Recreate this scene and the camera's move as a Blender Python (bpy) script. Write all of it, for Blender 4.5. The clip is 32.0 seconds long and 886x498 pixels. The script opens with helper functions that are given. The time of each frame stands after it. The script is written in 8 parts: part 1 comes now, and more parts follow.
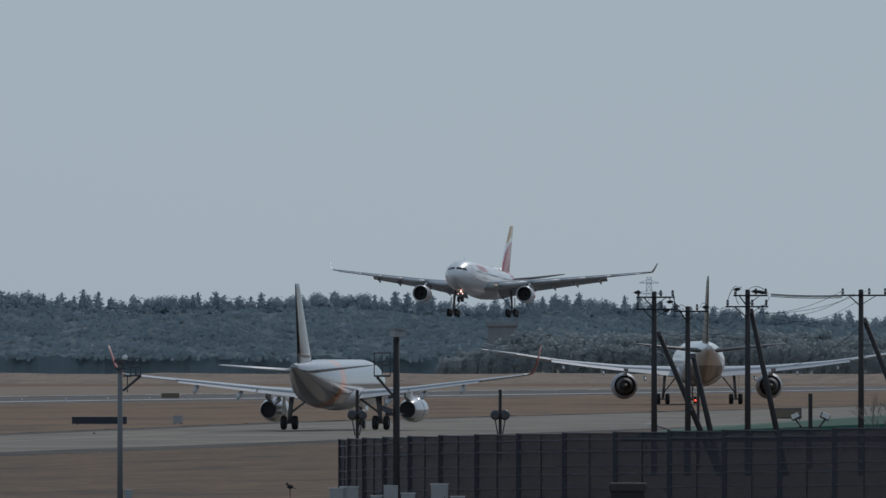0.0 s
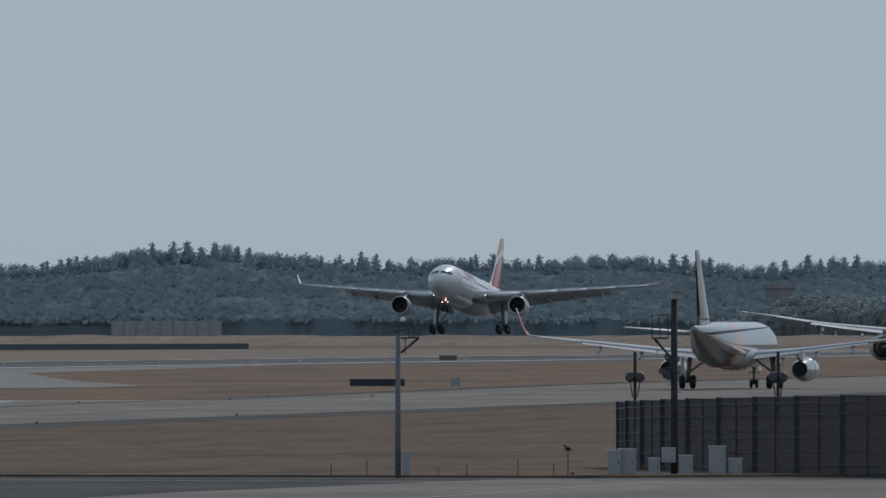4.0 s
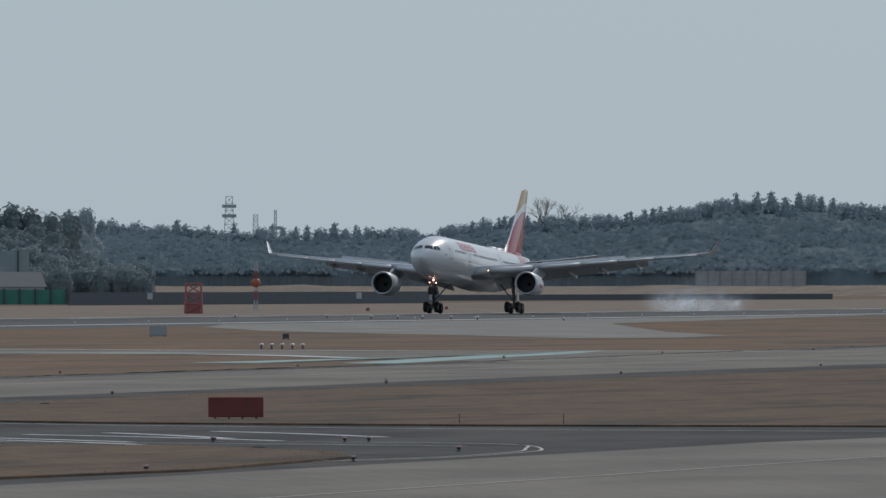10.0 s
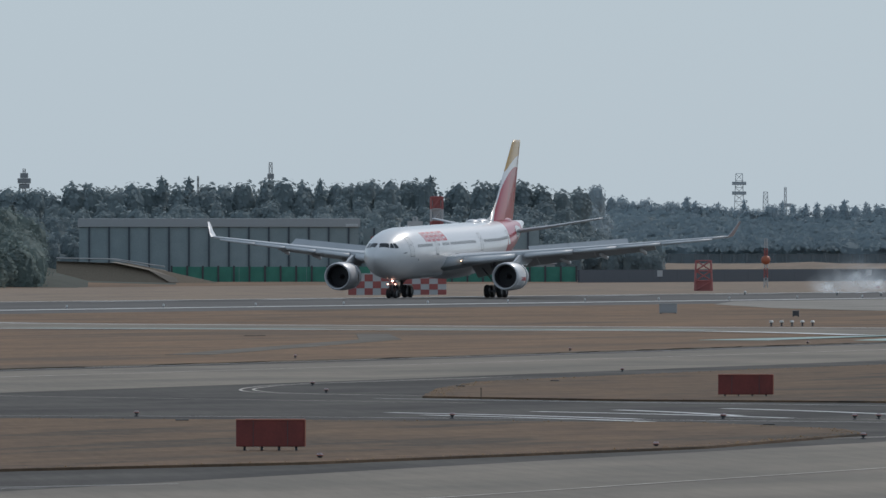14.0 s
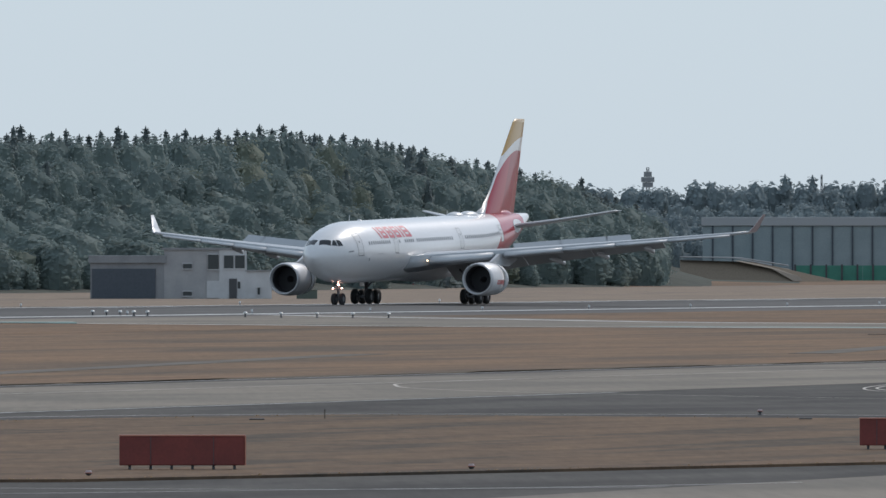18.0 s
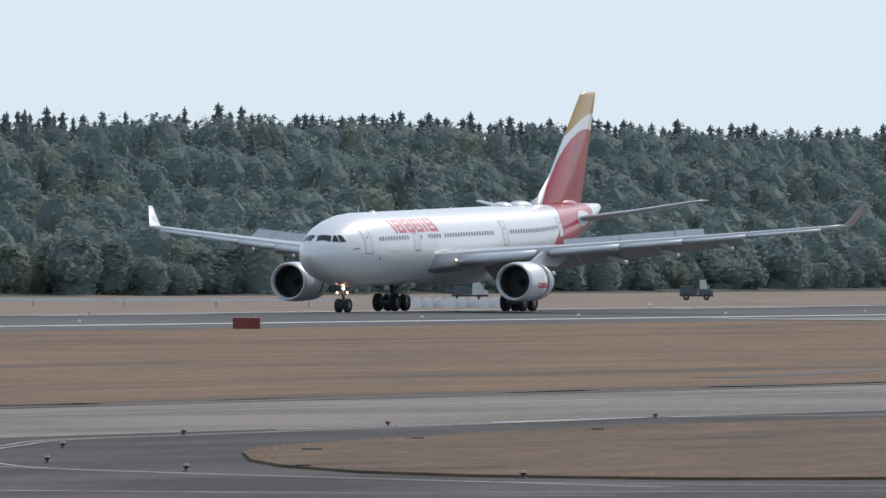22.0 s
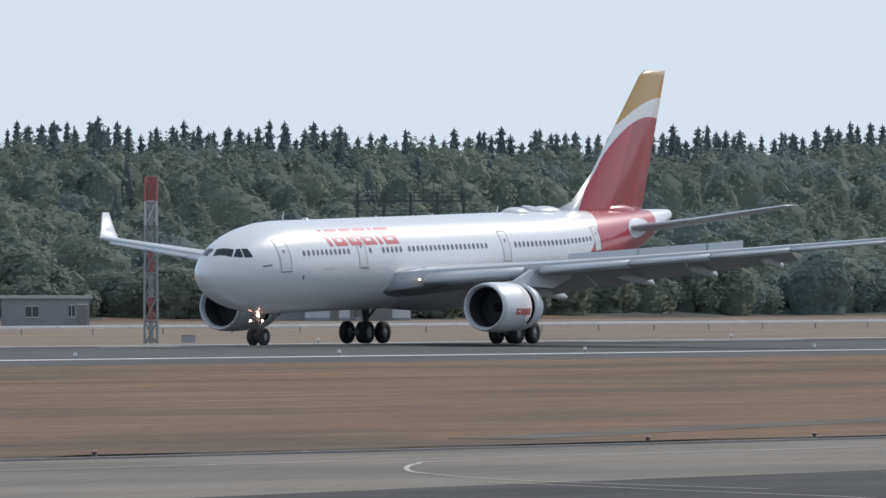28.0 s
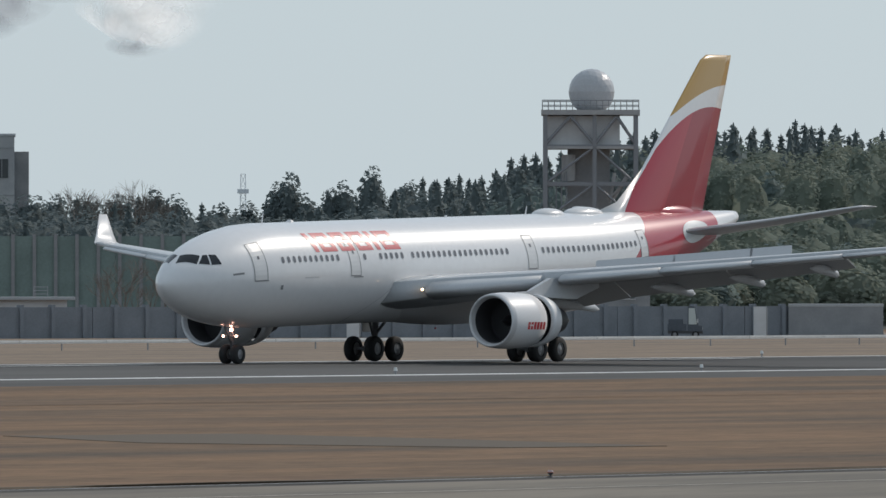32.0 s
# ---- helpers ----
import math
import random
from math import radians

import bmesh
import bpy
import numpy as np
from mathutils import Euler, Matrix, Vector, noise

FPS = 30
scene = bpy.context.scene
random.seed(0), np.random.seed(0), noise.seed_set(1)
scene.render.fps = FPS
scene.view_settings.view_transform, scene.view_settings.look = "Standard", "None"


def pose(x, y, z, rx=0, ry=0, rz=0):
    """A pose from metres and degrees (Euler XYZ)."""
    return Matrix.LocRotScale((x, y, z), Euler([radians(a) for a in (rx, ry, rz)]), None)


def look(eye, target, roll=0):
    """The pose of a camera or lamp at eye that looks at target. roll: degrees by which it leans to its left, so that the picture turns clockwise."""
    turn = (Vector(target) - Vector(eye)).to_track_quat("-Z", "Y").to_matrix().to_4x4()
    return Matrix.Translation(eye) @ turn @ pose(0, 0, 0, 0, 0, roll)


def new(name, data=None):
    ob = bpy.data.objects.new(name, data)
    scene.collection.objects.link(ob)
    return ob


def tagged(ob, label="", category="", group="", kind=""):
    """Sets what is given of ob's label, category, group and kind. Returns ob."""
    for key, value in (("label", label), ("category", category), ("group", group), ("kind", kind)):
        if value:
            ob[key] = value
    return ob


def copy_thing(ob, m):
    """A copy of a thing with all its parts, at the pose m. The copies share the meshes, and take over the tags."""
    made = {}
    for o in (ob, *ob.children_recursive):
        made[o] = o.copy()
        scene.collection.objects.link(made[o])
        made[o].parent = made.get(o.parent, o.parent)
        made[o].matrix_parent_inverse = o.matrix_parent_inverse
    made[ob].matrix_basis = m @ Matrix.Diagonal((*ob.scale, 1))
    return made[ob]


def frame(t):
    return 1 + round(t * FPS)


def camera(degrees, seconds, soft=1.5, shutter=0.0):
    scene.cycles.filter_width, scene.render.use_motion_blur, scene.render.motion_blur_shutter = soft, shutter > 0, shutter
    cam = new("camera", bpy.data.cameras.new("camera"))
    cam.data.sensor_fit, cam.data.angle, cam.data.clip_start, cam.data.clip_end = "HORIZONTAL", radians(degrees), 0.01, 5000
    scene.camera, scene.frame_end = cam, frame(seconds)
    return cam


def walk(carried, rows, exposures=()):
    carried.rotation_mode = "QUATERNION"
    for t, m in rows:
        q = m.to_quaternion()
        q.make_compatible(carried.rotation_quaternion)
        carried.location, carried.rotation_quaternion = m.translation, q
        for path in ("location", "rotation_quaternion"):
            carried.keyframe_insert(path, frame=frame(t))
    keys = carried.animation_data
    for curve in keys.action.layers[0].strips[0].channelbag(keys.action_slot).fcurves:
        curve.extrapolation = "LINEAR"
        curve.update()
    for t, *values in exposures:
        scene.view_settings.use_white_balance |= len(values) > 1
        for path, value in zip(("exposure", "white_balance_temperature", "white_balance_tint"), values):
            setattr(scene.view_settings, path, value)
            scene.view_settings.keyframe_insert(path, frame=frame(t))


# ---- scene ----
EYE_Z = 5.39


def aim(bearing, tilt):
    """The camera on its tripod: bearing from the runway's direction, clockwise, and tilt above the horizon."""
    return pose(0, 0, EYE_Z, 90 + tilt, 0, -bearing)


cam = camera(4.027, 32.0, soft=1.5)
walk(cam, [
    (0.0, aim(-9.950, 0.5241)), (0.5, aim(-10.053, 0.5123)), (1.0, aim(-10.178, 0.4809)), (1.5, aim(-10.326, 0.4573)), (2.0, aim(-10.486, 0.4376)),
    (2.5, aim(-10.655, 0.4032)), (3.0, aim(-10.836, 0.3766)), (3.5, aim(-11.023, 0.3635)), (5.5, aim(-11.773, 0.3231)), (6.0, aim(-11.953, 0.3167)),
    (6.5, aim(-12.161, 0.3039)), (7.0, aim(-12.416, 0.2959)), (7.5, aim(-12.695, 0.2841)), (8.0, aim(-12.919, 0.2625)), (8.5, aim(-13.142, 0.2297)),
    (9.0, aim(-13.386, 0.1895)), (9.5, aim(-13.624, 0.1537)), (10.0, aim(-13.868, 0.1254)), (10.5, aim(-14.128, 0.1052)), (11.0, aim(-14.379, 0.0854)),
    (11.5, aim(-14.688, 0.0658)), (12.0, aim(-15.002, 0.0535)), (12.5, aim(-15.345, 0.0345)), (13.0, aim(-15.689, 0.0228)), (13.5, aim(-15.941, 0.0223)),
    (15.5, aim(-17.055, 0.0177)), (16.0, aim(-17.380, 0.0192)), (16.5, aim(-17.725, 0.0181)), (17.0, aim(-18.189, 0.0196)), (17.5, aim(-18.609, 0.0202)),
    (18.0, aim(-19.021, 0.0159)), (18.5, aim(-19.447, 0.0127)), (19.0, aim(-20.009, 0.0120)), (19.5, aim(-20.522, 0.0099)), (20.0, aim(-20.867, 0.0119)),
    (20.5, aim(-21.332, 0.0120)), (21.0, aim(-21.867, 0.0121)), (21.5, aim(-22.449, 0.0080)), (22.0, aim(-22.973, 0.0046)), (22.5, aim(-23.480, 0.0019)),
    (23.0, aim(-23.992, -0.0000)), (23.5, aim(-24.502, -0.0000)), (24.0, aim(-24.963, -0.0000)), (24.5, aim(-25.457, 0.0078)), (25.0, aim(-25.891, 0.0271)),
    (25.5, aim(-26.341, 0.0546)), (26.0, aim(-26.835, 0.0584)), (26.5, aim(-27.365, 0.0625)), (28.5, aim(-29.576, 0.0862)), (29.0, aim(-30.052, 0.0862)),
    (29.5, aim(-30.515, 0.0863)), (30.0, aim(-31.030, 0.0862)), (30.5, aim(-31.564, 0.0860)), (31.0, aim(-32.139, 0.0920)), (31.5, aim(-32.694, 0.1057)),
    (32.0, aim(-33.191, 0.1214)),
], exposures=[(0, -.92, 6250, 12), (6, -0.86, 6250, 12), (9, -0.78, 6450, 12), (13, -0.56, 6450, 12), (16, -0.42, 6500, 13), (19, -0.12, 6550, 14), (23, 0.08, 6550, 15), (26, 0.08, 6400, 15), (29, -0.1, 6650, 14), (32, -0.3, 6850, 12)])

# ---- light: hazy winter sun ahead of the camera and to its right ----
SUN_BEARING, SUN_HEIGHT = 14.0, 38.0
world = bpy.data.worlds.new("world")
scene.world = world
world.use_nodes = True
_n = world.node_tree.nodes
_sky = _n.new("ShaderNodeTexSky")
_sky.sky_type, _sky.sun_disc = "NISHITA", False
_sky.sun_elevation, _sky.sun_rotation = radians(SUN_HEIGHT), radians(SUN_BEARING)
_sky.air_density, _sky.dust_density, _sky.ozone_density = 1.0, .6, 4.0
# a pale haze lies along the horizon and thins out upwards
_t = world.node_tree
_co, _sep, _fade, _mix = _n.new("ShaderNodeTexCoord"), _n.new("ShaderNodeSeparateXYZ"), _n.new("ShaderNodeMapRange"), _n.new("ShaderNodeMix")
_t.links.new(_co.outputs["Generated"], _sep.inputs[0])
_t.links.new(_sep.outputs[2], _fade.inputs[0])
_fade.inputs["From Min"].default_value, _fade.inputs["From Max"].default_value = -0.02, 0.42
_fade.inputs["To Min"].default_value, _fade.inputs["To Max"].default_value = 0.92, 0.60
_mix.data_type = "RGBA"
_t.links.new(_fade.outputs[0], _mix.inputs[0])
_t.links.new(_sky.outputs[0], _mix.inputs[6])
_mix.inputs[7].default_value = (5.8, 7.15, 8.1, 1)
_t.links.new(_mix.outputs[2], _n["Background"].inputs[0])
_n["Background"].inputs[1].default_value = 0.11
sun = new("sun", bpy.data.lights.new("sun", "SUN"))
sun.data.energy, sun.data.angle, sun.data.color = 2.3, radians(0.6), (1.0, 0.95, 0.88)
_b, _e = radians(SUN_BEARING), radians(SUN_HEIGHT)
sun.matrix_basis = look(Vector((math.sin(_b) * math.cos(_e), math.cos(_b) * math.cos(_e), math.sin(_e))) * 300, (0, 0, 0))


# ---- materials ----
def material(name, color, rough=.6, metal=0.0, vary=.12, scale=1.0, fine=12.0, bump=0.0, stretch=(1, 1, 1), second=None, coords="Object", glow=0.0, coat=0.0, island=0.0, spec=.5, nap=None):
    """Base colour with two scales of variation; stretch squeezes the pattern along an axis; second is a colour mixed in by the coarse pattern."""
    m = bpy.data.materials.new(name)
    m.use_nodes = True
    t = m.node_tree
    n, l = t.nodes, t.links
    p = n["Principled BSDF"]
    p.inputs["Roughness"].default_value, p.inputs["Metallic"].default_value = rough, metal
    p.inputs["Coat Weight"].default_value = coat
    p.inputs["Coat Roughness"].default_value = .08
    p.inputs["Specular IOR Level"].default_value = spec
    co = n.new("ShaderNodeTexCoord")
    mp = n.new("ShaderNodeMapping")
    mp.inputs["Scale"].default_value = stretch
    l.new(co.outputs[coords], mp.inputs["Vector"])
    coarse, grain = n.new("ShaderNodeTexNoise"), n.new("ShaderNodeTexNoise")
    for q, s, d in ((coarse, scale, 4), (grain, scale * fine, 3)):
        q.inputs["Scale"].default_value, q.inputs["Detail"].default_value = s, d
        l.new(mp.outputs[0], q.inputs["Vector"])
    if nap:
        # blades, cracks and sweepings that lie along one direction
        mp2 = n.new("ShaderNodeMapping")
        mp2.vector_type = "TEXTURE"
        mp2.inputs["Rotation"].default_value = (0, 0, radians(21))
        mp2.inputs["Scale"].default_value = [1 / v for v in nap]
        l.new(co.outputs[coords], mp2.inputs["Vector"])
        l.new(mp2.outputs[0], grain.inputs["Vector"])
        grain.inputs["Scale"].default_value, grain.inputs["Detail"].default_value = 1.0, 6
        grain.inputs["Roughness"].default_value = .78
    mix = n.new("ShaderNodeMix")
    mix.data_type = "RGBA"
    mix.inputs[6].default_value = (*color, 1)
    mix.inputs[7].default_value = (*(second or color), 1)
    ramp = n.new("ShaderNodeMapRange")
    ramp.inputs["From Min"].default_value, ramp.inputs["From Max"].default_value = .38, .62
    l.new(coarse.outputs[0], ramp.inputs[0])
    l.new(ramp.outputs[0], mix.inputs[0])
    val = n.new("ShaderNodeMath")
    val.operation = "MULTIPLY_ADD"
    l.new(grain.outputs[0], val.inputs[0])
    val.inputs[1].default_value, val.inputs[2].default_value = vary * 3, 1 - vary * 1.5
    last = val
    if island:
        geo = n.new("ShaderNodeNewGeometry")
        add = n.new("ShaderNodeMath")
        add.operation = "MULTIPLY_ADD"
        l.new(geo.outputs["Random Per Island"], add.inputs[0])
        add.inputs[1].default_value = island * 2
        sub = n.new("ShaderNodeMath")
        sub.operation = "SUBTRACT"
        l.new(val.outputs[0], sub.inputs[0])
        sub.inputs[1].default_value = island
        l.new(sub.outputs[0], add.inputs[2])
        last = add
    hsv = n.new("ShaderNodeHueSaturation")
    l.new(last.outputs[0], hsv.inputs["Value"])
    l.new(mix.outputs[2], hsv.inputs["Color"])
    l.new(hsv.outputs[0], p.inputs["Base Color"])
    if bump:
        b = n.new("ShaderNodeBump")
        b.inputs["Strength"].default_value = bump
        l.new(grain.outputs[0], b.inputs["Height"])
        l.new(b.outputs[0], p.inputs["Normal"])
    if glow:
        p.inputs["Emission Color"].default_value = (*color, 1)
        p.inputs["Emission Strength"].default_value = glow
    return m


def leafy(m, share=.45):
    """Thin leaves: they let a share of the light that they turn back also through to their other side."""
    t = m.node_tree
    n, l = t.nodes, t.links
    p = n["Principled BSDF"]
    col = p.inputs["Base Color"].links[0].from_socket
    tr, dim, both = n.new("ShaderNodeBsdfTranslucent"), n.new("ShaderNodeMix"), n.new("ShaderNodeAddShader")
    dim.data_type, dim.inputs[0].default_value = "RGBA", share
    dim.inputs[6].default_value = (0, 0, 0, 1)
    l.new(col, dim.inputs[7])
    l.new(dim.outputs[2], tr.inputs[0])
    l.new(p.outputs[0], both.inputs[0])
    l.new(tr.outputs[0], both.inputs[1])
    l.new(both.outputs[0], n["Material Output"].inputs[0])
    return m


def turf(name, straw, brown, dull, size):
    """Dry winter turf: wide patches of straw, brown and dull grey-green, broken up by clumps and blades."""
    m = material(name, straw, .95, scale=1 / size, fine=30, vary=.30, stretch=(2.6, .45, 1), second=brown, spec=.12, nap=(2.2, .22, 1))
    t = m.node_tree
    n, l = t.nodes, t.links
    hsv = next(q for q in n if q.type == "HUE_SAT")
    mp = next(q for q in n if q.type == "MAPPING")
    first = hsv.inputs["Color"].links[0].from_socket
    patch, lim, mix = n.new("ShaderNodeTexNoise"), n.new("ShaderNodeMapRange"), n.new("ShaderNodeMix")
    patch.inputs["Scale"].default_value, patch.inputs["Detail"].default_value = .38 / size, 5
    patch.inputs["Roughness"].default_value = .62
    l.new(mp.outputs[0], patch.inputs["Vector"])
    lim.inputs["From Min"].default_value, lim.inputs["From Max"].default_value = .50, .63
    l.new(patch.outputs[0], lim.inputs[0])
    mix.data_type = "RGBA"
    l.new(lim.outputs[0], mix.inputs[0])
    l.new(first, mix.inputs[6])
    mix.inputs[7].default_value = (*dull, 1)
    # single clumps and thin spots, a metre or two across
    clump, spread, tint = n.new("ShaderNodeTexNoise"), n.new("ShaderNodeMapRange"), n.new("ShaderNodeMix")
    co = next(q for q in n if q.type == "TEX_COORD")
    l.new(co.outputs["Object"], clump.inputs["Vector"])
    clump.inputs["Scale"].default_value, clump.inputs["Detail"].default_value, clump.inputs["Roughness"].default_value = .55, 5, .75
    spread.inputs["From Min"].default_value, spread.inputs["From Max"].default_value = .40, .66
    l.new(clump.outputs[0], spread.inputs[0])
    tint.data_type, tint.blend_type = "RGBA", "MULTIPLY"
    l.new(spread.outputs[0], tint.inputs[0])
    l.new(mix.outputs[2], tint.inputs[6])
    tint.inputs[7].default_value = (.70, .72, .75, 1)
    l.new(tint.outputs[2], hsv.inputs["Color"])
    return m


grass = turf("dry_grass", (.258, .164, .102), (.198, .130, .086), (.138, .105, .079), 12.0)
# dry grass beyond the runway; haze is put into its paler, greyer tones
grass_tall_hazed = turf("tall_dry_grass_hazed", (.315, .240, .180), (.260, .200, .152), (.215, .175, .142), 9.0)
# darker turf of the islands between the taxiways
grass_dark = turf("dark_grass", (.196, .128, .082), (.150, .102, .070), (.100, .080, .062), 5.0)
# dark earth; on the turf lip it also stands for the lip's shade
earth_and_shade = material("dark_earth_and_shade", (.105, .080, .056), .95, scale=.5, vary=.25)
blades = leafy(material("grass_blades", (.20, .135, .077), .9, scale=.1, fine=8, vary=.1, second=(.146, .104, .065), island=.10, spec=.1), .8)
asphalt = material("asphalt", (.050, .047, .045), .9, scale=.11, fine=18, vary=.34, stretch=(1.5, .5, 1), second=(.092, .085, .078), spec=.15, nap=(2.2, .10, 1))
runway_top = material("runway_asphalt", (.072, .070, .068), .85, scale=.05, fine=25, vary=.15, stretch=(1.8, .25, 1), second=(.10, .097, .093), spec=.25, nap=(1.4, .05, 1))
concrete = material("concrete", (.235, .205, .168), .9, scale=.08, fine=20, vary=.2, stretch=(1.5, .5, 1), second=(.165, .147, .124), spec=.2, nap=(2.2, .10, 1))
concrete_pale = material("pale_concrete", (.27, .25, .22), .9, scale=.08, fine=20, vary=.18, stretch=(1.5, .5, 1), second=(.21, .195, .172), spec=.25)
rubber_marks = material("rubber_marks", (.032, .032, .033), .8, scale=.15, fine=10, vary=.25, stretch=(2, .1, 1), second=(.060, .059, .058))
paint_white = material("line_paint_white", (.78, .78, .77), .6, vary=.2, scale=.4, second=(.60, .60, .59))
paint_yellow = material("line_paint_yellow", (.62, .56, .49), .6, vary=.2, scale=.5, second=(.44, .40, .35))
paint_teal = material("island_paint_teal", (.30, .44, .40), .55, scale=.1, fine=8, vary=.2, second=(.22, .33, .31), stretch=(2, .4, 1))
# haze is put into the leaf colours: the farther, the paler and bluer
leaf_olive = leafy(material("leaves_olive", (.150, .163, .132), .75, scale=.09, fine=9, vary=.14, second=(.112, .132, .112), island=.08, spec=.05), 1.0)
leaf = leafy(material("leaves_broad", (.136, .165, .156), .75, scale=.09, fine=9, vary=.12, second=(.110, .137, .132), island=.06, spec=.05), 1.0)
needle = leafy(material("leaves_conifer", (.108, .128, .128), .75, scale=.05, fine=20, vary=.10, second=(.090, .108, .110), island=.08, spec=.06), 1.0)
# ridge leaves are paler than the roof's, making up for their shade
leaf_far_hazed = leafy(material("leaves_far_hazed", (.228, .260, .278), .8, scale=.01, fine=30, vary=.05, second=(.206, .238, .256), island=.03, spec=.03), 1.0)
leaf_roof_hazed = leafy(material("leaves_far_roof_hazed", (.160, .194, .210), .85, scale=.015, fine=30, vary=.05, second=(.142, .174, .190), island=.03, spec=.02), 1.0)
leaf_mid_hazed = leafy(material("leaves_mid_hazed", (.160, .188, .196), .8, scale=.02, fine=30, vary=.08, second=(.134, .160, .168), island=.05, spec=.03), 1.0)
leaf_scrub_hazed = leafy(material("leaves_scrub_hazed", (.200, .218, .222), .8, scale=.03, fine=20, vary=.08, second=(.172, .190, .194), island=.05, spec=.05), 1.0)
forest_floor = material("forest_floor", (.10, .105, .09), .95, scale=.2, vary=.25, second=(.07, .075, .065), spec=.1)
bark = material("bark", (.09, .07, .055), .9, scale=2, vary=.2)


def part(name, bm, mat, parent=None, label="", smooth=False):
    """Links a bmesh as one mesh object, under a thing where a parent is given."""
    me = bpy.data.meshes.new(name)
    bm.to_mesh(me)
    bm.free()
    me.materials.append(mat)
    if smooth:
        me.polygons.foreach_set("use_smooth", [True] * len(me.polygons))
    return linked(name, me, parent, label)


def linked(name, me, parent=None, label=""):
    ob = new(name, me)
    if parent is not None:
        ob.parent = parent
    return tagged(ob, label) if label else ob


def empty(name, m, label, category, group="", kind=""):
    ob = new(name)
    ob.matrix_basis = m
    ob.empty_display_size = 0.2
    return tagged(ob, label, category, group, kind)


def box(bm, c, s, rz=0.0, ry=0.0, rx=0.0, bevel=0.0):
    m = Matrix.Translation(c) @ pose(0, 0, 0, rx, ry, rz) @ Matrix.Diagonal((*s, 1))
    g = bmesh.ops.create_cube(bm, size=1, matrix=m)
    if bevel:
        es = list({e for v in g["verts"] for e in v.link_edges})
        bmesh.ops.bevel(bm, geom=es, offset=bevel, segments=2, affect="EDGES", profile=0.5)
    return bm


def rod(bm, a, b, r1, r2=None, n=8):
    a, b = Vector(a), Vector(b)
    q = (b - a).to_track_quat("Z", "Y").to_matrix().to_4x4()
    m = Matrix.Translation((a + b) / 2) @ q
    bmesh.ops.create_cone(bm, cap_ends=True, segments=n, radius1=r1, radius2=r1 if r2 is None else r2, depth=(b - a).length, matrix=m)
    return bm


def ball(bm, c, r, u=12, v=8, sc=(1, 1, 1)):
    bmesh.ops.create_uvsphere(bm, u_segments=u, v_segments=v, radius=r, matrix=Matrix.Translation(c) @ Matrix.Diagonal((*sc, 1)))
    return bm


def loft(bm, rings, closed=True, cap=True):
    vs = [[bm.verts.new(p) for p in ring] for ring in rings]
    n = len(vs[0])
    for a, b in zip(vs, vs[1:]):
        for i in range(n if closed else n - 1):
            j = (i + 1) % n
            bm.faces.new((a[i], a[j], b[j], b[i]))
    if cap and closed:
        bm.faces.new(vs[0][::-1])
        bm.faces.new(vs[-1])
    bmesh.ops.recalc_face_normals(bm, faces=bm.faces[:])
    return bm


def polygon(bm, pts, z0, z1):
    """A flat slab with the outline pts."""
    loft(bm, [[(x, y, z0) for x, y in pts], [(x, y, z1) for x, y in pts]])
    bmesh.ops.triangulate(bm, faces=[f for f in bm.faces if len(f.verts) > 4])
    return bm


def made(*shapes):
    """A fresh bmesh with boxes ('b', ...), rods ('r', ...) and balls ('s', ...)."""
    bm = bmesh.new()
    for kind, *a in shapes:
        {"b": box, "r": rod, "s": ball}[kind](bm, *a)
    return bm


# ---- aircraft ----
def ring(x, r, zc, n=40, sx=1.0):
    return [(x, math.cos(a) * r * sx, zc + math.sin(a) * r) for a in (2 * math.pi * i / n for i in range(n))]


FUS = [(0, .03, -.27), (.12, .30, -.27), (.45, .66, -.26), (1.0, 1.08, -.235), (1.7, 1.47, -.205), (2.4, 1.79, -.18), (3.2, 2.07, -.145), (4.2, 2.34, -.10), (5.4, 2.56, -.05),
       (7.0, 2.75, -.01), (8.6, 2.82, 0), (14, 2.82, 0), (20, 2.82, 0), (26, 2.82, 0), (32, 2.82, 0), (38, 2.82, 0), (40.5, 2.77, .05), (43, 2.63, .18), (45.5, 2.43, .36), (48, 2.16, .61),
       (50.5, 1.83, .92), (53, 1.44, 1.28), (55, 1.08, 1.62), (56.8, .74, 1.93), (58.1, .48, 2.17), (58.7, .34, 2.28), (58.82, .12, 2.28)]


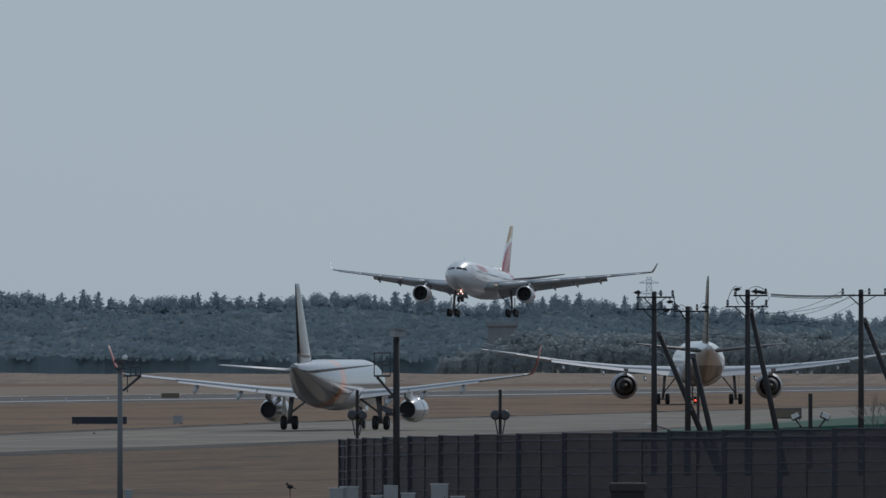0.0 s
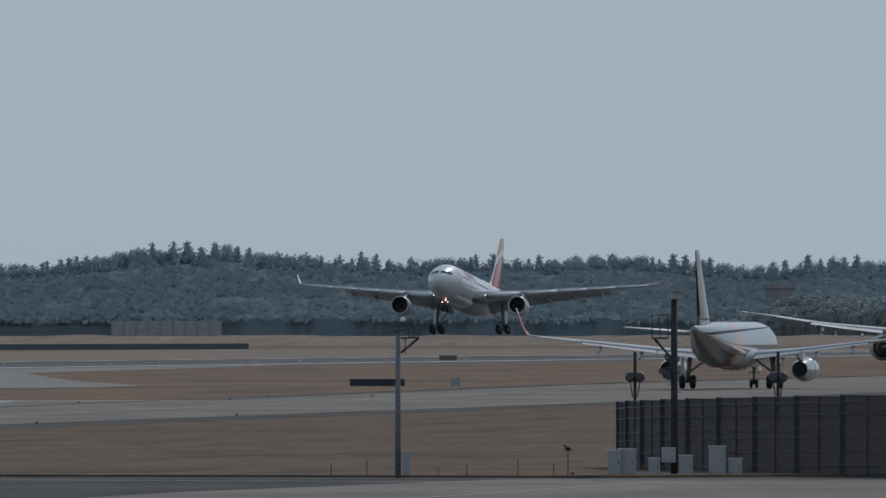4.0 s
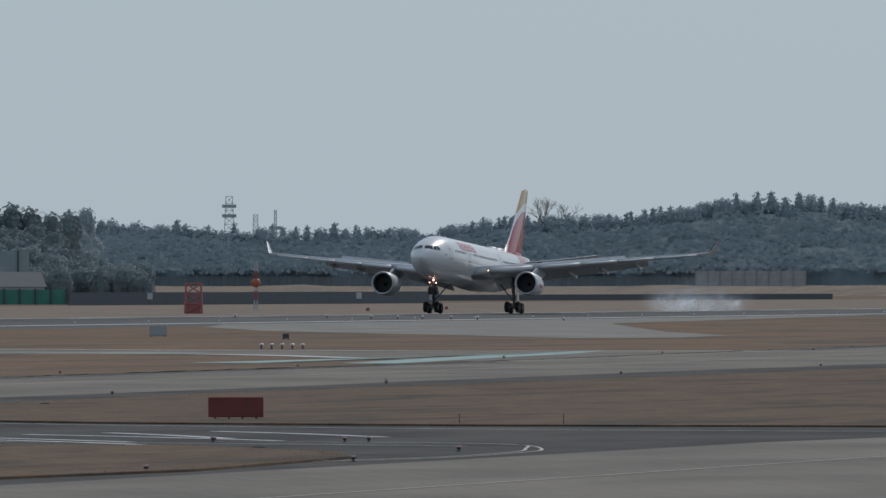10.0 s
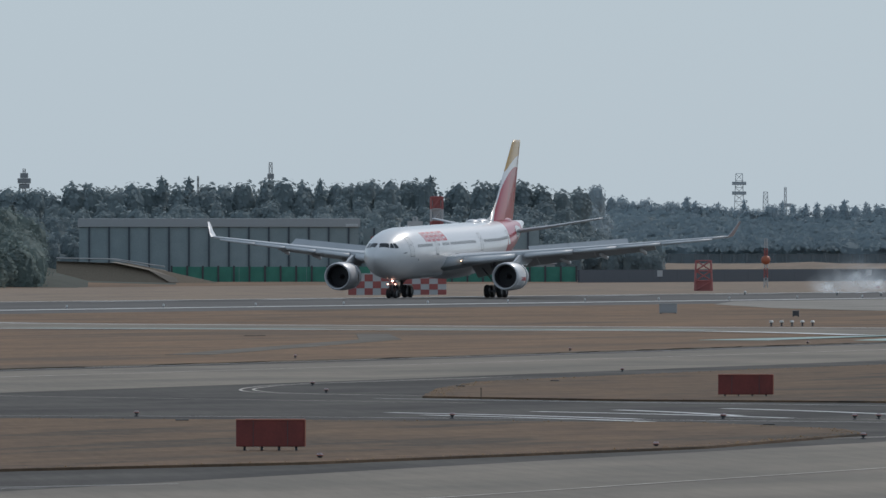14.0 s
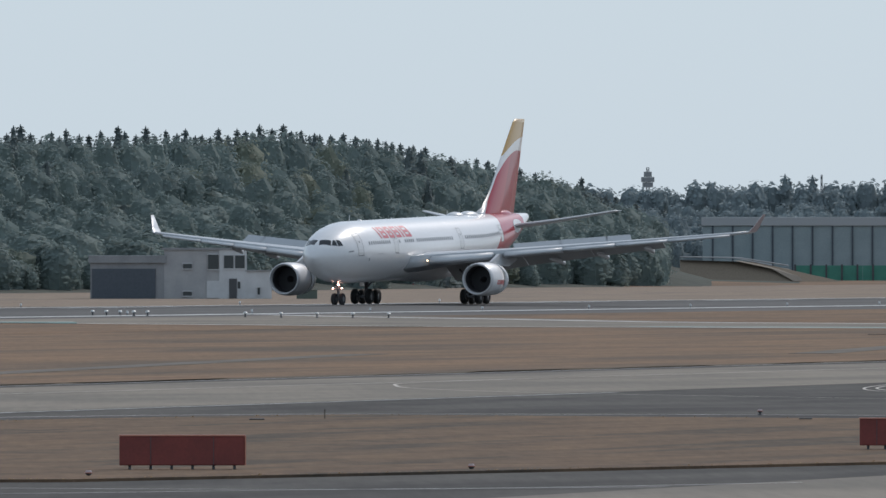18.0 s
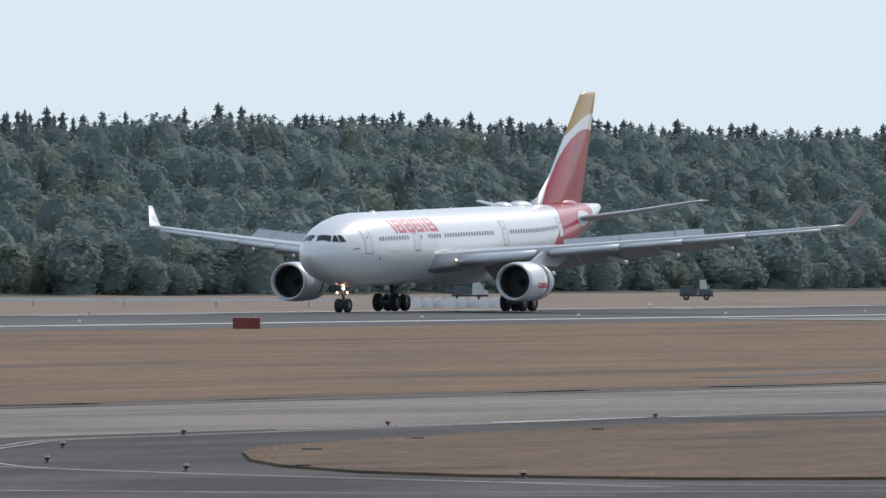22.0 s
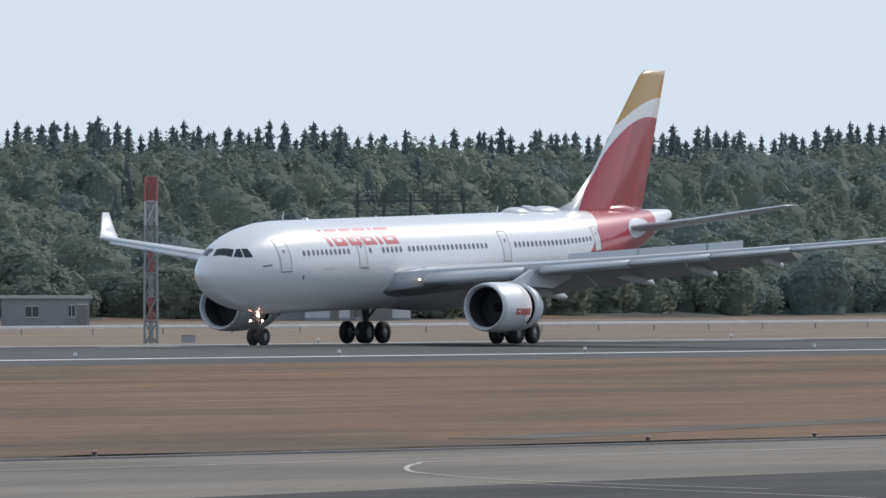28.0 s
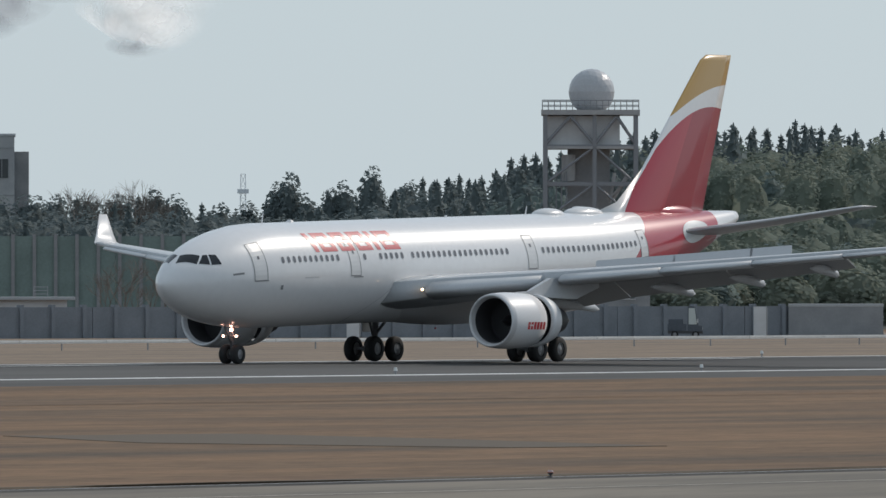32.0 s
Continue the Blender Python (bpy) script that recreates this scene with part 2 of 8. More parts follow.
class Body:
    """The skin of a fuselage, on which windows, doors and markings are laid."""

    def __init__(self, nose, length, radius, zc, slope=0.0, droop=1.0):
        self.nose, self.zc = nose, zc
        self.st = [(d * length / 58.82, r * radius / 2.82, z * radius / 2.82 * droop + slope * d * length / 58.82) for d, r, z in FUS]

    def at(self, d):
        for (a, ra, za), (b, rb, zb) in zip(self.st, self.st[1:]):
            if d <= b:
                f = (d - a) / (b - a)
                return ra + (rb - ra) * f, za + (zb - za) * f
        return self.st[-1][1:]

    def point(self, d, deg, out=0.0):
        r, z = self.at(d)
        a = radians(deg)
        return Vector((self.nose - d, math.cos(a) * (r + out), self.zc + z + math.sin(a) * (r + out)))

    def hull(self):
        return loft(bmesh.new(), [ring(self.nose - d, r, self.zc + z, 56) for d, r, z in self.st])

    def patch(self, d0, d1, a0, a1, out=0.012, slant=0.0, nx=4, na=4, bm=None):
        """A sheet on the skin between two stations and two angles; slant: metres by which its top leans aft."""
        bm = bm or bmesh.new()
        vs = [[bm.verts.new(self.point(d0 + (d1 - d0) * i / nx + slant * j / na, a0 + (a1 - a0) * j / na, out)) for j in range(na + 1)] for i in range(nx + 1)]
        for i in range(nx):
            for j in range(na):
                bm.faces.new((vs[i][j], vs[i + 1][j], vs[i + 1][j + 1], vs[i][j + 1]))
        return bm

    def oval(self, d, a, w, h, out=.014, n=12):
        """A small rounded pane on the skin: w metres wide, h degrees high."""
        bm = bmesh.new()
        bm.faces.new([bm.verts.new(self.point(d + w / 2 * math.copysign(abs(math.cos(q)) ** .75, math.cos(q)), a + h / 2 * math.copysign(abs(math.sin(q)) ** .75, math.sin(q)), out)) for q in (2 * math.pi * i / n for i in range(n))])
        return bm

    def outline(self, d0, d1, a0, a1, w=0.05, out=0.008):
        bm = bmesh.new()
        wa = math.degrees(w / 2.82)
        for p in ((d0, d0 + w, a0, a1), (d1 - w, d1, a0, a1)):
            self.patch(*p, out=out, nx=1, na=8, bm=bm)
        for p in ((d0, d1, a0, a0 + wa), (d0, d1, a1 - wa, a1)):
            self.patch(*p, out=out, nx=2, na=1, bm=bm)
        return bm


FOIL_X = (0, .012, .05, .12, .25, .4, .6, .8, 1.0)


def foil(le, chord, t, twist=0.0, c0=0.0, c1=1.0):
    """A wing section: le is the leading edge, c0 and c1 the part of the chord that is kept."""
    def h(u):
        return t * chord * 5 * (.2969 * math.sqrt(u) - .126 * u - .3516 * u * u + .2843 * u ** 3 - .1036 * u ** 4)
    us = [c0 + (c1 - c0) * u for u in FOIL_X]
    up = [(u * chord, h(u) * 1.15) for u in us]
    lo = [(u * chord, -h(u) * .8) for u in reversed(us)]
    if c1 >= 1.0:
        lo = lo[1:]
    if c0 <= 0.0:
        lo = lo[:-1]
    a = radians(twist)
    return [(le[0] - (x * math.cos(a) + z * math.sin(a)), le[1], le[2] + z * math.cos(a) - x * math.sin(a)) for x, z in up + lo]


def section(wing, y):
    """Leading edge, chord and thickness of a wing at y, between its given sections (y, x, z, chord, t)."""
    for a, b in zip(wing, wing[1:]):
        if y <= b[0]:
            f = (y - a[0]) / (b[0] - a[0])
            v = [p + (q - p) * f for p, q in zip(a, b)]
            return (v[1], v[0], v[2]), v[3], v[4]
    v = wing[-1]
    return (v[1], v[0], v[2]), v[3], v[4]


def span_piece(wing, y0, y1, c0, c1, side, n=3, drop=0.0, aft=0.0, twist=0.0, lift=0.0):
    rings = []
    for i in range(n + 1):
        (x, y, z), c, t = section(wing, y0 + (y1 - y0) * i / n)
        if twist:
            # a flap or slat turns about its own front
            base = foil((0, 0, 0), c, t, 0.0, c0, c1)
            px, pz = -c0 * c, 0.0
            a = radians(twist)
            rings.append([(x - aft + px + (u - px) * math.cos(a) + (w - pz) * math.sin(a), side * y, z - drop + lift + pz + (w - pz) * math.cos(a) - (u - px) * -math.sin(a)) for u, _, w in base])
        else:
            rings.append([(p[0] - aft, side * p[1], p[2] - drop + lift) for p in foil((x, y, z), c, t, 0.0, c0, c1)])
    return loft(bmesh.new(), rings)


def wheel(name, parent, at, r, w, mats, rim_r=.52):
    """A wheel on its axle along y: tyre and rim."""
    prof = [(-w / 2, r * rim_r), (-w / 2, r * .86), (-w * .36, r * .97), (-w * .15, r), (w * .15, r), (w * .36, r * .97), (w / 2, r * .86), (w / 2, r * rim_r)]
    n = 24
    key = ("wheel", r, w)
    if key not in SHARED:
        def turned(pr):
            bm = bmesh.new()
            loft(bm, [[(math.cos(2 * math.pi * i / n) * q, v, math.sin(2 * math.pi * i / n) * q) for i in range(n)] for v, q in pr], cap=False)
            return bm
        SHARED[key] = (turned(prof), turned([(-w * .42, .01), (-w * .42, r * .2), (-w * .30, r * .3), (-w * .42, r * rim_r), (w * .42, r * rim_r), (w * .30, r * .3), (w * .42, r * .2), (w * .42, .01)]))
        meshes = []
        for bm, m in zip(SHARED[key], mats):
            me = bpy.data.meshes.new("wheel")
            bm.to_mesh(me)
            bm.free()
            me.materials.append(m)
            me.polygons.foreach_set("use_smooth", [True] * len(me.polygons))
            meshes.append(me)
        SHARED[key] = meshes
    tyre = linked(name, SHARED[key][0], parent)
    tyre.location = at
    linked("rim", SHARED[key][1], tyre)
    return tyre


SHARED = {}


def airliner(name, label, k, mats):
    """An airliner at rest: x forward, y to its left, z up, its main wheels at the origin. Returns the thing and its moving parts."""
    top = empty(name, Matrix.Identity(4), label, "airplane")
    body = Body(k["nose"], k["length"], k["radius"], k["zc"], k.get("slope", 0.0), k.get("droop", .85))
    R = k["radius"]
    moving = {"spoiler": [], "sleeve": [], "wing": [], "gear": []}
    part("fuselage", body.hull(), mats["skin"], top, smooth=True)
    # belly fairing
    b0, b1 = k["belly"]
    rings = []
    for i in range(15):
        f = i / 14
        s = math.sin(math.pi * f) ** .45
        x = b0 + (b1 - b0) * f
        rings.append([(x, math.cos(a) * R * (.35 + .72 * s), k["zc"] + k.get("slope", 0.0) * 27 - R * .42 + math.sin(a) * R * (.18 + .50 * s)) for a in (2 * math.pi * j / 28 for j in range(28))])
    part("belly_fairing", loft(bmesh.new(), rings), mats["belly"], top, smooth=True)
    wing = k["wing"]
    for side in (1, -1):
        wp = part("wing", span_piece(wing, wing[0][0], wing[-1][0], .06, .80, side, 14), mats["wing"], top, smooth=True)
        moving["wing"].append((wp, side))
        for y0, y1 in k["slats"]:
            part("slat", span_piece(wing, y0, y1, -.0, .10, side, 3, drop=k["slat_drop"], aft=-k["slat_drop"] * 1.2), mats["slat"], wp, smooth=True)
        for y0, y1 in k["flaps"]:
            part("flap", span_piece(wing, y0, y1, .74, 1.0, side, 2, drop=.10, aft=k["flap_aft"], twist=k["flap_turn"]), mats["flap"], wp)
        part("aileron", span_piece(wing, k["aileron"][0], k["aileron"][1], .79, 1.0, side, 2), mats["flap"], wp)
        for y in k["fairings"]:
            (x, _, z), c, t = section(wing, y)
            rings = [[(x - c * .55 - s * c * .62, side * y + math.cos(a) * w, z - t * c * .42 - .12 - .35 * s * s - .25 * c / 6 + math.sin(a) * w * 1.5) for a in (2 * math.pi * j / 10 for j in range(10))]
                     for s, w in ((0, .03), (.15, .13), (.4, .18), (.75, .17), (.97, .15), (1.06, .02))]
            part("flap_fairing", loft(bmesh.new(), rings), mats["wing"], wp, smooth=True)
        for y0, y1 in k.get("spoilers", ()):
            p = []
            for y in (y0 - .06, y1 + .06):
                (x, _, z), c, t = section(wing, y)
                p.append(Vector((x - .64 * c, side * y, z + t * c * .34 + .05)))
            p.sort(key=lambda v: v.y)
            hinge = (p[0] + p[1]) / 2
            turn_z = math.degrees(math.atan2(-(p[1].x - p[0].x), p[1].y - p[0].y))
            half, w = (p[1] - p[0]).length / 2, section(wing, 14.0)[1] * .15
            sp = part("spoiler", box(bmesh.new(), (-w / 2, 0, 0), (w, 2 * half, .06)), mats["flap"], wp)
            moving["spoiler"].append((sp, hinge, turn_z, math.degrees(math.atan2(p[1].z - p[0].z, (p[1] - p[0]).xy.length))))
        # wing tip device
        rings = []
        for dy, dz, dx, ch in k["tip"]:
            (x, y, z), c, t = section(wing, wing[-1][0])
            rings.append([(q[0], side * (y + dy + (q[2] - z - dz) * k["cant"]), q[2]) if k["cant"] else (q[0], side * q[1], q[2]) for q in foil((x - dx, y + dy, z + dz), ch, .10)])
        # the section of an upright tip lies flat against the wing's plane: swap its thickness to y
        if k["cant"]:
            rings2 = []
            for (dy, dz, dx, ch), f in zip(k["tip"], k["lean"]):
                (x, y, z), c, t = section(wing, wing[-1][0])
                base = foil((0, 0, 0), ch, .09)
                rings2.append([(x - dx + u, side * (y + dy - w * f), z + dz + w * (1 - f)) for u, _, w in base])
            rings = rings2
        tip = part("winglet" if k["cant"] else "wing_tip", loft(bmesh.new(), rings), mats["winglet"], wp, smooth=True)
        if "winglet_out" in mats:
            bm = loft(bmesh.new(), [[(x, y + side * .006, z) for x, y, z in r] for r in rings[1:]], cap=False)
            bmesh.ops.delete(bm, geom=[f for f in bm.faces if f.normal.y * side < .3], context="FACES")
            part("outer_face", bm, mats["winglet_out"], tip, "pale pinkish outer face of the winglet")
        # engine
        e = k["engine"]
        ex, ey, ez, er, el = e["x"], side * e["y"], e["z"], e["r"], e["l"]
        cw = e.get("cowl", .55)

        def turn(prof, n=40):
            return loft(bmesh.new(), [[(ex - el * u, ey + math.cos(a) * er * q, ez + math.sin(a) * er * q) for a in (2 * math.pi * j / n for j in range(n))] for u, q in prof], cap=False)
        nac = part("engine", turn([(.02, .845), (.0, .89), (.012, .935), (.05, .965), (.13, .995), (.26, 1.0), (cw - .12, .985), (cw, .955), (cw, .80)]), mats["nacelle"], top, smooth=True)
        part("inlet_lip", turn([(.05, .798), (.012, .842), (-.004, .89), (.010, .94), (.05, .972)]), mats.get("lip", mats["metal"]), nac, "pale metal intake lip", True)
        part("intake_duct", turn([(.29, .80), (.2, .80), (.07, .79), (.022, .835)]), mats["duct"], nac, "dark inside of the intake", True)
        part("fan", turn([(.16, .02), (.22, .16), (.26, .2), (.27, .80), (.30, .80)], 28), mats["core"], nac, "dark fan inside the intake")
        if e.get("long"):
            # one long cowl down to a common nozzle
            sl = part("rear_cowl", turn([(.55, .95), (.56, .953), (.68, .90), (.82, .81), (.94, .70), (1.0, .645), (1.0, .62), (.93, .63)]), mats["nacelle"], nac, smooth=True)
            part("nozzle", turn([(.93, .64), (.92, .4), (.92, .01)]), mats["dark"], nac, "black exhaust nozzle")
        else:
            sl = part("reverser_sleeve", turn([(cw + u, q) for u, q in ((.01, .86), (.005, .95), (.06, .935), (.13, .875), (.185, .80), (.19, .77), (.15, .80), (.07, .84), (.01, .85))]), mats["nacelle"], nac, smooth=True)
            part("core", turn([(cw - .15, .79), (cw - .04, .79), (.66, .70), (.80, .60), (.92, .46), (.95, .42), (.95, .30)]), mats["core"], nac, smooth=True)
            part("exhaust_cone", turn([(.88, .32), (.97, .25), (1.05, .14), (1.11, .02)]), mats["metal_dark"], nac, smooth=True)
            moving["sleeve"].append(sl)
        (wx, _, wz), wc, wt = section(wing, e["y"])
        bm = bmesh.new()
        loft(bm, [[(x, ey - w, zl), (x, ey + w, zl), (x, ey + w * .8, zh), (x, ey - w * .8, zh)] for x, w, zl, zh in
                  ((ex - el * .34, .03, ez + er * .90, ez + er * 1.01), (ex - el * .52, .11, ez + er * .9, ez + er * 1.04), (wx - wc * .0, .19, ez + er * .8, wz + .02), (wx - wc * .3, .19, ez + er * .75, wz - .05), (wx - wc * .62, .08, wz - .5, wz - .2))])
        part("pylon", bm, mats["wing"], nac)
    # tail
    f = k["fin"]
    rings = []
    for x, z, c, t in f:
        base = foil((0, 0, 0), c, t)
        rings.append([(x + u, w, z) for u, _, w in base])
    part("fin", loft(bmesh.new(), rings), mats["fin"], top, smooth=True)
    rud = k.get("dorsal")
    if rud:
        bm = bmesh.new()
        (xa, za), (xb, zb), (xc, zc) = rud
        loft(bm, [[(xa, -.05, za - .3), (xa, .05, za - .3), (xa, 0, za)], [(xc, -.26, za - .5), (xc, .26, za - .5), (xc, 0, zc)], [(xb, -.14, za - .5), (xb, .14, za - .5), (xb, 0, zb)]])
        part("fin_fillet", bm, mats.get("fillet", mats["fin"]), top, smooth=True)
    for side in (1, -1):
        rings = []
        for y, x, z, c, t in k["tailplane"]:
            rings.append([(p[0], side * p[1], p[2]) for p in foil((x, y, z), c, t)])
        part("tailplane", loft(bmesh.new(), rings), mats.get("tailplane", mats["wing"]), top, smooth=True)
    # landing gear
    m = k["main"]
    wh = (mats["tyre"], mats["rim"])
    for side in (1, -1):
        y = side * m["y"]
        g = part("main_gear", made(("r", (0, y, m["r"]), (-.15, y - side * .25, m["top"] + m.get("hang", 0)), .17, .2, 10), ("r", (-.05, y, m["r"] + .7), (-.1, y - side * 1.9, m["top"] - .1), .09, .09, 8),
                                   ("r", (.05, y, m["r"] + .6), (1.3, y - side * .2, m["top"]), .07, .07, 8)), mats["gear"], top, smooth=True)
        moving["gear"].append(g)
        xs = m["axles"]
        if len(xs) > 1:
            part("bogie_beam", made(("b", (0, y, m["r"]), (xs[0] - xs[-1], .26, .28))), mats["gear"], g)
        part("gear_door", made(("b", (-.1, y + side * .42, m["r"] + (m["top"] - m["r"]) * .62), (1.3, .05, (m["top"] - m["r"]) * .62))), mats["skin_plain"], g)
        for x in xs:
            part("axle", made(("r", (x, y - m["w"], m["r"]), (x, y + m["w"], m["r"]), .09)), mats["gear"], g)
            for s in (1, -1):
                wheel("wheel", g, (x, y + s * m["w"], m["r"]), m["r"], m["tw"], wh)
    n = k["nosegear"]
    g = part("nose_gear", made(("r", (n["x"], 0, n["r"]), (n["x"] - .1, 0, n["top"]), .11, .14, 10), ("r", (n["x"], 0, n["r"] + .5), (n["x"] + 1.3, 0, n["top"]), .06, .06, 8),
                               ("b", (n["x"], 0, n["r"] + .95), (.16, 1.0, .10)), ("r", (n["x"], -n["w"] - .05, n["r"]), (n["x"], n["w"] + .05, n["r"]), .08)), mats["gear"], top, smooth=True)
    for s in (1, -1):
        wheel("wheel", g, (n["x"], s * n["w"], n["r"]), n["r"], n["tw"], wh)
        part("gear_door", made(("b", (n["x"] - .9, s * .62, n["top"] - .25), (1.5, .04, .8), 0, 0, s * 8)), mats["skin_plain"], g)
    return top, body, moving


A330 = dict(nose=28.95, length=58.6, radius=2.82, zc=4.556, slope=.0217, droop=1.0, belly=(12.5, -9.5),
            wing=[(1.9, 12.2, 3.62, 13.6, .13), (3.2, 10.9, 3.85, 12.5, .13), (5.2, 8.4, 4.15, 10.6, .125), (9.6, 4.9, 4.62, 7.9, .115), (15.0, 1.5, 5.15, 6.2, .11), (21.0, -2.3, 5.75, 4.5, .105), (29.0, -7.3, 6.55, 2.5, .10)],
            slats=((4.3, 8.9), (9.85, 14.4), (14.5, 18.6), (18.7, 22.8), (22.9, 27.8)), slat_drop=.16, flaps=((2.9, 9.46), (9.5, 15.26), (15.3, 21.4)), flap_aft=.5, flap_turn=28,
            aileron=(21.5, 28.0), fairings=(6.6, 12.3, 16.2, 20.2), spoilers=((9.2, 11.16), (11.16, 13.12), (13.12, 15.08), (15.08, 17.04), (17.04, 19.0)),
            tip=((0, 0, 0, 2.6), (.28, .10, .35, 2.3), (.55, .55, .95, 1.75), (1.10, 1.70, 2.05, .80)), cant=1.0, lean=(0, .5, .92, .95),
            engine=dict(x=11.05, y=9.37, z=2.31, r=1.53, l=7.2, cowl=.475),
            fin=[(-16.1, 7.6, 9.45, .085), (-17.3, 8.5, 8.85, .09), (-25.85, 17.0, 3.3, .09), (-26.5, 17.33, 2.75, .06)], dorsal=((-14.3, 8.22), (-19.6, 10.8), (-16.9, 8.90)),
            tailplane=[(.9, -21.0, 7.12, 6.2, .075), (5.0, -24.0, 7.78, 4.2, .075), (9.5, -27.3, 8.62, 2.1, .09), (9.72, -27.9, 8.66, 1.4, .06)],
            main=dict(y=5.34, hang=.95, r=.70, top=3.7, axles=(1.0, -1.0), w=.70, tw=.50), nosegear=dict(x=22.2, r=.53, top=2.8, w=.36, tw=.40))
A320 = dict(nose=17.7, length=37.57, radius=1.98, zc=3.75, belly=(6.5, -5.0),
            wing=[(1.4, 5.8, 2.75, 7.2, .14), (3.4, 4.2, 2.95, 5.6, .13), (6.0, 2.6, 3.25, 4.1, .12), (11.0, -.2, 3.85, 2.9, .11), (16.6, -3.3, 4.5, 1.6, .10)],
            slats=((2.4, 5.2), (6.4, 9.4), (9.5, 12.6), (12.7, 16.0)), slat_drop=.03, flaps=((2.2, 6.2), (6.3, 12.4)), flap_aft=.12, flap_turn=6,
            aileron=(12.6, 16.0), fairings=(4.6, 7.6, 11.0), tip=((0, 0, 0, 1.6), (.35, .12, .25, 1.5), (.75, .8, .8, 1.2), (1.2, 2.4, 1.7, .5)), cant=1.0, lean=(0, .5, .9, .96),
            engine=dict(x=6.2, y=5.75, z=1.62, r=1.05, l=4.9, long=True),
            fin=[(-11.6, 5.4, 6.4, .09), (-12.3, 6.1, 5.8, .09), (-17.0, 11.5, 2.2, .09), (-17.3, 11.8, 1.8, .07)], dorsal=((-10.2, 5.62), (-12.0, 6.6), (-11.9, 5.5)),
            tailplane=[(.7, -14.2, 4.75, 4.0, .10), (6.0, -17.9, 5.25, 1.5, .09), (6.22, -18.2, 5.28, 1.0, .06)],
            main=dict(y=3.79, r=.58, top=2.8, axles=(0.0,), w=.46, tw=.42), nosegear=dict(x=12.6, r=.38, top=2.2, w=.25, tw=.22))
B787 = dict(nose=29.4, length=62.8, radius=2.92, zc=5.55, belly=(11.0, -9.0),
            wing=[(1.9, 11.2, 4.1, 12.6, .14), (5.2, 8.0, 4.4, 9.8, .13), (9.8, 5.0, 4.75, 7.2, .12), (18.0, .2, 5.6, 5.0, .11), (25.0, -4.0, 6.7, 3.6, .10), (28.6, -6.6, 7.2, 2.2, .09)],
            slats=((3.4, 8.8), (10.8, 17.0), (17.1, 24.6)), slat_drop=.05, flaps=((3.0, 9.6), (10.2, 20.0)), flap_aft=.15, flap_turn=8,
            aileron=(20.2, 24.8), fairings=(7.4, 13.0, 18.4), tip=((0, 0, 0, 2.2), (.7, .12, 1.0, 1.4), (1.45, .26, 2.2, .4)), cant=0.0, lean=(),
            engine=dict(x=11.4, y=9.8, z=2.45, r=1.80, l=6.6),
            fin=[(-19.6, 8.0, 9.4, .09), (-20.6, 9.0, 8.6, .09), (-28.6, 16.4, 3.6, .09), (-29.6, 17.0, 2.6, .07)], dorsal=((-17.2, 8.42), (-20.0, 9.4), (-20.0, 8.2)),
            tailplane=[(.9, -24.6, 7.1, 6.4, .10), (9.3, -30.2, 8.0, 2.2, .09), (9.9, -31.0, 8.06, 1.2, .06)],
            main=dict(y=4.9, r=.70, top=3.9, axles=(.75, -.75), w=.62, tw=.5), nosegear=dict(x=24.2, r=.5, top=2.9, w=.36, tw=.38))


# ---- ground ----
def between(table, v):
    for (a, p), (b, q) in zip(table, table[1:]):
        if v <= b:
            return p + (q - p) * max(0.0, (v - a) / (b - a))
    return table[-1][1]


def ease(f):
    f = min(1.0, max(0.0, f))
    return f * f * (3 - 2 * f)


# wooded rise beyond the runway: bearing, height of its tree line above the horizon in hundredths of a degree
NEAR_LINE = [(-40, 32), (-36, 33), (-34.9, 34), (-34.2, 31), (-33.9, 32.5), (-33.6, 36), (-33.4, 40), (-33, 45), (-32.8, 52), (-32.3, 65), (-31.7, 69), (-31, 67), (-30.3, 66), (-29.3, 62), (-28.8, 62), (-27.5, 62),
             (-26.4, 66), (-25.7, 67.5), (-24.8, 63), (-23.4, 61), (-22, 56), (-20.6, 53), (-19.7, 55), (-19.2, 49), (-18.8, 41), (-18.5, 35), (-18.3, 27), (-17.9, 12)]
# the uneven tops left of the radar tower: single pines, gaps and a rounded grove
TOP_LINE = [(-36, 36), (-34.7, 37), (-34.6, 36.5), (-34.52, 39), (-34.4, 37), (-34.36, 44), (-34.32, 37), (-34.25, 33), (-34.17, 34.5), (-34.1, 32), (-34.02, 33), (-33.97, 38), (-33.92, 46.5), (-33.87, 39), (-33.8, 36.5), (-33.67, 39.6),
            (-33.6, 47.6), (-33.51, 50.5), (-33.43, 46), (-33.37, 42.7), (-33.3, 45.2), (-33.19, 42.7), (-33.14, 48), (-33.04, 44.8), (-32.98, 49), (-32.92, 50), (-32.86, 56), (-32.78, 57)]
FAR_LINE = [(-19, 29.5), (-17.7, 31), (-16.7, 33.5), (-16.4, 34), (-16.2, 30), (-15.95, 33), (-15.5, 31.5), (-15.4, 25.5), (-15.1, 24), (-14.6, 21), (-14.2, 22), (-13.9, 21.5), (-13.6, 27), (-13, 28),
            (-12.6, 35.5), (-12.2, 36.5), (-11.8, 32), (-11.4, 30.5), (-10.7, 31), (-10.4, 32.5), (-9.75, 27), (-9.4, 32), (-8.9, 26), (-8.1, 22), (-6, 20)]
NEAR_EDGE = [(-45, 1330), (-35, 1330), (-32, 1280), (-29.5, 1300), (-27, 1440), (-24, 1480), (-22, 1600), (-20, 1750), (-19, 1900), (-17.5, 2050)]
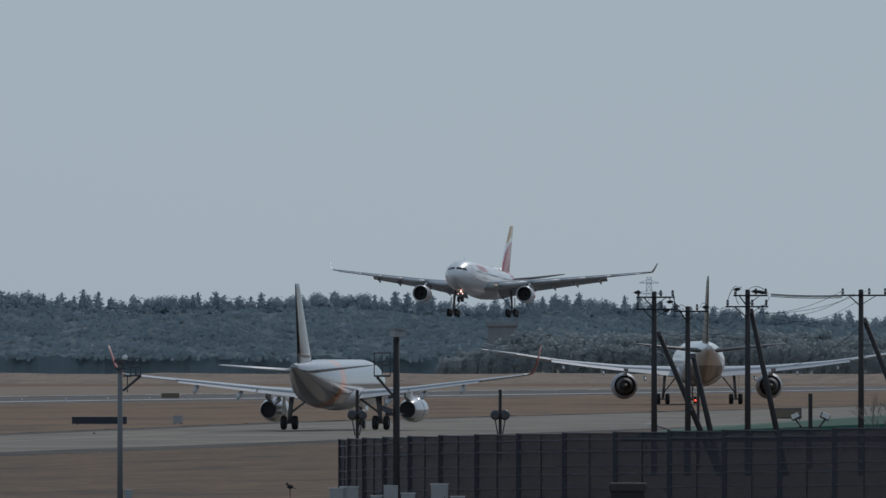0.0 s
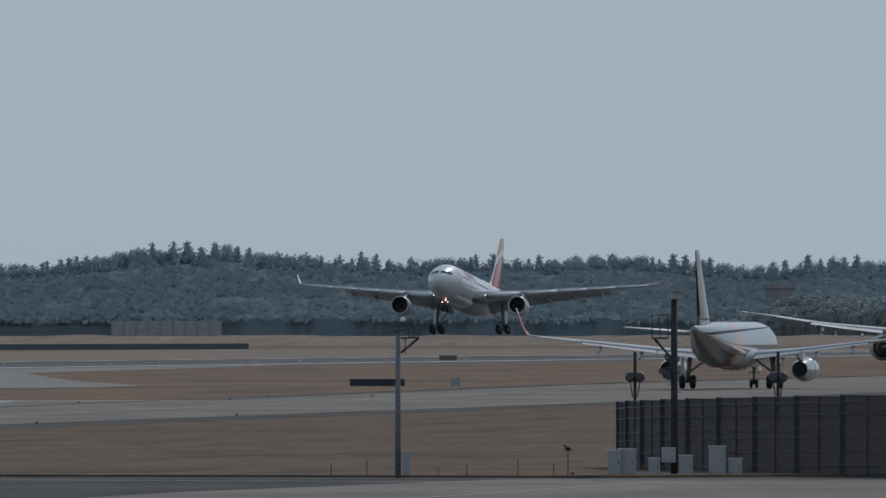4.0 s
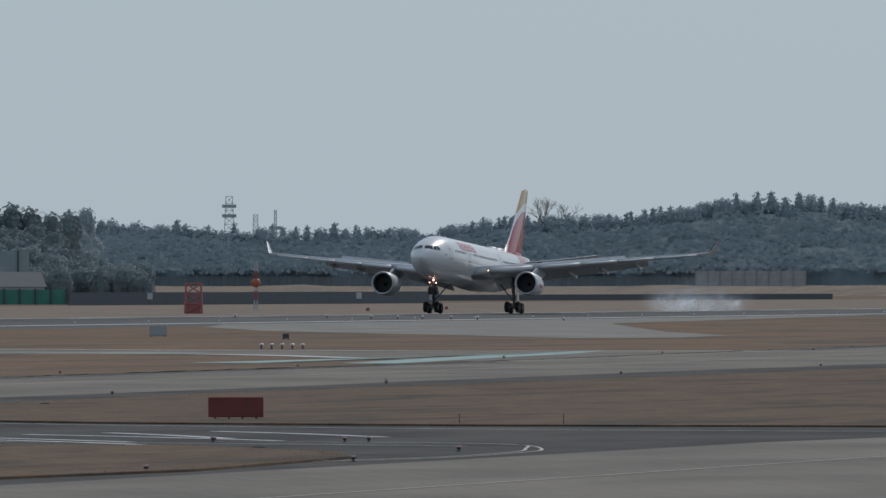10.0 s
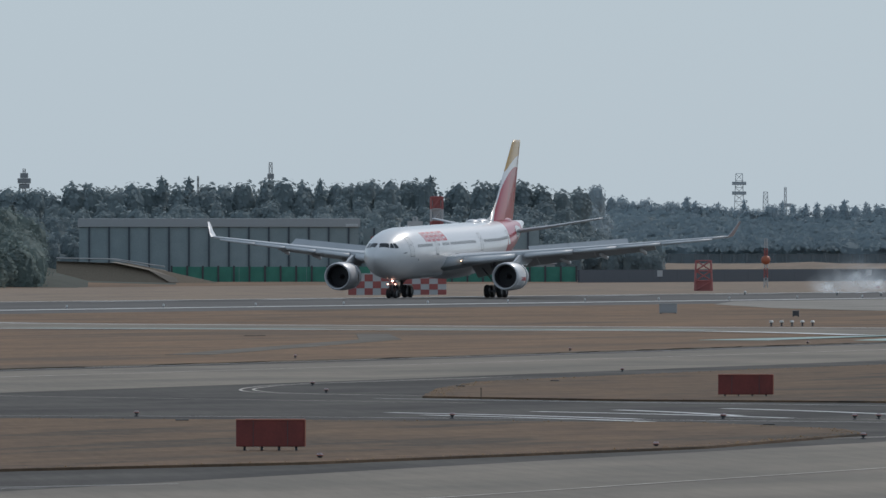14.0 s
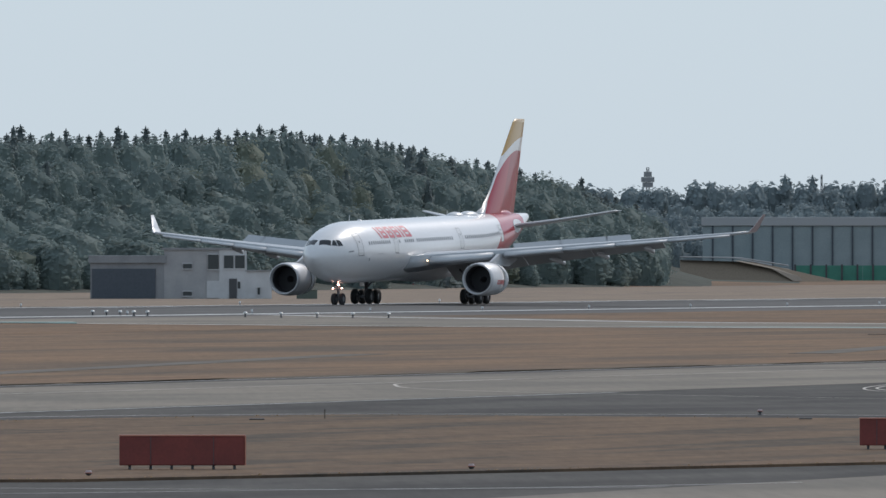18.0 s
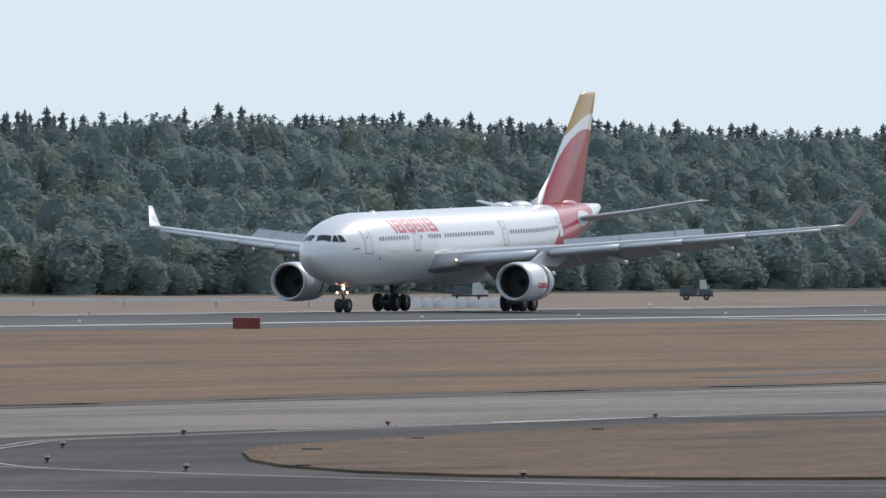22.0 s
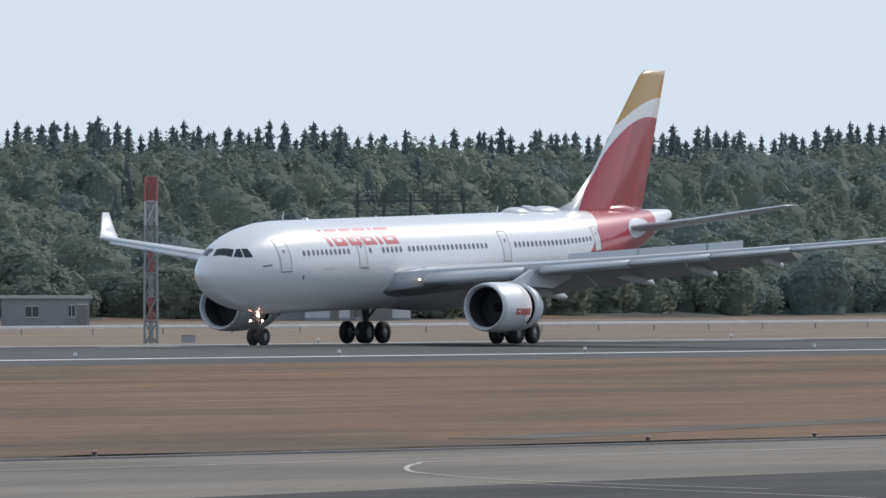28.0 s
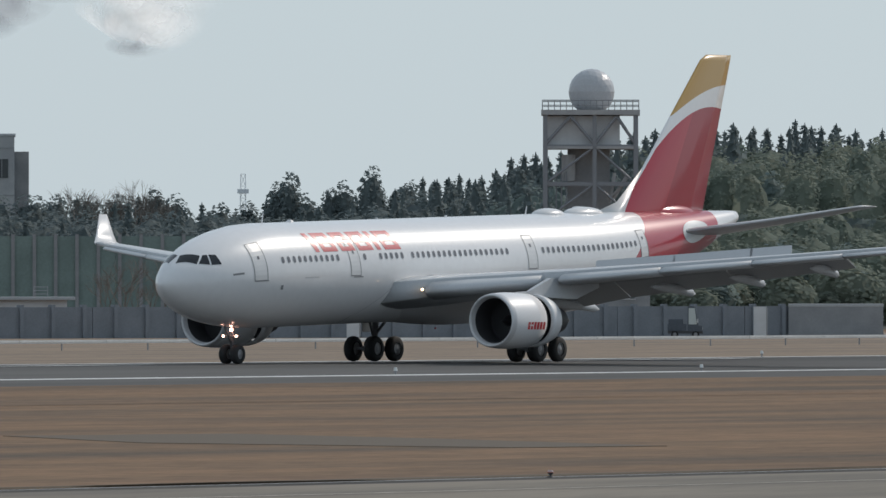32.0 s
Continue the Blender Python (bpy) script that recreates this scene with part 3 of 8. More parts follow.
FAR_EDGE = [(-19, 2600), (-15.6, 2620), (-15.42, 4150), (-6, 4200)]


def tree_top(line, bearing, dist):
    return EYE_Z + dist * math.tan(radians(between(line, bearing) / 100))


def rise(bearing, dist):
    """Height of the ground: flat airfield, then the wooded rises."""
    z = 0.0
    if -45 < bearing < -17.6:
        d0 = between(NEAR_EDGE, bearing)
        z = min(1.0, max(0.0, (dist - d0 - 5) / 185)) * max(0.0, tree_top(NEAR_LINE, bearing, d0 + 190) - 9.6)
        z *= ease((bearing + 45) / 6)
    if -19 < bearing < -5:
        d0 = between(FAR_EDGE, bearing)
        z = max(z, min(1.0, max(0.0, (dist - d0) / 160)) * max(0.0, tree_top(FAR_LINE, bearing, d0 + 160) - 10.5))
    return z


def ground_sheet():
    bear = [-180 + 10 * i for i in range(14)] + [-45 + .4 * i for i in range(101)] + [0 + 10 * i for i in range(18)]
    dist = [2, 60, 200, 400, 700, 1000, 1200] + [1240 + 30 * i for i in range(58)] + [3000, 3500, 3900, 4000, 4080, 4160, 4200, 4240, 4280, 4320, 4360, 4450, 4700, 6000, 12000, 30000]
    verts = [(0, 0, 0)]
    for b in bear:
        s, c = math.sin(radians(b)), math.cos(radians(b))
        verts += [(d * s, d * c, rise(b, d)) for d in dist]
    n, m = len(dist), len(bear)
    faces = []
    for i in range(m):
        j = (i + 1) % m
        faces.append((0, 1 + j * n, 1 + i * n))
        for q in range(n - 1):
            a, b = 1 + i * n + q, 1 + j * n + q
            faces.append((a, b, b + 1, a + 1))
    me = bpy.data.meshes.new("ground")
    me.from_pydata(verts, [], faces)
    me.materials.append(grass)
    me.materials.append(forest_floor)
    me.polygons.foreach_set("material_index", [int(max(verts[i][2] for i in f) > .4) for f in faces])
    me.polygons.foreach_set("use_smooth", [True] * len(me.polygons))
    return tagged(new("ground", me), "dry brown winter airfield grass, flat out to wooded rises", "ground", kind="structure")


ground_sheet()


def strip(name, cross, y0, y1, mat, label, category, n=60):
    """A long strip along the runway with the cross-section (x, z)."""
    bm = bmesh.new()
    loft(bm, [[(x, y0 + (y1 - y0) * i / n, z) for x, z in cross] for i in range(n + 1)], closed=False)
    for f in bm.faces:
        if f.normal.z < 0:
            f.normal_flip()
    return tagged(part(name, bm, mat), label, category, kind="structure")


CROWN = .65
strip("runway", [(-422, .22), (-410, .35), (-380, CROWN), (-350, .35), (-338, .22)], -400, 3000, runway_top, "crowned grey asphalt runway with paved shoulders", "runway")
strip("verge", [(-338, .216), (-300, .012)], -400, 3000, grass, "dry grass verge sloping down from the runway", "verge")
strip("verge", [(-620, .014), (-470, .018), (-422, .216)], -400, 3000, grass_tall_hazed, "dry grass verge on the far side of the runway", "verge")
lines = empty("runway_markings", Matrix.Identity(4), "white edge line and dashes painted on the runway", "runway marking", kind="structure")
for x0, x1 in ((-350.5, -349.5), (-410.9, -409.1)):
    bm = bmesh.new()
    loft(bm, [[(x0, y, .392 if x1 > -380 else .372), (x1, y, .362 if x1 > -380 else .375)] for y in range(-400, 2900, 50)], closed=False)
    part("edge_line", bm, paint_white, lines)


for k in range(-4, 60):
    bm = bmesh.new()
    loft(bm, [[(-380.6, y, CROWN + .012), (-379.2, y, CROWN + .012)] for y in (42 + 60 * k, 72 + 60 * k)], closed=False)
    part("centre_dash", bm, paint_white, lines)
for x0, x1, y0, y1 in ((-388.5, -386.6, 700, 2300), (-376.4, -374.4, 640, 2300), (-384.0, -383.2, 400, 1900), (-378.6, -377.8, 400, 1900)):
    bm = bmesh.new()
    loft(bm, [[(x0, y, CROWN - abs((x0 + 380) * .01) + .012), (x1, y, CROWN - abs((x1 + 380) * .01) + .012)] for y in range(y0, y1 + 1, 50)], closed=False)
    part("rubber_mark", bm, rubber_marks, lines)
PAVED, TURF = [], []


def slab(name, pts, mat, label, category, z=.02, parent=None):
    if parent is None:
        (TURF if name == "grass_island" else PAVED).append(pts)
    ob = part(name, polygon(bmesh.new(), pts, z - .6, z), mat, parent)
    return tagged(ob, label, category, kind="structure") if parent is None else ob


def ground_z(x):
    """Height of the airfield across the runway's line."""
    return 0.0 if x > -300 else .012 + (-300 - x) * .00537 if x > -338 else .22 + (-338 - x) * .0108


def clip(pts, x, keep_right):
    out = []
    for (x0, y0), (x1, y1) in zip(pts, pts[1:] + pts[:1]):
        a, b = (x0 >= x) == keep_right, (x1 >= x) == keep_right
        if a:
            out.append((x0, y0))
        if a != b:
            out.append((x, y0 + (y1 - y0) * (x - x0) / (x1 - x0)))
    return out


def sloped(name, pts, mat, label, category, z):
    """A paved area that follows the slope of the verge up to the runway."""
    PAVED.append(pts)
    top = empty(name, Matrix.Identity(4), label, category, kind="structure")
    near = clip(pts, -300, True)
    rest_pts = clip(pts, -300, False)
    for p in (near, clip(rest_pts, -338, True), clip(rest_pts, -338, False)):
        if len(p) < 3:
            continue
        bm = bmesh.new()
        bm.faces.new([bm.verts.new((x, y, ground_z(x) + z)) for x, y in p])
        bmesh.ops.triangulate(bm, faces=bm.faces[:])
        for f in bm.faces:
            if f.normal.z < 0:
                f.normal_flip()
        part("paving", bm, mat, top)


slab("pavement", [(-183, -100), (-183, 620), (-190, 800), (-201, 940), (-216, 1140), (-230, 1700), (-150, 1700), (-60, 1250), (-60, 452), (-20, 440), (-20, -100)], asphalt, "dark asphalt taxiway area with shoulders", "taxiway", .004)
slab("taxiway", [(-180, -100), (-180, 620), (-187, 800), (-198, 940), (-213, 1140), (-227, 1700), (-180, 1700), (-168, 1140), (-161, 800), (-159, 690), (-155, 590), (-153, 520), (-152.5, 470), (-152.5, 300), (-150, 270), (-145, 230), (-145, -100)], concrete, "pale worn concrete taxiway parallel to the runway", "taxiway", .009)
slab("apron", [(-90, -100), (-89, 300), (-88, 400), (-84, 437), (-20, 437), (-20, -100)], concrete, "pale concrete taxi lane beside the grass", "taxiway", .009)
slab("grass_island", [(-132, 452), (-139, 478), (-145, 505), (-148, 560), (-150, 700), (-153, 800), (-157, 900), (-162, 1150), (-150, 1690), (-61, 1240), (-61, 456), (-82, 441), (-108, 440), (-122, 444)], grass_dark, "dry grass between two taxiways", "grass", .075)
slab("grass_island", [(-95, 371), (-103, 384), (-123, 387), (-138, 390), (-143, 376), (-144, 352), (-141.5, 334), (-139.3, 320), (-137.6, 311.5), (-134.6, 304), (-129.5, 293), (-125.6, 286), (-120.5, 279), (-115.5, 275), (-109.5, 273.5), (-104.5, 276.5), (-100.5, 287), (-93, 308), (-90, 336), (-92, 362)], grass_dark, "dry grass island between taxiways", "grass", .075)
sloped("exit_taxiway", [(-345, 866), (-345, 975), (-294, 925), (-243, 893), (-215, 886), (-190, 905), (-184, 770), (-226, 842), (-273, 856), (-328, 870)], concrete, "pale concrete runway exit", "taxiway", .012)
sloped("exit_taxiway", [(-346, 1651.4), (-320.2, 1375.8), (-272.8, 1195.7), (-250.4, 1123.0), (-245.6, 1081.9), (-251.3, 1067.1), (-273.5, 1117.6), (-294.1, 1158.2), (-312, 1190), (-334, 1250), (-345, 1300)], concrete_pale, "pale concrete rapid exit from the runway", "taxiway", .022)

bm = bmesh.new()
edge = [(-183, 230), (-183, 620), (-190, 800), (-201, 940), (-216, 1140), (-230, 1700)]
_r = random.Random(5)
pts = [(x0 + (x1 - x0) * i / 60, y0 + (y1 - y0) * i / 60) for (x0, y0), (x1, y1) in zip(edge, edge[1:]) for i in range(60)]
loft(bm, [[(x + .1 + _r.uniform(-.12, .12), y, -.1), (x + .1 + _r.uniform(-.25, .1), y, .055 + _r.uniform(-.02, .02)), (x - .5, y, .05), (x - 1.6, y, -.02)] for x, y in pts], closed=False)
tagged(part("turf_lip", bm, earth_and_shade), "uneven turf lip along the taxiway, its shade put in dark colour", "verge", kind="structure")


def inside(pts, x, y):
    hit = False
    for (x0, y0), (x1, y1) in zip(pts, pts[1:] + pts[:1]):
        if (y0 > y) != (y1 > y) and x < x0 + (x1 - x0) * (y - y0) / (y1 - y0):
            hit = not hit
    return hit


def tufts(count):
    """Short dry blades standing along the edges of the turf."""
    q = random.Random(21)
    sides = [(p0, p1, i < len(TURF)) for i, p in enumerate(TURF + PAVED) for p0, p1 in zip(p, p[1:] + p[:1])]
    size = [math.hypot(b[0] - a[0], b[1] - a[1]) for a, b, _ in sides]
    at = []
    while len(at) < count:
        (x0, y0), (x1, y1), turf = q.choices(sides, size)[0]
        f = q.random()
        x, y = x0 + (x1 - x0) * f + q.uniform(-.8, .8), y0 + (y1 - y0) * f + q.uniform(-.8, .8)
        if not 275 < math.hypot(x, y) < 900 or x < -338 or not -35.6 < math.degrees(math.atan2(x, y)) < -9.5:
            continue
        on = any(inside(p, x, y) for p in TURF)
        if not on and any(inside(p, x, y) for p in PAVED):
            continue
        at.append((x, y, .07 if on else (0.0 if x > -300 else .012 + (-300 - x) * .0054)))
    at = np.array(at)
    g = np.random.default_rng(4)
    a = g.uniform(0, math.pi, count)
    s, h = g.uniform(.02, .05, count), g.uniform(.008, .025, count) * g.choice([1, 1, 1, 1.8], count)
    side = np.stack([np.cos(a) * s, np.sin(a) * s, np.zeros(count)], 1)
    up = np.stack([g.normal(size=count) * .04, g.normal(size=count) * .04, h], 1)
    return np.stack([at - side, at + side, at + side * .5 + up, at - side * .6 + up], 1).reshape(-1, 3)


# ---- woods ----
rng = np.random.default_rng(7)


def cards(centres, normals, size, rng):
    """Quads at the centres, facing the normals, as verts (4n, 3)."""
    up = rng.normal(size=centres.shape)
    a = np.cross(normals, up)
    a /= np.linalg.norm(a, axis=1, keepdims=True) + 1e-9
    b = np.cross(normals, a)
    s = (size * rng.uniform(.6, 1.3, len(centres)))[:, None]
    a, b = a * s, b * s * rng.uniform(.6, 1.0, len(centres))[:, None]
    return np.stack([centres - a - b, centres + a - b, centres + a + b, centres - a + b], 1).reshape(-1, 3)


def unit(v):
    return v / (np.linalg.norm(v, axis=1, keepdims=True) + 1e-9)


def broad_crown(rng, h, w, rings, n, size, back=1.0, sit=.42, spread=1.0):
    """A crown of leaf clumps, h high and w wide: boughs swell out of a dome that reaches almost down to the trunk's foot, and their leaves stand off it."""
    k = 22
    bough, sprig = unit(rng.normal(size=(k, 3)) + np.array([0, 0, .3])), unit(rng.normal(size=(90, 3)) + np.array([0, 0, .3]))
    swell_of, sprig_of = rng.uniform(.35, 1.0, k), rng.uniform(.2, 1.0, 90)
    lean = unit(rng.normal(size=(3, 3)))
    mid, rad = np.array([0, 0, h * sit]), np.array([w * .50, w * .50, h * (.98 - sit)])

    def skin_at(d):
        """The crown's surface along d: lopsided, with rounded boughs, small sprigs and folds between them."""
        lift = np.max(swell_of * np.clip((d @ bough.T - .74) / .26, 0, 1) ** .6, axis=1)
        fine = np.max(sprig_of * np.clip((d @ sprig.T - .93) / .07, 0, 1) ** .6, axis=1)
        side = (d @ lean.T)[:, 0] * .13 + np.sin((d @ lean.T)[:, 1] * 3.1) * .09 + np.sin((d @ lean.T)[:, 2] * 5.3) * .06
        r = np.linalg.norm(d[:, :2], axis=1, keepdims=True) + 1e-9
        # the lower half hangs down instead of closing in
        d = np.concatenate([np.where(d[:, 2:] < 0, d[:, :2] / r * np.maximum(r, .80), d[:, :2]), d[:, 2:]], 1)
        return mid + d * rad * (.58 + .30 * lift + .12 * fine + side)[:, None]

    d = unit(rng.normal(size=(n, 3)) + np.array([0, 0, .2]))
    d[:, 1] = np.where(d[:, 1] > back, -d[:, 1], d[:, 1])
    c = skin_at(d)
    c = mid + (c - mid) * rng.uniform(.88, 1.06, (n, 1))
    face = unit(unit(c - mid) + bough[np.argmax(d @ bough.T, axis=1)] * .5 + sprig[np.argmax(d @ sprig.T, axis=1)] * .4 + rng.normal(size=(n, 3)) * .46 * spread)
    out = [cards(c, face, size, rng)]
    grid = np.array([[[math.cos(a * 2 * math.pi / rings) * math.sin(p), math.sin(a * 2 * math.pi / rings) * math.sin(p), math.cos(p)] for a in range(rings + 1)] for p in np.linspace(.001, math.pi - .001, rings // 2 + 1)])
    body = (mid + (skin_at(grid.reshape(-1, 3)) - mid) * .86).reshape(grid.shape)
    quads = np.stack([body[:-1, :-1], body[:-1, 1:], body[1:, 1:], body[1:, :-1]], 2).reshape(-1, 4, 3)
    keep = quads[:, :, 1].mean(1) < back * w
    out.append(quads[keep].reshape(-1, 3))
    v = np.concatenate(out)
    v[:, 2] *= h / np.percentile(v[:, 2], 99.7)
    return v


def spire_crown(rng, h, w, n, size, taper=.85, spread=1.0):
    """A conifer crown: tiers of drooping boughs round a slim heart, uneven at the rim, with a thin leader."""
    tiers = max(7, int(h * .8))
    q = rng.integers(0, tiers, n)
    lean = rng.uniform(0, 2 * math.pi, tiers)
    f = np.clip((q + rng.uniform(0, .75, n) ** 1.5) / tiers, 0, 1)
    a = rng.uniform(0, 2 * math.pi, n)
    reach = rng.uniform(.15, 1.0, n) ** .5 * (1 + .30 * np.cos(a - lean[q]) + .12 * np.cos(5 * a + lean[q]))
    r = w * .46 * (1 - f) ** taper * reach + .04
    z = h * (.10 + .90 * f) - r * .30
    c = np.stack([np.cos(a) * r, np.sin(a) * r, z], 1)
    d = unit(np.stack([np.cos(a) * .6, np.sin(a) * .6, np.full(n, .7)], 1) + rng.normal(size=(n, 3)) * .45 * spread)
    ring = [np.array([[math.cos(k * math.pi / 4) * q * w * .34, math.sin(k * math.pi / 4) * q * w * .34, z * h] for k in range(9)]) for q, z in ((1.0, .05), (.70, .45), (.32, .75), (.02, .99))]
    heart = [np.array([a[k], a[k + 1], b[k + 1], b[k]]) for a, b in zip(ring, ring[1:]) for k in range(8)]
    return np.concatenate([cards(c, d, size * (1.1 - .72 * f), rng)] + heart)


def leaf_mesh(name, verts, mat):
    n = len(verts) // 4
    me = bpy.data.meshes.new(name)
    me.vertices.add(4 * n)
    me.vertices.foreach_set("co", verts.astype(np.float32).ravel())
    me.loops.add(4 * n)
    me.loops.foreach_set("vertex_index", np.arange(4 * n, dtype=np.int32))
    me.polygons.add(n)
    me.polygons.foreach_set("loop_start", np.arange(0, 4 * n, 4, dtype=np.int32))
    me.update(calc_edges=True)
    me.materials.append(mat)
    return me


def trunk_mesh(h, r, seed):
    q = random.Random(seed)
    bm = bmesh.new()
    rod(bm, (0, 0, -1), (0, 0, h * .55), r, r * .6, 8)
    rod(bm, (0, 0, h * .55), (0, 0, h * .9), r * .6, r * .15, 6)
    for i in range(6):
        a, z = q.uniform(0, 6.28), h * q.uniform(.3, .7)
        rod(bm, (0, 0, z), (math.cos(a) * h * .2, math.sin(a) * h * .2, z + h * .15), r * .3, r * .08, 5)
    me = bpy.data.meshes.new("trunk")
    bm.to_mesh(me)
    bm.free()
    me.materials.append(bark)
    return me


BROAD = [(leaf_mesh("crown", broad_crown(rng, 10, w, 14, 760, .215), leaf), trunk_mesh(10, .18, i)) for i, w in enumerate((6.2, 7.0, 6.6, 7.6, 5.8))]
OLIVE = [(leaf_mesh("crown", broad_crown(rng, 10, w, 14, 760, .215), leaf_olive), trunk_mesh(10, .18, 40 + i)) for i, w in enumerate((6.4, 7.2, 6.0))]
PINE = [(leaf_mesh("crown", broad_crown(rng, 10, w, 14, 1000, .17, spread=1.4), needle), trunk_mesh(10, .16, 50 + i)) for i, w in enumerate((5.2, 6.0, 4.6, 5.6))]
SPIRE = [(leaf_mesh("crown", spire_crown(rng, 12, w, 440, .33, .68, 1.6), needle), trunk_mesh(12, .14, 20 + i)) for i, w in enumerate((5.2, 4.4, 5.8, 4.8))]
BROAD_V = [broad_crown(rng, 10, w, 12, 340, .17, .15) for w in (6, 7, 6.5, 7.5, 6.2, 7.2, 6.8)]
SPIRE_V = [spire_crown(rng, 12, w, 230, .41, .68, 1.7) for w in (4.8, 4.2, 5.4)]
FAR_V = [broad_crown(rng, 10, w, 10, 170, .30, .3, spread=1.1) for w in (6.0, 6.6, 7.2, 6.4)]
FAR_S = [spire_crown(rng, 12, w, 240, .55, .55, 2.0) for w in (6.4, 7.6, 7.0)]


def upper(v, share):
    """The part of a crown that shows above the trees in front of it."""
    q = v.reshape(-1, 4, 3)
    return q[q[:, :, 2].mean(1) > share * v[:, 2].max()].reshape(-1, 3)


FAR_UP = [upper(v, .60) for v in FAR_V]
BROAD_UP, BROAD_TOP, SPIRE_UP = [upper(v, .40) for v in BROAD_V], [upper(v, .46) for v in BROAD_V], [upper(v, .35) for v in SPIRE_V]


def tree(kind, x, y, z, h, turn, wide=1.0):
    spire = kind == "conifer"
    crown, trunk = rng_pick.choice({"conifer": SPIRE, "olive": OLIVE, "pine": PINE}.get(kind, BROAD))
    k = 12 if spire else 10
    top = empty("conifer_tree" if spire else "pine_tree" if kind == "pine" else "broadleaf_tree", pose(x, y, z, 0, 0, turn) @ Matrix.Diagonal((wide * h / k, wide * h / k, h / k, 1)),
                "dark green pointed conifer on the wooded rise" if spire else "rounded olive green broadleaf tree on the wooded rise" if kind == "olive" else "dark rounded pine standing among lower trees" if kind == "pine" else "rounded green broadleaf tree on the wooded rise", "tree", "trees beyond the runway")
    linked("trunk", trunk, top)
    linked("crown", crown, top)
    return top


rng_pick = random.Random(3)
rest, rest_o, rest_s = [], [], []


def add_verts(out, v, x, y, z, h, wide, a):
    c, s = math.cos(a), math.sin(a)
    k = h / v[:, 2].max()
    out.append(np.stack([(v[:, 0] * c - v[:, 1] * s) * k * wide + x, (v[:, 0] * s + v[:, 1] * c) * k * wide + y, v[:, 2] * k + z], 1))


def canopy(out, b0, b1, edge, deep, step_b, step_d, low, high, rng):
    """The closed roof of twigs and leaves under the tops of a wood: an uneven sheet that follows the rise."""
    bs, ds = np.arange(b0, b1, step_b), np.arange(0, deep, step_d)
    g = np.zeros((len(bs), len(ds), 3))
    bump = rng.uniform(low, high, (len(bs), len(ds)))
    for i, b in enumerate(bs):
        d0 = between(edge, b) + 4
        for j, q in enumerate(ds):
            d = d0 + q + rng.uniform(-.3, .3) * step_d
            g[i, j] = d * math.sin(radians(b)), d * math.cos(radians(b)), rise(b, d) + bump[i, j] * (.15 if j == 0 else 1)
    out.append(np.stack([g[:-1, :-1], g[1:, :-1], g[1:, 1:], g[:-1, 1:]], 2).reshape(-1, 3))


def low_crowns(out, b0, b1, edge, d0, d1, count, wide, high, lift, n, size, rng):
    """Rounded tree tops that stand a little out of a closed roof of leaves."""
    for _ in range(count):
        b = rng.uniform(b0, b1)
        d = between(edge, b) + rng.uniform(d0, d1)
        r, h = wide * rng.uniform(.6, 1.25), high * rng.uniform(.5, 1.3)
        a = rng.normal(size=(n, 3))
        a[:, 2] = np.abs(a[:, 2])
        a = unit(a)
        at = np.array([d * math.sin(radians(b)), d * math.cos(radians(b)), rise(b, d) + lift])
        out.append(cards(at + a * np.array([r, r, h]) * rng.uniform(.85, 1.1, (n, 1)), unit(a * .55 + np.array([0, -.6, .5]) + rng.normal(size=(n, 3)) * .16), size * r / wide, rng))


ROWS = 15
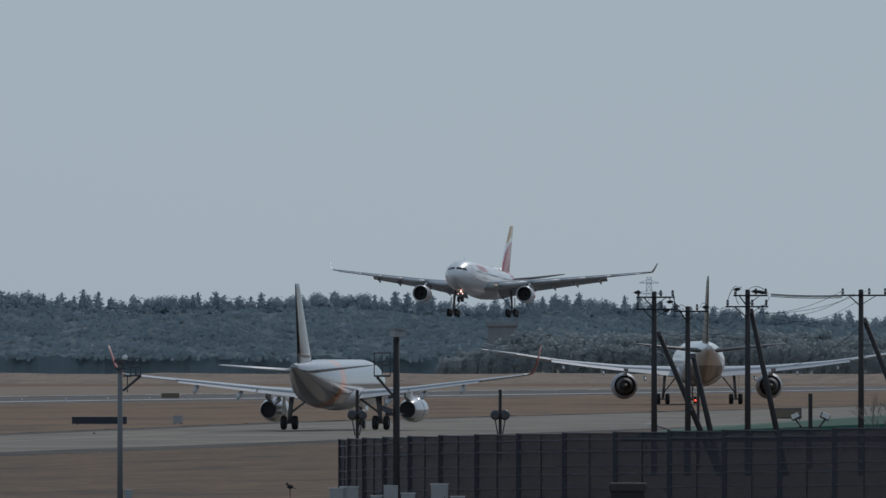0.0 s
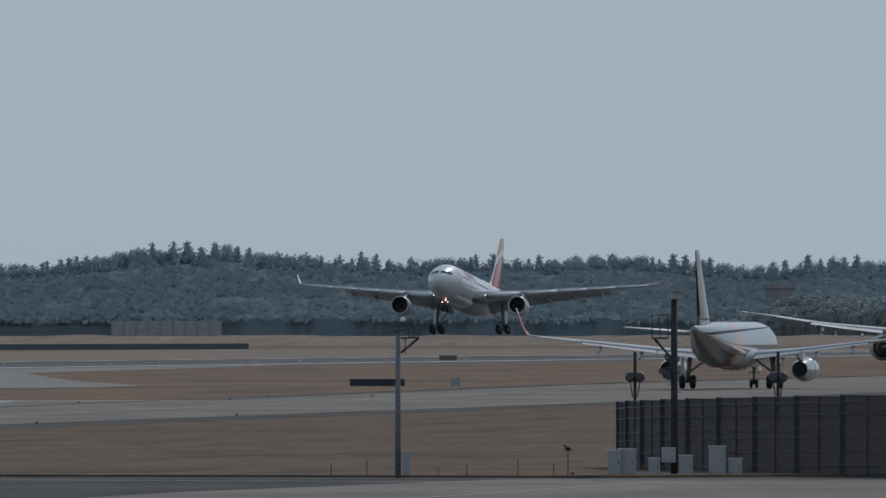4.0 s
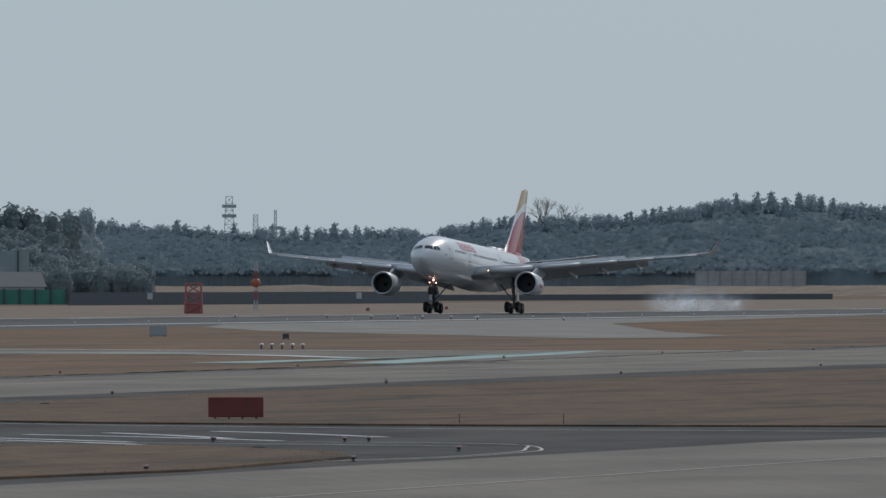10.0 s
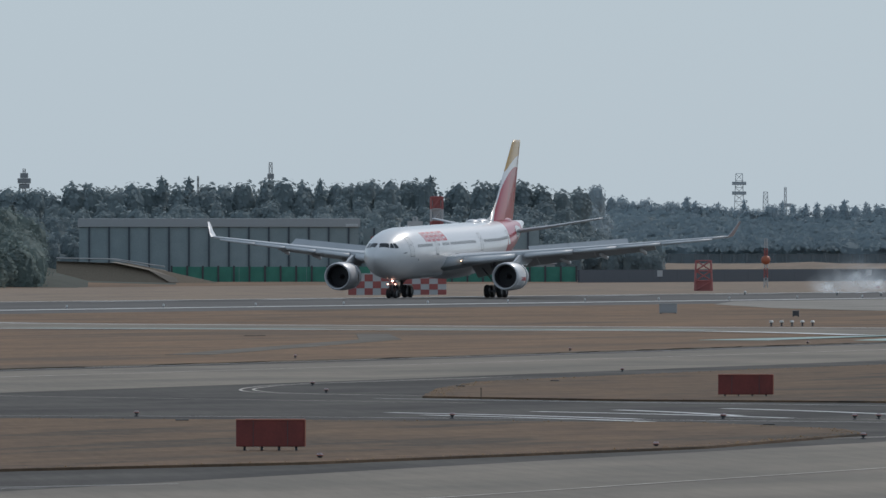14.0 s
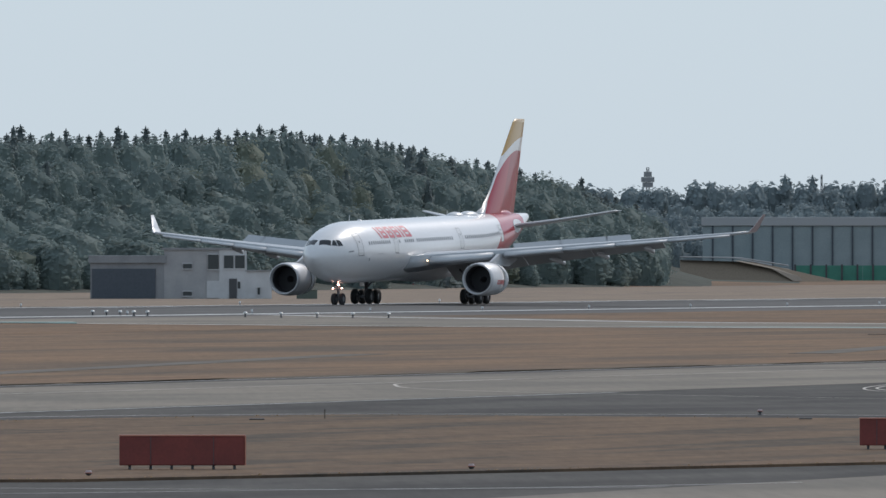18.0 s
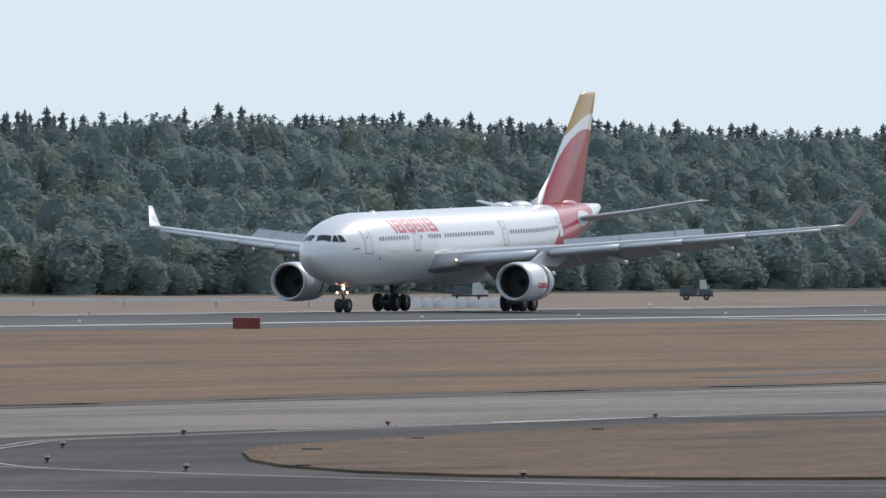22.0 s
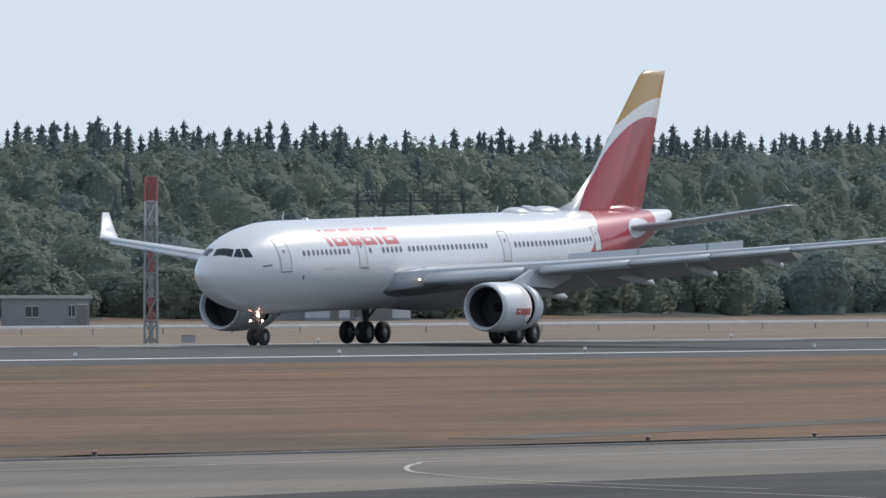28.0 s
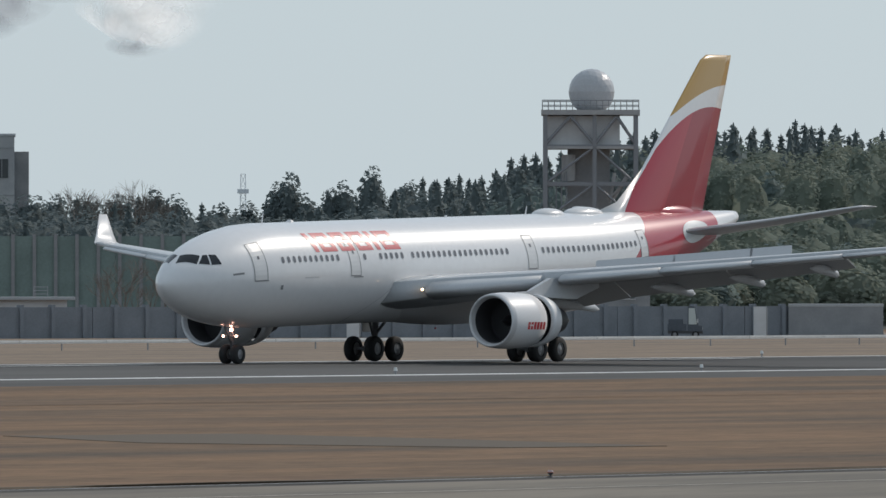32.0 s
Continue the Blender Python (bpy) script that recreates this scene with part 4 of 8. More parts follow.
# ridge conifers: bearing, metres from one to the next
SPACING = [(-37, 2.2), (-28.5, 1.7), (-24.5, 1.6), (-23.6, 1.6), (-20, 1.7), (-18, 4)]
for row in range(ROWS):
    b = -37.0
    while b < -18.05:
        d0 = between(NEAR_EDGE, b)
        d = d0 + 6 + 13.2 * row + rng_pick.uniform(-6, 6)
        goal = tree_top(NEAR_LINE, b, d0 + 190)
        z = rise(b, d) - .3
        x, y = d * math.sin(radians(b)), d * math.cos(radians(b))
        ridge = row == ROWS - 1
        crest = ridge and b < -32.78
        if crest:
            goal = tree_top(TOP_LINE, b, d0 + 190)
        dense = b < -28.6
        # yellower trees grow more often towards the radar tower; the rest are hazed bluer
        olive = rng_pick.random() < .06 + .8 * ease((-23.5 - b) / 5) * ease((b + 33.0) / .8)
        stand = -33.3 < b < -32.2
        conifer = rng_pick.random() < (.22 if b < -33.3 and row > 3 else 1 if ridge else .85 if stand and row > 5 else .12 if dense and row > ROWS - 8 and row < ROWS - 2 else .8 if b < -24.3 and row >= ROWS - 2 else .6 if row >= ROWS - 2 else .02)
        if crest:
            h = goal - z + rng_pick.uniform(-.3, .3)
        elif ridge:
            h = goal - z + rng_pick.choice((-.8, -.4, 0, .3, .9)) + rng_pick.uniform(-.4, .4) + (.4 if b > -24 else -.2)
        elif row >= ROWS - 4 and (conifer or b > -24.6):
            h = goal - z - (.3 if conifer else .5) + rng_pick.uniform(-.8, .5)
        elif row >= ROWS - 7:
            h = max(3.0, min(goal - (1.3 if row >= ROWS - 4 else 2.8) - z, 10.0)) + rng_pick.uniform(-.9, .6)
        else:
            h = rng_pick.uniform(3.4, 5.6) + min(row, 4) * .3 + rng_pick.choice((0, .6, 2.0)) + (1.2 if row < 3 else .9) * math.sin(b * 31 + row * 2.1)
        h = max(min(h, 18), 4.0)
        if conifer:
            wide = rng_pick.uniform(.75, 1.2) * (1.4 if b > -24 else 1.2 if stand else 1.1)
            step = between(SPACING, b) * .8 if ridge else 2.5
        else:
            wide, step = rng_pick.uniform(.9, 1.2) * (1.0 if h < 7 else 7 / h) * (1.75 if row < 3 else 1.5), 2.2 if row < 3 else 3.2
        a = rng_pick.uniform(0, 360)
        if row in (0, ROWS - 1) and b > -35.5:
            tree("conifer" if conifer else "pine" if crest else "olive" if olive else "broadleaf", x, y, z, h, a, wide)
        else:
            v = rng_pick.choice(SPIRE_UP if conifer else BROAD_TOP if 7 < row < ROWS - 4 else BROAD_UP if row > 3 else BROAD_V)
            add_verts(rest_s if conifer or b < -33.2 else rest_o if olive else rest, v, x, y, z, h, wide, radians(a if conifer else -b + a / 10 - 18))
        b += math.degrees(step * rng_pick.uniform(.7, 1.3) / d)
canopy(rest, -37, -18.3, [(b, d + 10) for b, d in NEAR_EDGE], 166, .045, 3.2, 1.2, 2.8, rng)
tagged(new("woodland", leaf_mesh("woodland", np.concatenate(rest), leaf)), "dense evergreen broadleaf wood on the rise", "woods", kind="stuff")
tagged(new("woodland", leaf_mesh("woodland", np.concatenate(rest_o), leaf_olive)), "dense olive green broadleaf wood on the rise", "woods", kind="stuff")
tagged(new("woodland", leaf_mesh("woodland", np.concatenate(rest_s), needle)), "dark conifers standing above the wood", "woods", kind="stuff")

far_v, mid_v, roof_v = [], [], []
FAR_ROWS = 11
for row in range(FAR_ROWS):
    # deep inside the far belt only the closed roof shows
    b = -19.0
    while b < (-15.3 if row < FAR_ROWS - 3 else -6.2):
        d0 = between(FAR_EDGE, b)
        d = d0 + 6 + 15.4 * row + rng_pick.uniform(-5, 5)
        goal = tree_top(FAR_LINE, b, d0 + 160)
        z = rise(b, d) - .3
        x, y = d * math.sin(radians(b)), d * math.cos(radians(b))
        last = row >= FAR_ROWS - 2
        # tall broad conifers stand in groups along the ridge
        grove = math.sin(b * 9.1) + .6 * math.sin(b * 23.7)
        conifer = last and rng_pick.random() < (.12 if b < -15.4 else .62 if grove > .1 else .12)
        if last:
            h = max(6.0, min(goal + (1.5 if conifer else .2) - z + rng_pick.uniform(-1.8, 1.0), 20))
        else:
            h = rng_pick.uniform(6.5, 9.5)
        v = rng_pick.choice(FAR_S if conifer else FAR_UP if 1 < row < FAR_ROWS - 2 else FAR_V)
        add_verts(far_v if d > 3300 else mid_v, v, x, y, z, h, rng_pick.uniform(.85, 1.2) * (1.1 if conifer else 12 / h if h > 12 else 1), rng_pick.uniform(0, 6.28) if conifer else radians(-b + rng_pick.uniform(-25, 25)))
        b += math.degrees((4.4 if conifer else 3.9) * rng_pick.uniform(.75, 1.25) / d)
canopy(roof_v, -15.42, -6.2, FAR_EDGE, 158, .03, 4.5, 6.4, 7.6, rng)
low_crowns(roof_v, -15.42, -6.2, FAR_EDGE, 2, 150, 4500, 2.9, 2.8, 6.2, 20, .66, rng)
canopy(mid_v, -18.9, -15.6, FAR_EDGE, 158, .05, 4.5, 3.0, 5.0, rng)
# the flank where the nearer belt ends
for _ in range(170):
    b, d = rng_pick.uniform(-15.9, -15.22), rng_pick.uniform(2585, 2800)
    z = rise(-15.8, d) * min(1.0, max(0.0, (-15.4 - b) / .4))
    add_verts(mid_v, rng_pick.choice(FAR_V), d * math.sin(radians(b)), d * math.cos(radians(b)), z - .6, rng_pick.uniform(6, 9.5), 1.15, radians(-b + rng_pick.uniform(-25, 25)))
scrub_v = []
for row in range(4):
    b = -9.95
    while b < -6.4:
        d = 3725 + 14 * row
        h = (11.2 + 1.5 * row) * (.55 + .45 * ease((b + 10.0) / .5)) + rng_pick.uniform(-1.2, 1.2)
        add_verts(scrub_v, rng_pick.choice(FAR_V), d * math.sin(radians(b)), d * math.cos(radians(b)), -.3, h, rng_pick.uniform(.8, 1.3), radians(-b + rng_pick.uniform(-25, 25)))
        b += math.degrees(3.8 * rng_pick.uniform(.7, 1.3) / d)
canopy(scrub_v, -9.9, -6.4, [(-10, 3732), (-6, 3732)], 50, .03, 4.0, 6.0, 8.0, rng)
tagged(new("scrub", leaf_mesh("scrub", np.concatenate(scrub_v), leaf_scrub_hazed)), "winter scrub in front of the far woods, haze in its colour", "woods", kind="stuff")
tagged(new("far_woods", leaf_mesh("far_woods", np.concatenate(roof_v), leaf_roof_hazed)), "closed roof of tree tops in the far wood", "woods", kind="stuff")
tagged(new("far_woods", leaf_mesh("far_woods", np.concatenate(mid_v), leaf_mid_hazed)), "rounded evergreen trees behind the long sheds", "woods", kind="stuff")
tagged(new("far_woods", leaf_mesh("far_woods", np.concatenate(far_v), leaf_far_hazed)), "far hazy tree line beyond the airfield", "woods", kind="stuff")

tagged(new("grass_tufts", leaf_mesh("grass_tufts", tufts(7000), blades)), "short dry straw-coloured grass blades on the airfield", "grass", kind="stuff")


def bare_limbs(h, seed):
    """Limbs that fork again and again, as three-sided rods."""
    q = random.Random(seed)
    verts, faces = [], []

    def grow(p, d, length, r, depth):
        e = p + d * length
        u = d.orthogonal().normalized()
        w = d.cross(u)
        k = len(verts)
        for c, rr in ((p, r), (e, r * .62)):
            verts.extend(c + (u * math.cos(a) + w * math.sin(a)) * rr for a in (0, 2.094, 4.189))
        faces.extend((k + i, k + (i + 1) % 3, k + 3 + (i + 1) % 3, k + 3 + i) for i in range(3))
        if depth:
            for _ in range(3):
                v = (d + Vector((q.uniform(-1, 1), q.uniform(-1, 1), q.uniform(-.25, .7))) * .75).normalized()
                grow(p + d * length * q.uniform(.7, 1.0), v, length * q.uniform(.6, .82), r * .6, depth - 1)

    for _ in range(3):
        grow(Vector((0, 0, h * .28)), Vector((q.uniform(-.5, .5), q.uniform(-.5, .5), 1)).normalized(), h * .26, h * .010, 4)
    me = bpy.data.meshes.new("limbs")
    me.from_pydata(verts, [], faces)
    me.materials.append(bark_pale)
    return me


def bare_tree(b, d, h, seed, label):
    top = empty("bare_tree", pose(d * math.sin(radians(b)), d * math.cos(radians(b)), rise(b, d) - .3), label, "tree", "leafless trees")
    part("trunk", made(("r", (0, 0, -.5), (0, 0, h * .3), h * .02, h * .015, 8)), bark, top)
    linked("crown", bare_limbs(h, seed), top)


bark_pale = material("bark_pale", (.20, .18, .16), .9, scale=2, vary=.15)
bare_tree(-13.39, 4300, 21, 1, "far leafless tree standing above the tree line")
bare_tree(-13.33, 4310, 18, 2, "far leafless tree standing above the tree line")
for i in range(13):
    bare_tree(-34.72 + .065 * i + .02 * math.sin(i * 2.3), 1185 + 3 * (i % 4), 6.4 + 1.6 * math.sin(i * 1.9), 30 + i, "low leafless brown shrub before the green netting")
for i, b in enumerate((-34.85, -34.73, -34.69, -34.59, -34.55, -34.49)):
    bare_tree(b, 1500, 13.0 - .6 * (i % 3), 10 + i, "leafless tree among the conifers on the rise")


# ---- aircraft materials ----
def livery(name, base, bands, rough=.32, coat=.6):
    """Glossy paint with colour fields. bands: (colour, [(ax, az, aq, c), ...]): a field where every ax*x + az*z + aq*x*x + c > 0, in the aircraft's own space."""
    m = material(name, base, rough, vary=.03, scale=.4, fine=6, coat=coat)
    t = m.node_tree
    n, l = t.nodes, t.links
    hsv = next(q for q in n if q.type == "HUE_SAT")
    co = next(q for q in n if q.type == "TEX_COORD")
    sep = n.new("ShaderNodeSeparateXYZ")
    l.new(co.outputs["Object"], sep.inputs[0])
    now = hsv.outputs[0]

    def op(kind, a, b):
        q = n.new("ShaderNodeMath")
        q.operation = kind
        for i, v in enumerate((a, b)):
            if isinstance(v, (int, float)):
                q.inputs[i].default_value = v
            else:
                l.new(v, q.inputs[i])
        return q.outputs[0]

    for colour, halves in bands:
        mask = None
        for ax, az, aq, c in halves:
            v = op("ADD", op("MULTIPLY", sep.outputs[0], ax), op("MULTIPLY", sep.outputs[2], az))
            v = op("ADD", v, op("MULTIPLY", op("MULTIPLY", sep.outputs[0], sep.outputs[0]), aq))
            g = op("GREATER_THAN", op("ADD", v, c), 0.0)
            mask = g if mask is None else op("MULTIPLY", mask, g)
        mix = n.new("ShaderNodeMix")
        mix.data_type = "RGBA"
        l.new(mask, mix.inputs[0])
        l.new(now, mix.inputs[6])
        mix.inputs[7].default_value = (*colour, 1)
        now = mix.outputs[2]
    l.new(now, n["Principled BSDF"].inputs["Base Color"])
    return m


RED, YELLOW, WHITE = (.43, .022, .043), (.47, .275, .065), (.76, .76, .765)
DARK_RED = (.33, .014, .034)
white_skin = livery("white_paint_red_tail", WHITE, [(RED, [(-1, -1.2, 0, -7.94), (1, .12, 0, 25.3)])])
fin_skin = livery("fin_paint", WHITE, [(YELLOW, [(2.5412, 1, .043626, 21.3805)]), (RED, [(-3.5769, -1, -.066432, -33.802), (-.694, -.72, 0, -5.90)]), (DARK_RED, [(-3.5769, -1, -.066432, -33.802), (-1, -.6161, 0, -16.045)])])
plain_white = material("aircraft_white", (.70, .70, .70), .35, vary=.03, coat=.5)
wing_grey = material("wing_grey", (.50, .52, .54), .42, vary=.05, scale=.5, coat=.2)
slat_grey = material("slat_metal", (.56, .58, .60), .5, vary=.05)
flap_grey = material("flap_grey", (.44, .46, .48), .5, vary=.06)
belly_grey = material("belly_grey", (.66, .66, .67), .45, vary=.06)
nacelle_white = material("nacelle_white", (.76, .76, .77), .42, vary=.04, coat=.25)
bare_metal = material("bare_metal", (.58, .59, .60), .42, metal=.6, vary=.06)
hot_metal = material("hot_metal", (.16, .14, .13), .45, metal=.8, vary=.1)
fan_dark = material("fan_dark", (.030, .030, .034), .6, vary=.2, scale=3)
rubber = material("tyre_rubber", (.022, .022, .023), .75, vary=.1)
rim_metal = material("wheel_rim", (.30, .30, .31), .5, metal=.4, vary=.1)
gear_metal = material("gear_metal", (.24, .24, .25), .45, metal=.4, vary=.1)
glass_dark = material("cockpit_glass", (.015, .018, .022), .08, vary=.05)
window_dark = material("cabin_window", (.15, .155, .170), .3, vary=.1)
seam_grey = material("seam_grey", (.22, .23, .24), .6)
red_mark = material("red_marking", (.55, .035, .045), .35, vary=.04, coat=.5)
lamp_warm = material("lamp_glow", (1.0, .70, .42), .4, glow=6)
lamp_bright = material("lamp_glow_bright", (1.0, .52, .40), .4, glow=12)
BASE = dict(duct=material("intake_duct", (.045, .045, .050), .6, vary=.1), core=fan_dark, wing=wing_grey, slat=slat_grey, flap=flap_grey, belly=belly_grey, nacelle=nacelle_white, metal=bare_metal, metal_dark=hot_metal, dark=fan_dark, tyre=rubber, rim=rim_metal, gear=gear_metal,
            skin_plain=plain_white, winglet=plain_white)

# ---- the landing airliner ----
jet, skin, moving = airliner("landing_airliner", "white wide-body twin-engine airliner with red and yellow tail", A330, dict(BASE, skin=white_skin, fin=fin_skin, lip=material("intake_lip", (.62, .62, .63), .4, metal=.2, vary=.05), fillet=plain_white, winglet_out=material("winglet_pale", (.40, .31, .31), .45, vary=.05)))
for side in (1, -1):
    def ang(a):
        return a if side > 0 else 180 - a
    # cockpit windows: windscreen and two side panes
    for q in (((.97, 78), (1.6, 87), (2.17, 55), (1.67, 41)), ((1.78, 40), (2.30, 53), (2.52, 50.3), (2.33, 30.4)), ((2.42, 29.4), (2.6, 49), (2.96, 44.2), (3.03, 25.7))):
        bm = bmesh.new()
        n = 8
        (da, aa), (db, ab), (dc, ac), (dd, ad) = q
        vs = [[bm.verts.new(skin.point((da + (dd - da) * i / n) * (1 - j / n) + (db + (dc - db) * i / n) * j / n, ang((aa + (ad - aa) * i / n) * (1 - j / n) + (ab + (ac - ab) * i / n) * j / n), .015)) for j in range(n + 1)] for i in range(n + 1)]
        for i in range(n):
            for j in range(n):
                bm.faces.new((vs[i][j], vs[i + 1][j], vs[i + 1][j + 1], vs[i][j + 1]))
        part("cockpit_window", bm, glass_dark, jet, "dark cockpit glass")
    for d, w, a0, a1 in ((5.7, 1.1, -4, 45), (14.65, 1.0, -3, 41), (32.6, 1.0, -3, 38), (44.9, .9, -2, 36)):
        door = part("door", skin.patch(d - w / 2 + .04, d + w / 2 - .04, ang(a0 + .8), ang(a1 - .8), out=.008, na=8), plain_white, jet)
        part("door_seam", skin.outline(d - w / 2, d + w / 2, ang(a0), ang(a1), .05, out=.014), seam_grey, door)
        part("door_window", skin.patch(d - .08, d + .08, ang(22), ang(26), out=.02), window_dark, door)
    pane = None
    for d in [7.7 + .533 * i for i in range(69)]:
        if 13.4 < d < 15.6 or 16.1 < d < 17.0 or 19.7 < d < 20.4 or 30.1 < d < 33.5 or abs(skin.at(d)[0]) < 2.3:
            continue
        if pane is None or abs(skin.at(d)[0] - 2.82) > .005:
            ob = part("window", skin.oval(d, ang(18.1), .25, 7.4, .02), window_dark, jet)
            if abs(skin.at(d)[0] - 2.82) <= .005 and d > 9:
                pane, pane_d, pane_z = ob.data, d, skin.at(d)[1]
        else:
            ob = linked("window", pane, jet)
            ob.location = (pane_d - d, 0, skin.at(d)[1] - pane_z)
    # the name on the side, as plain red shapes: bars and open slanted frames
    d = 11.1
    for w in (.40, 1.45, 1.35, 1.45, .40, 1.6):
        if w < .5:
            bm = skin.patch(d, d + w, ang(25.5), ang(52), out=.013, slant=-.4, na=8)
        else:
            bm = bmesh.new()
            for x0, x1 in ((d, d + .38), (d + w - .38, d + w)):
                skin.patch(x0, x1, ang(25.5), ang(52), out=.013, slant=-.4, na=8, bm=bm)
            for a0, a1, lean in ((25.5, 31, 0.0), (36, 41.5, -.16), (46.5, 52, -.32)):
                skin.patch(d + .38 + lean, d + w - .38 + lean, ang(a0), ang(a1), out=.013, slant=-.08, na=3, bm=bm)
        part("name_block", bm, red_mark, jet, "red plain shape of the airline's name")
        d += w + .36
    seam = ((15.8, -75), (15.87, -59), (16.5, -46), (17.3, -33), (18.4, -17), (20.0, -7.5), (22.1, -5.7), (27.5, -9.5))
    bm = bmesh.new()
    loft(bm, [[skin.point(d, ang(a), .012), skin.point(d + .07, ang(a + .6), .012)] for (d0, a0), (d1, a1) in zip(seam, seam[1:]) for d, a in [(d0 + (d1 - d0) * i / 8, a0 + (a1 - a0) * i / 8) for i in range(9)]], closed=False)
    part("fairing_seam", bm, seam_grey, jet)
    part("vent_slit", skin.patch(9.6, 11.0, ang(-3.4), ang(-2.0), out=.013), bare_metal, jet)
    for d in (5.2, 14.4):
        part("door_sill", skin.patch(d, d + 1.1 - .15 * (d > 9), ang(-4.6), ang(-3.4), out=.02), seam_grey, jet)
    part("name_plate", skin.patch(3.6, 4.4, ang(6), ang(8.6), out=.013), seam_grey, jet)
    part("static_port", skin.patch(7.4, 7.62, ang(-15), ang(-10), out=.013), seam_grey, jet)
    bm = bmesh.new()
    loft(bm, [[skin.point(51.9 + 1.75 * q * math.cos(2 * math.pi * i / 24), ang(17 + 23 * q * math.sin(2 * math.pi * i / 24)), .02) for i in range(24)] for q in (.02, .35, .7, 1.0)], cap=False)
    part("tail_seal", bm, material("seal_metal", (.66, .67, .68), .35, metal=.15, vary=.08), jet, "bare metal plate round the tailplane root", True)
    e = A330["engine"]
    bm = bmesh.new()
    for i in range(6):
        x0, r0 = e["x"] - 1.42 - .30 * i, e["r"] * 1.006
        pts = [(x, side * (e["y"] + math.cos(radians(a)) * r0), e["z"] + math.sin(radians(a)) * r0) for x, a in ((x0, -18), (x0 - .22, -18), (x0 - .22, -3), (x0, -3))]
        bm.faces.new([bm.verts.new(p) for p in pts])
    part("engine_name", bm, red_mark, jet, "red blocks of the airline's name on the engine")
for d, r, h in ((9.6, .05, .55), (36.2, .05, .45), (12.4, .30, .10), (21.0, .12, .08), (28.0, .12, .08)):
    p = skin.point(d, 90)
    part("antenna", made(("r", p - Vector((0, 0, .1)), p + Vector((-h * .35, 0, h)), r, r * .5)), plain_white, jet)
for d, l, h in ((38.6, 1.35, .20), (42.3, 1.85, .22)):
    p = skin.point(d, 90)
    part("satellite_dome", ball(bmesh.new(), p - Vector((0, 0, .12)), 1.0, 20, 12, (l, .75, h + .22)), plain_white, jet, smooth=True)
p = skin.point(A330["nose"] + 22.6, 90)
part("fin_root_fairing", ball(bmesh.new(), p - Vector((0, 0, .12)), 1.0, 20, 12, (2.5, .62, .50)), material("tail_red", RED, .32, vary=.03, coat=.6), jet, "red rounded fairing at the root of the fin", True)
for y in (.42, -.42):
    part("landing_light", ball(bmesh.new(), (22.42, y, 1.50), .07), lamp_bright, jet, "glowing landing light on the nose gear")
for z in (2.18, 1.84):
    part("taxi_light", ball(bmesh.new(), (22.42, .10, z), .10), lamp_bright, jet, "glowing taxi light")
for s in (1, -1):
    (x, y, z), c, t = section(A330["wing"], 4.15)
    part("wing_light", ball(bmesh.new(), (x + .06, s * y, z), .075), lamp_warm, jet, "glowing landing light in the wing root")
part("beacon", ball(bmesh.new(), (2, 0, 1.85), .06), red_mark, jet)

# ---- the airliners on the taxiways ----
silver_skin = livery("silver_paint", (.30, .30, .31), [((.62, .20, .07), [(-1, .9, 0, -9.6), (1, -.9, 0, 12.0)])], .28)
silver_fin = livery("silver_fin", (.26, .26, .27), [((.03, .03, .035), [(-.55, 1, 0, -14.6), (1.0, .6, 0, 10.2)]), ((.03, .03, .035), [(-1.0, -.5, 0, -10.5), (1, .35, 0, 17.2), (0, 1, 0, -6.2)])], .3)
for _m in (silver_skin, silver_fin):
    _m.node_tree.nodes["Principled BSDF"].inputs["Metallic"].default_value = .7
    _m.node_tree.nodes["Principled BSDF"].inputs["Roughness"].default_value = .24
tip_red = material("tip_orange", (.36, .08, .05), .4)
taxi_jet, taxi_body, _m1 = airliner("taxiing_airliner", "silver narrow-body airliner with orange marks taxiing away", A320, dict(BASE, skin=silver_skin, fin=silver_fin, winglet=tip_red, nacelle=material("nacelle_silver", (.55, .55, .56), .2, metal=.6)))
# white above, darker grey below mid-height
wait_skin = livery("white_grey_below", (.72, .72, .72), [((.31, .30, .285), [(0, -1, 0, 5.2)])], .3)
gold_fin = material("fin_gold", (.20, .17, .13), .4, vary=.05)
# the tailplane's shaded underside is put into its dark grey
wait_jet, wait_body, _m2 = airliner("waiting_airliner", "white wide-body airliner lining up, seen from behind", B787, dict(BASE, skin=wait_skin, fin=gold_fin, core=material("core_cowl_grey", (.075, .073, .072), .7, vary=.1), metal_dark=material("cone_grey", (.06, .06, .06), .7), tailplane=material("tailplane_shaded", (.15, .155, .16), .6, vary=.06), nacelle=material("nacelle_grey", (.40, .40, .41), .5, vary=.05)))
for who, k in ((taxi_body, taxi_jet), (wait_body, wait_jet)):
    tail = who.point(who.st[-1][0] - .2, 0)
    part("tail_light", ball(bmesh.new(), (tail.x - .1, 0, tail.z), .1), material("tail_glow", (1, .95, .9), .4, glow=12), k)


# ---- airfield and background things; local x runs across the line of sight, y away from the camera ----
def spot(bearing, dist, z=0.0, turn=0.0):
    b = radians(bearing)
    return pose(dist * math.sin(b), dist * math.cos(b), z, 0, 0, -bearing + turn)


def spot_xy(x, y, z=0.0, turn=0.0):
    return pose(x, y, z, 0, 0, -math.degrees(math.atan2(x, y)) + turn)


def wide(bearings, dist):
    """Metres across between two bearings."""
    return radians(bearings[1] - bearings[0]) * dist


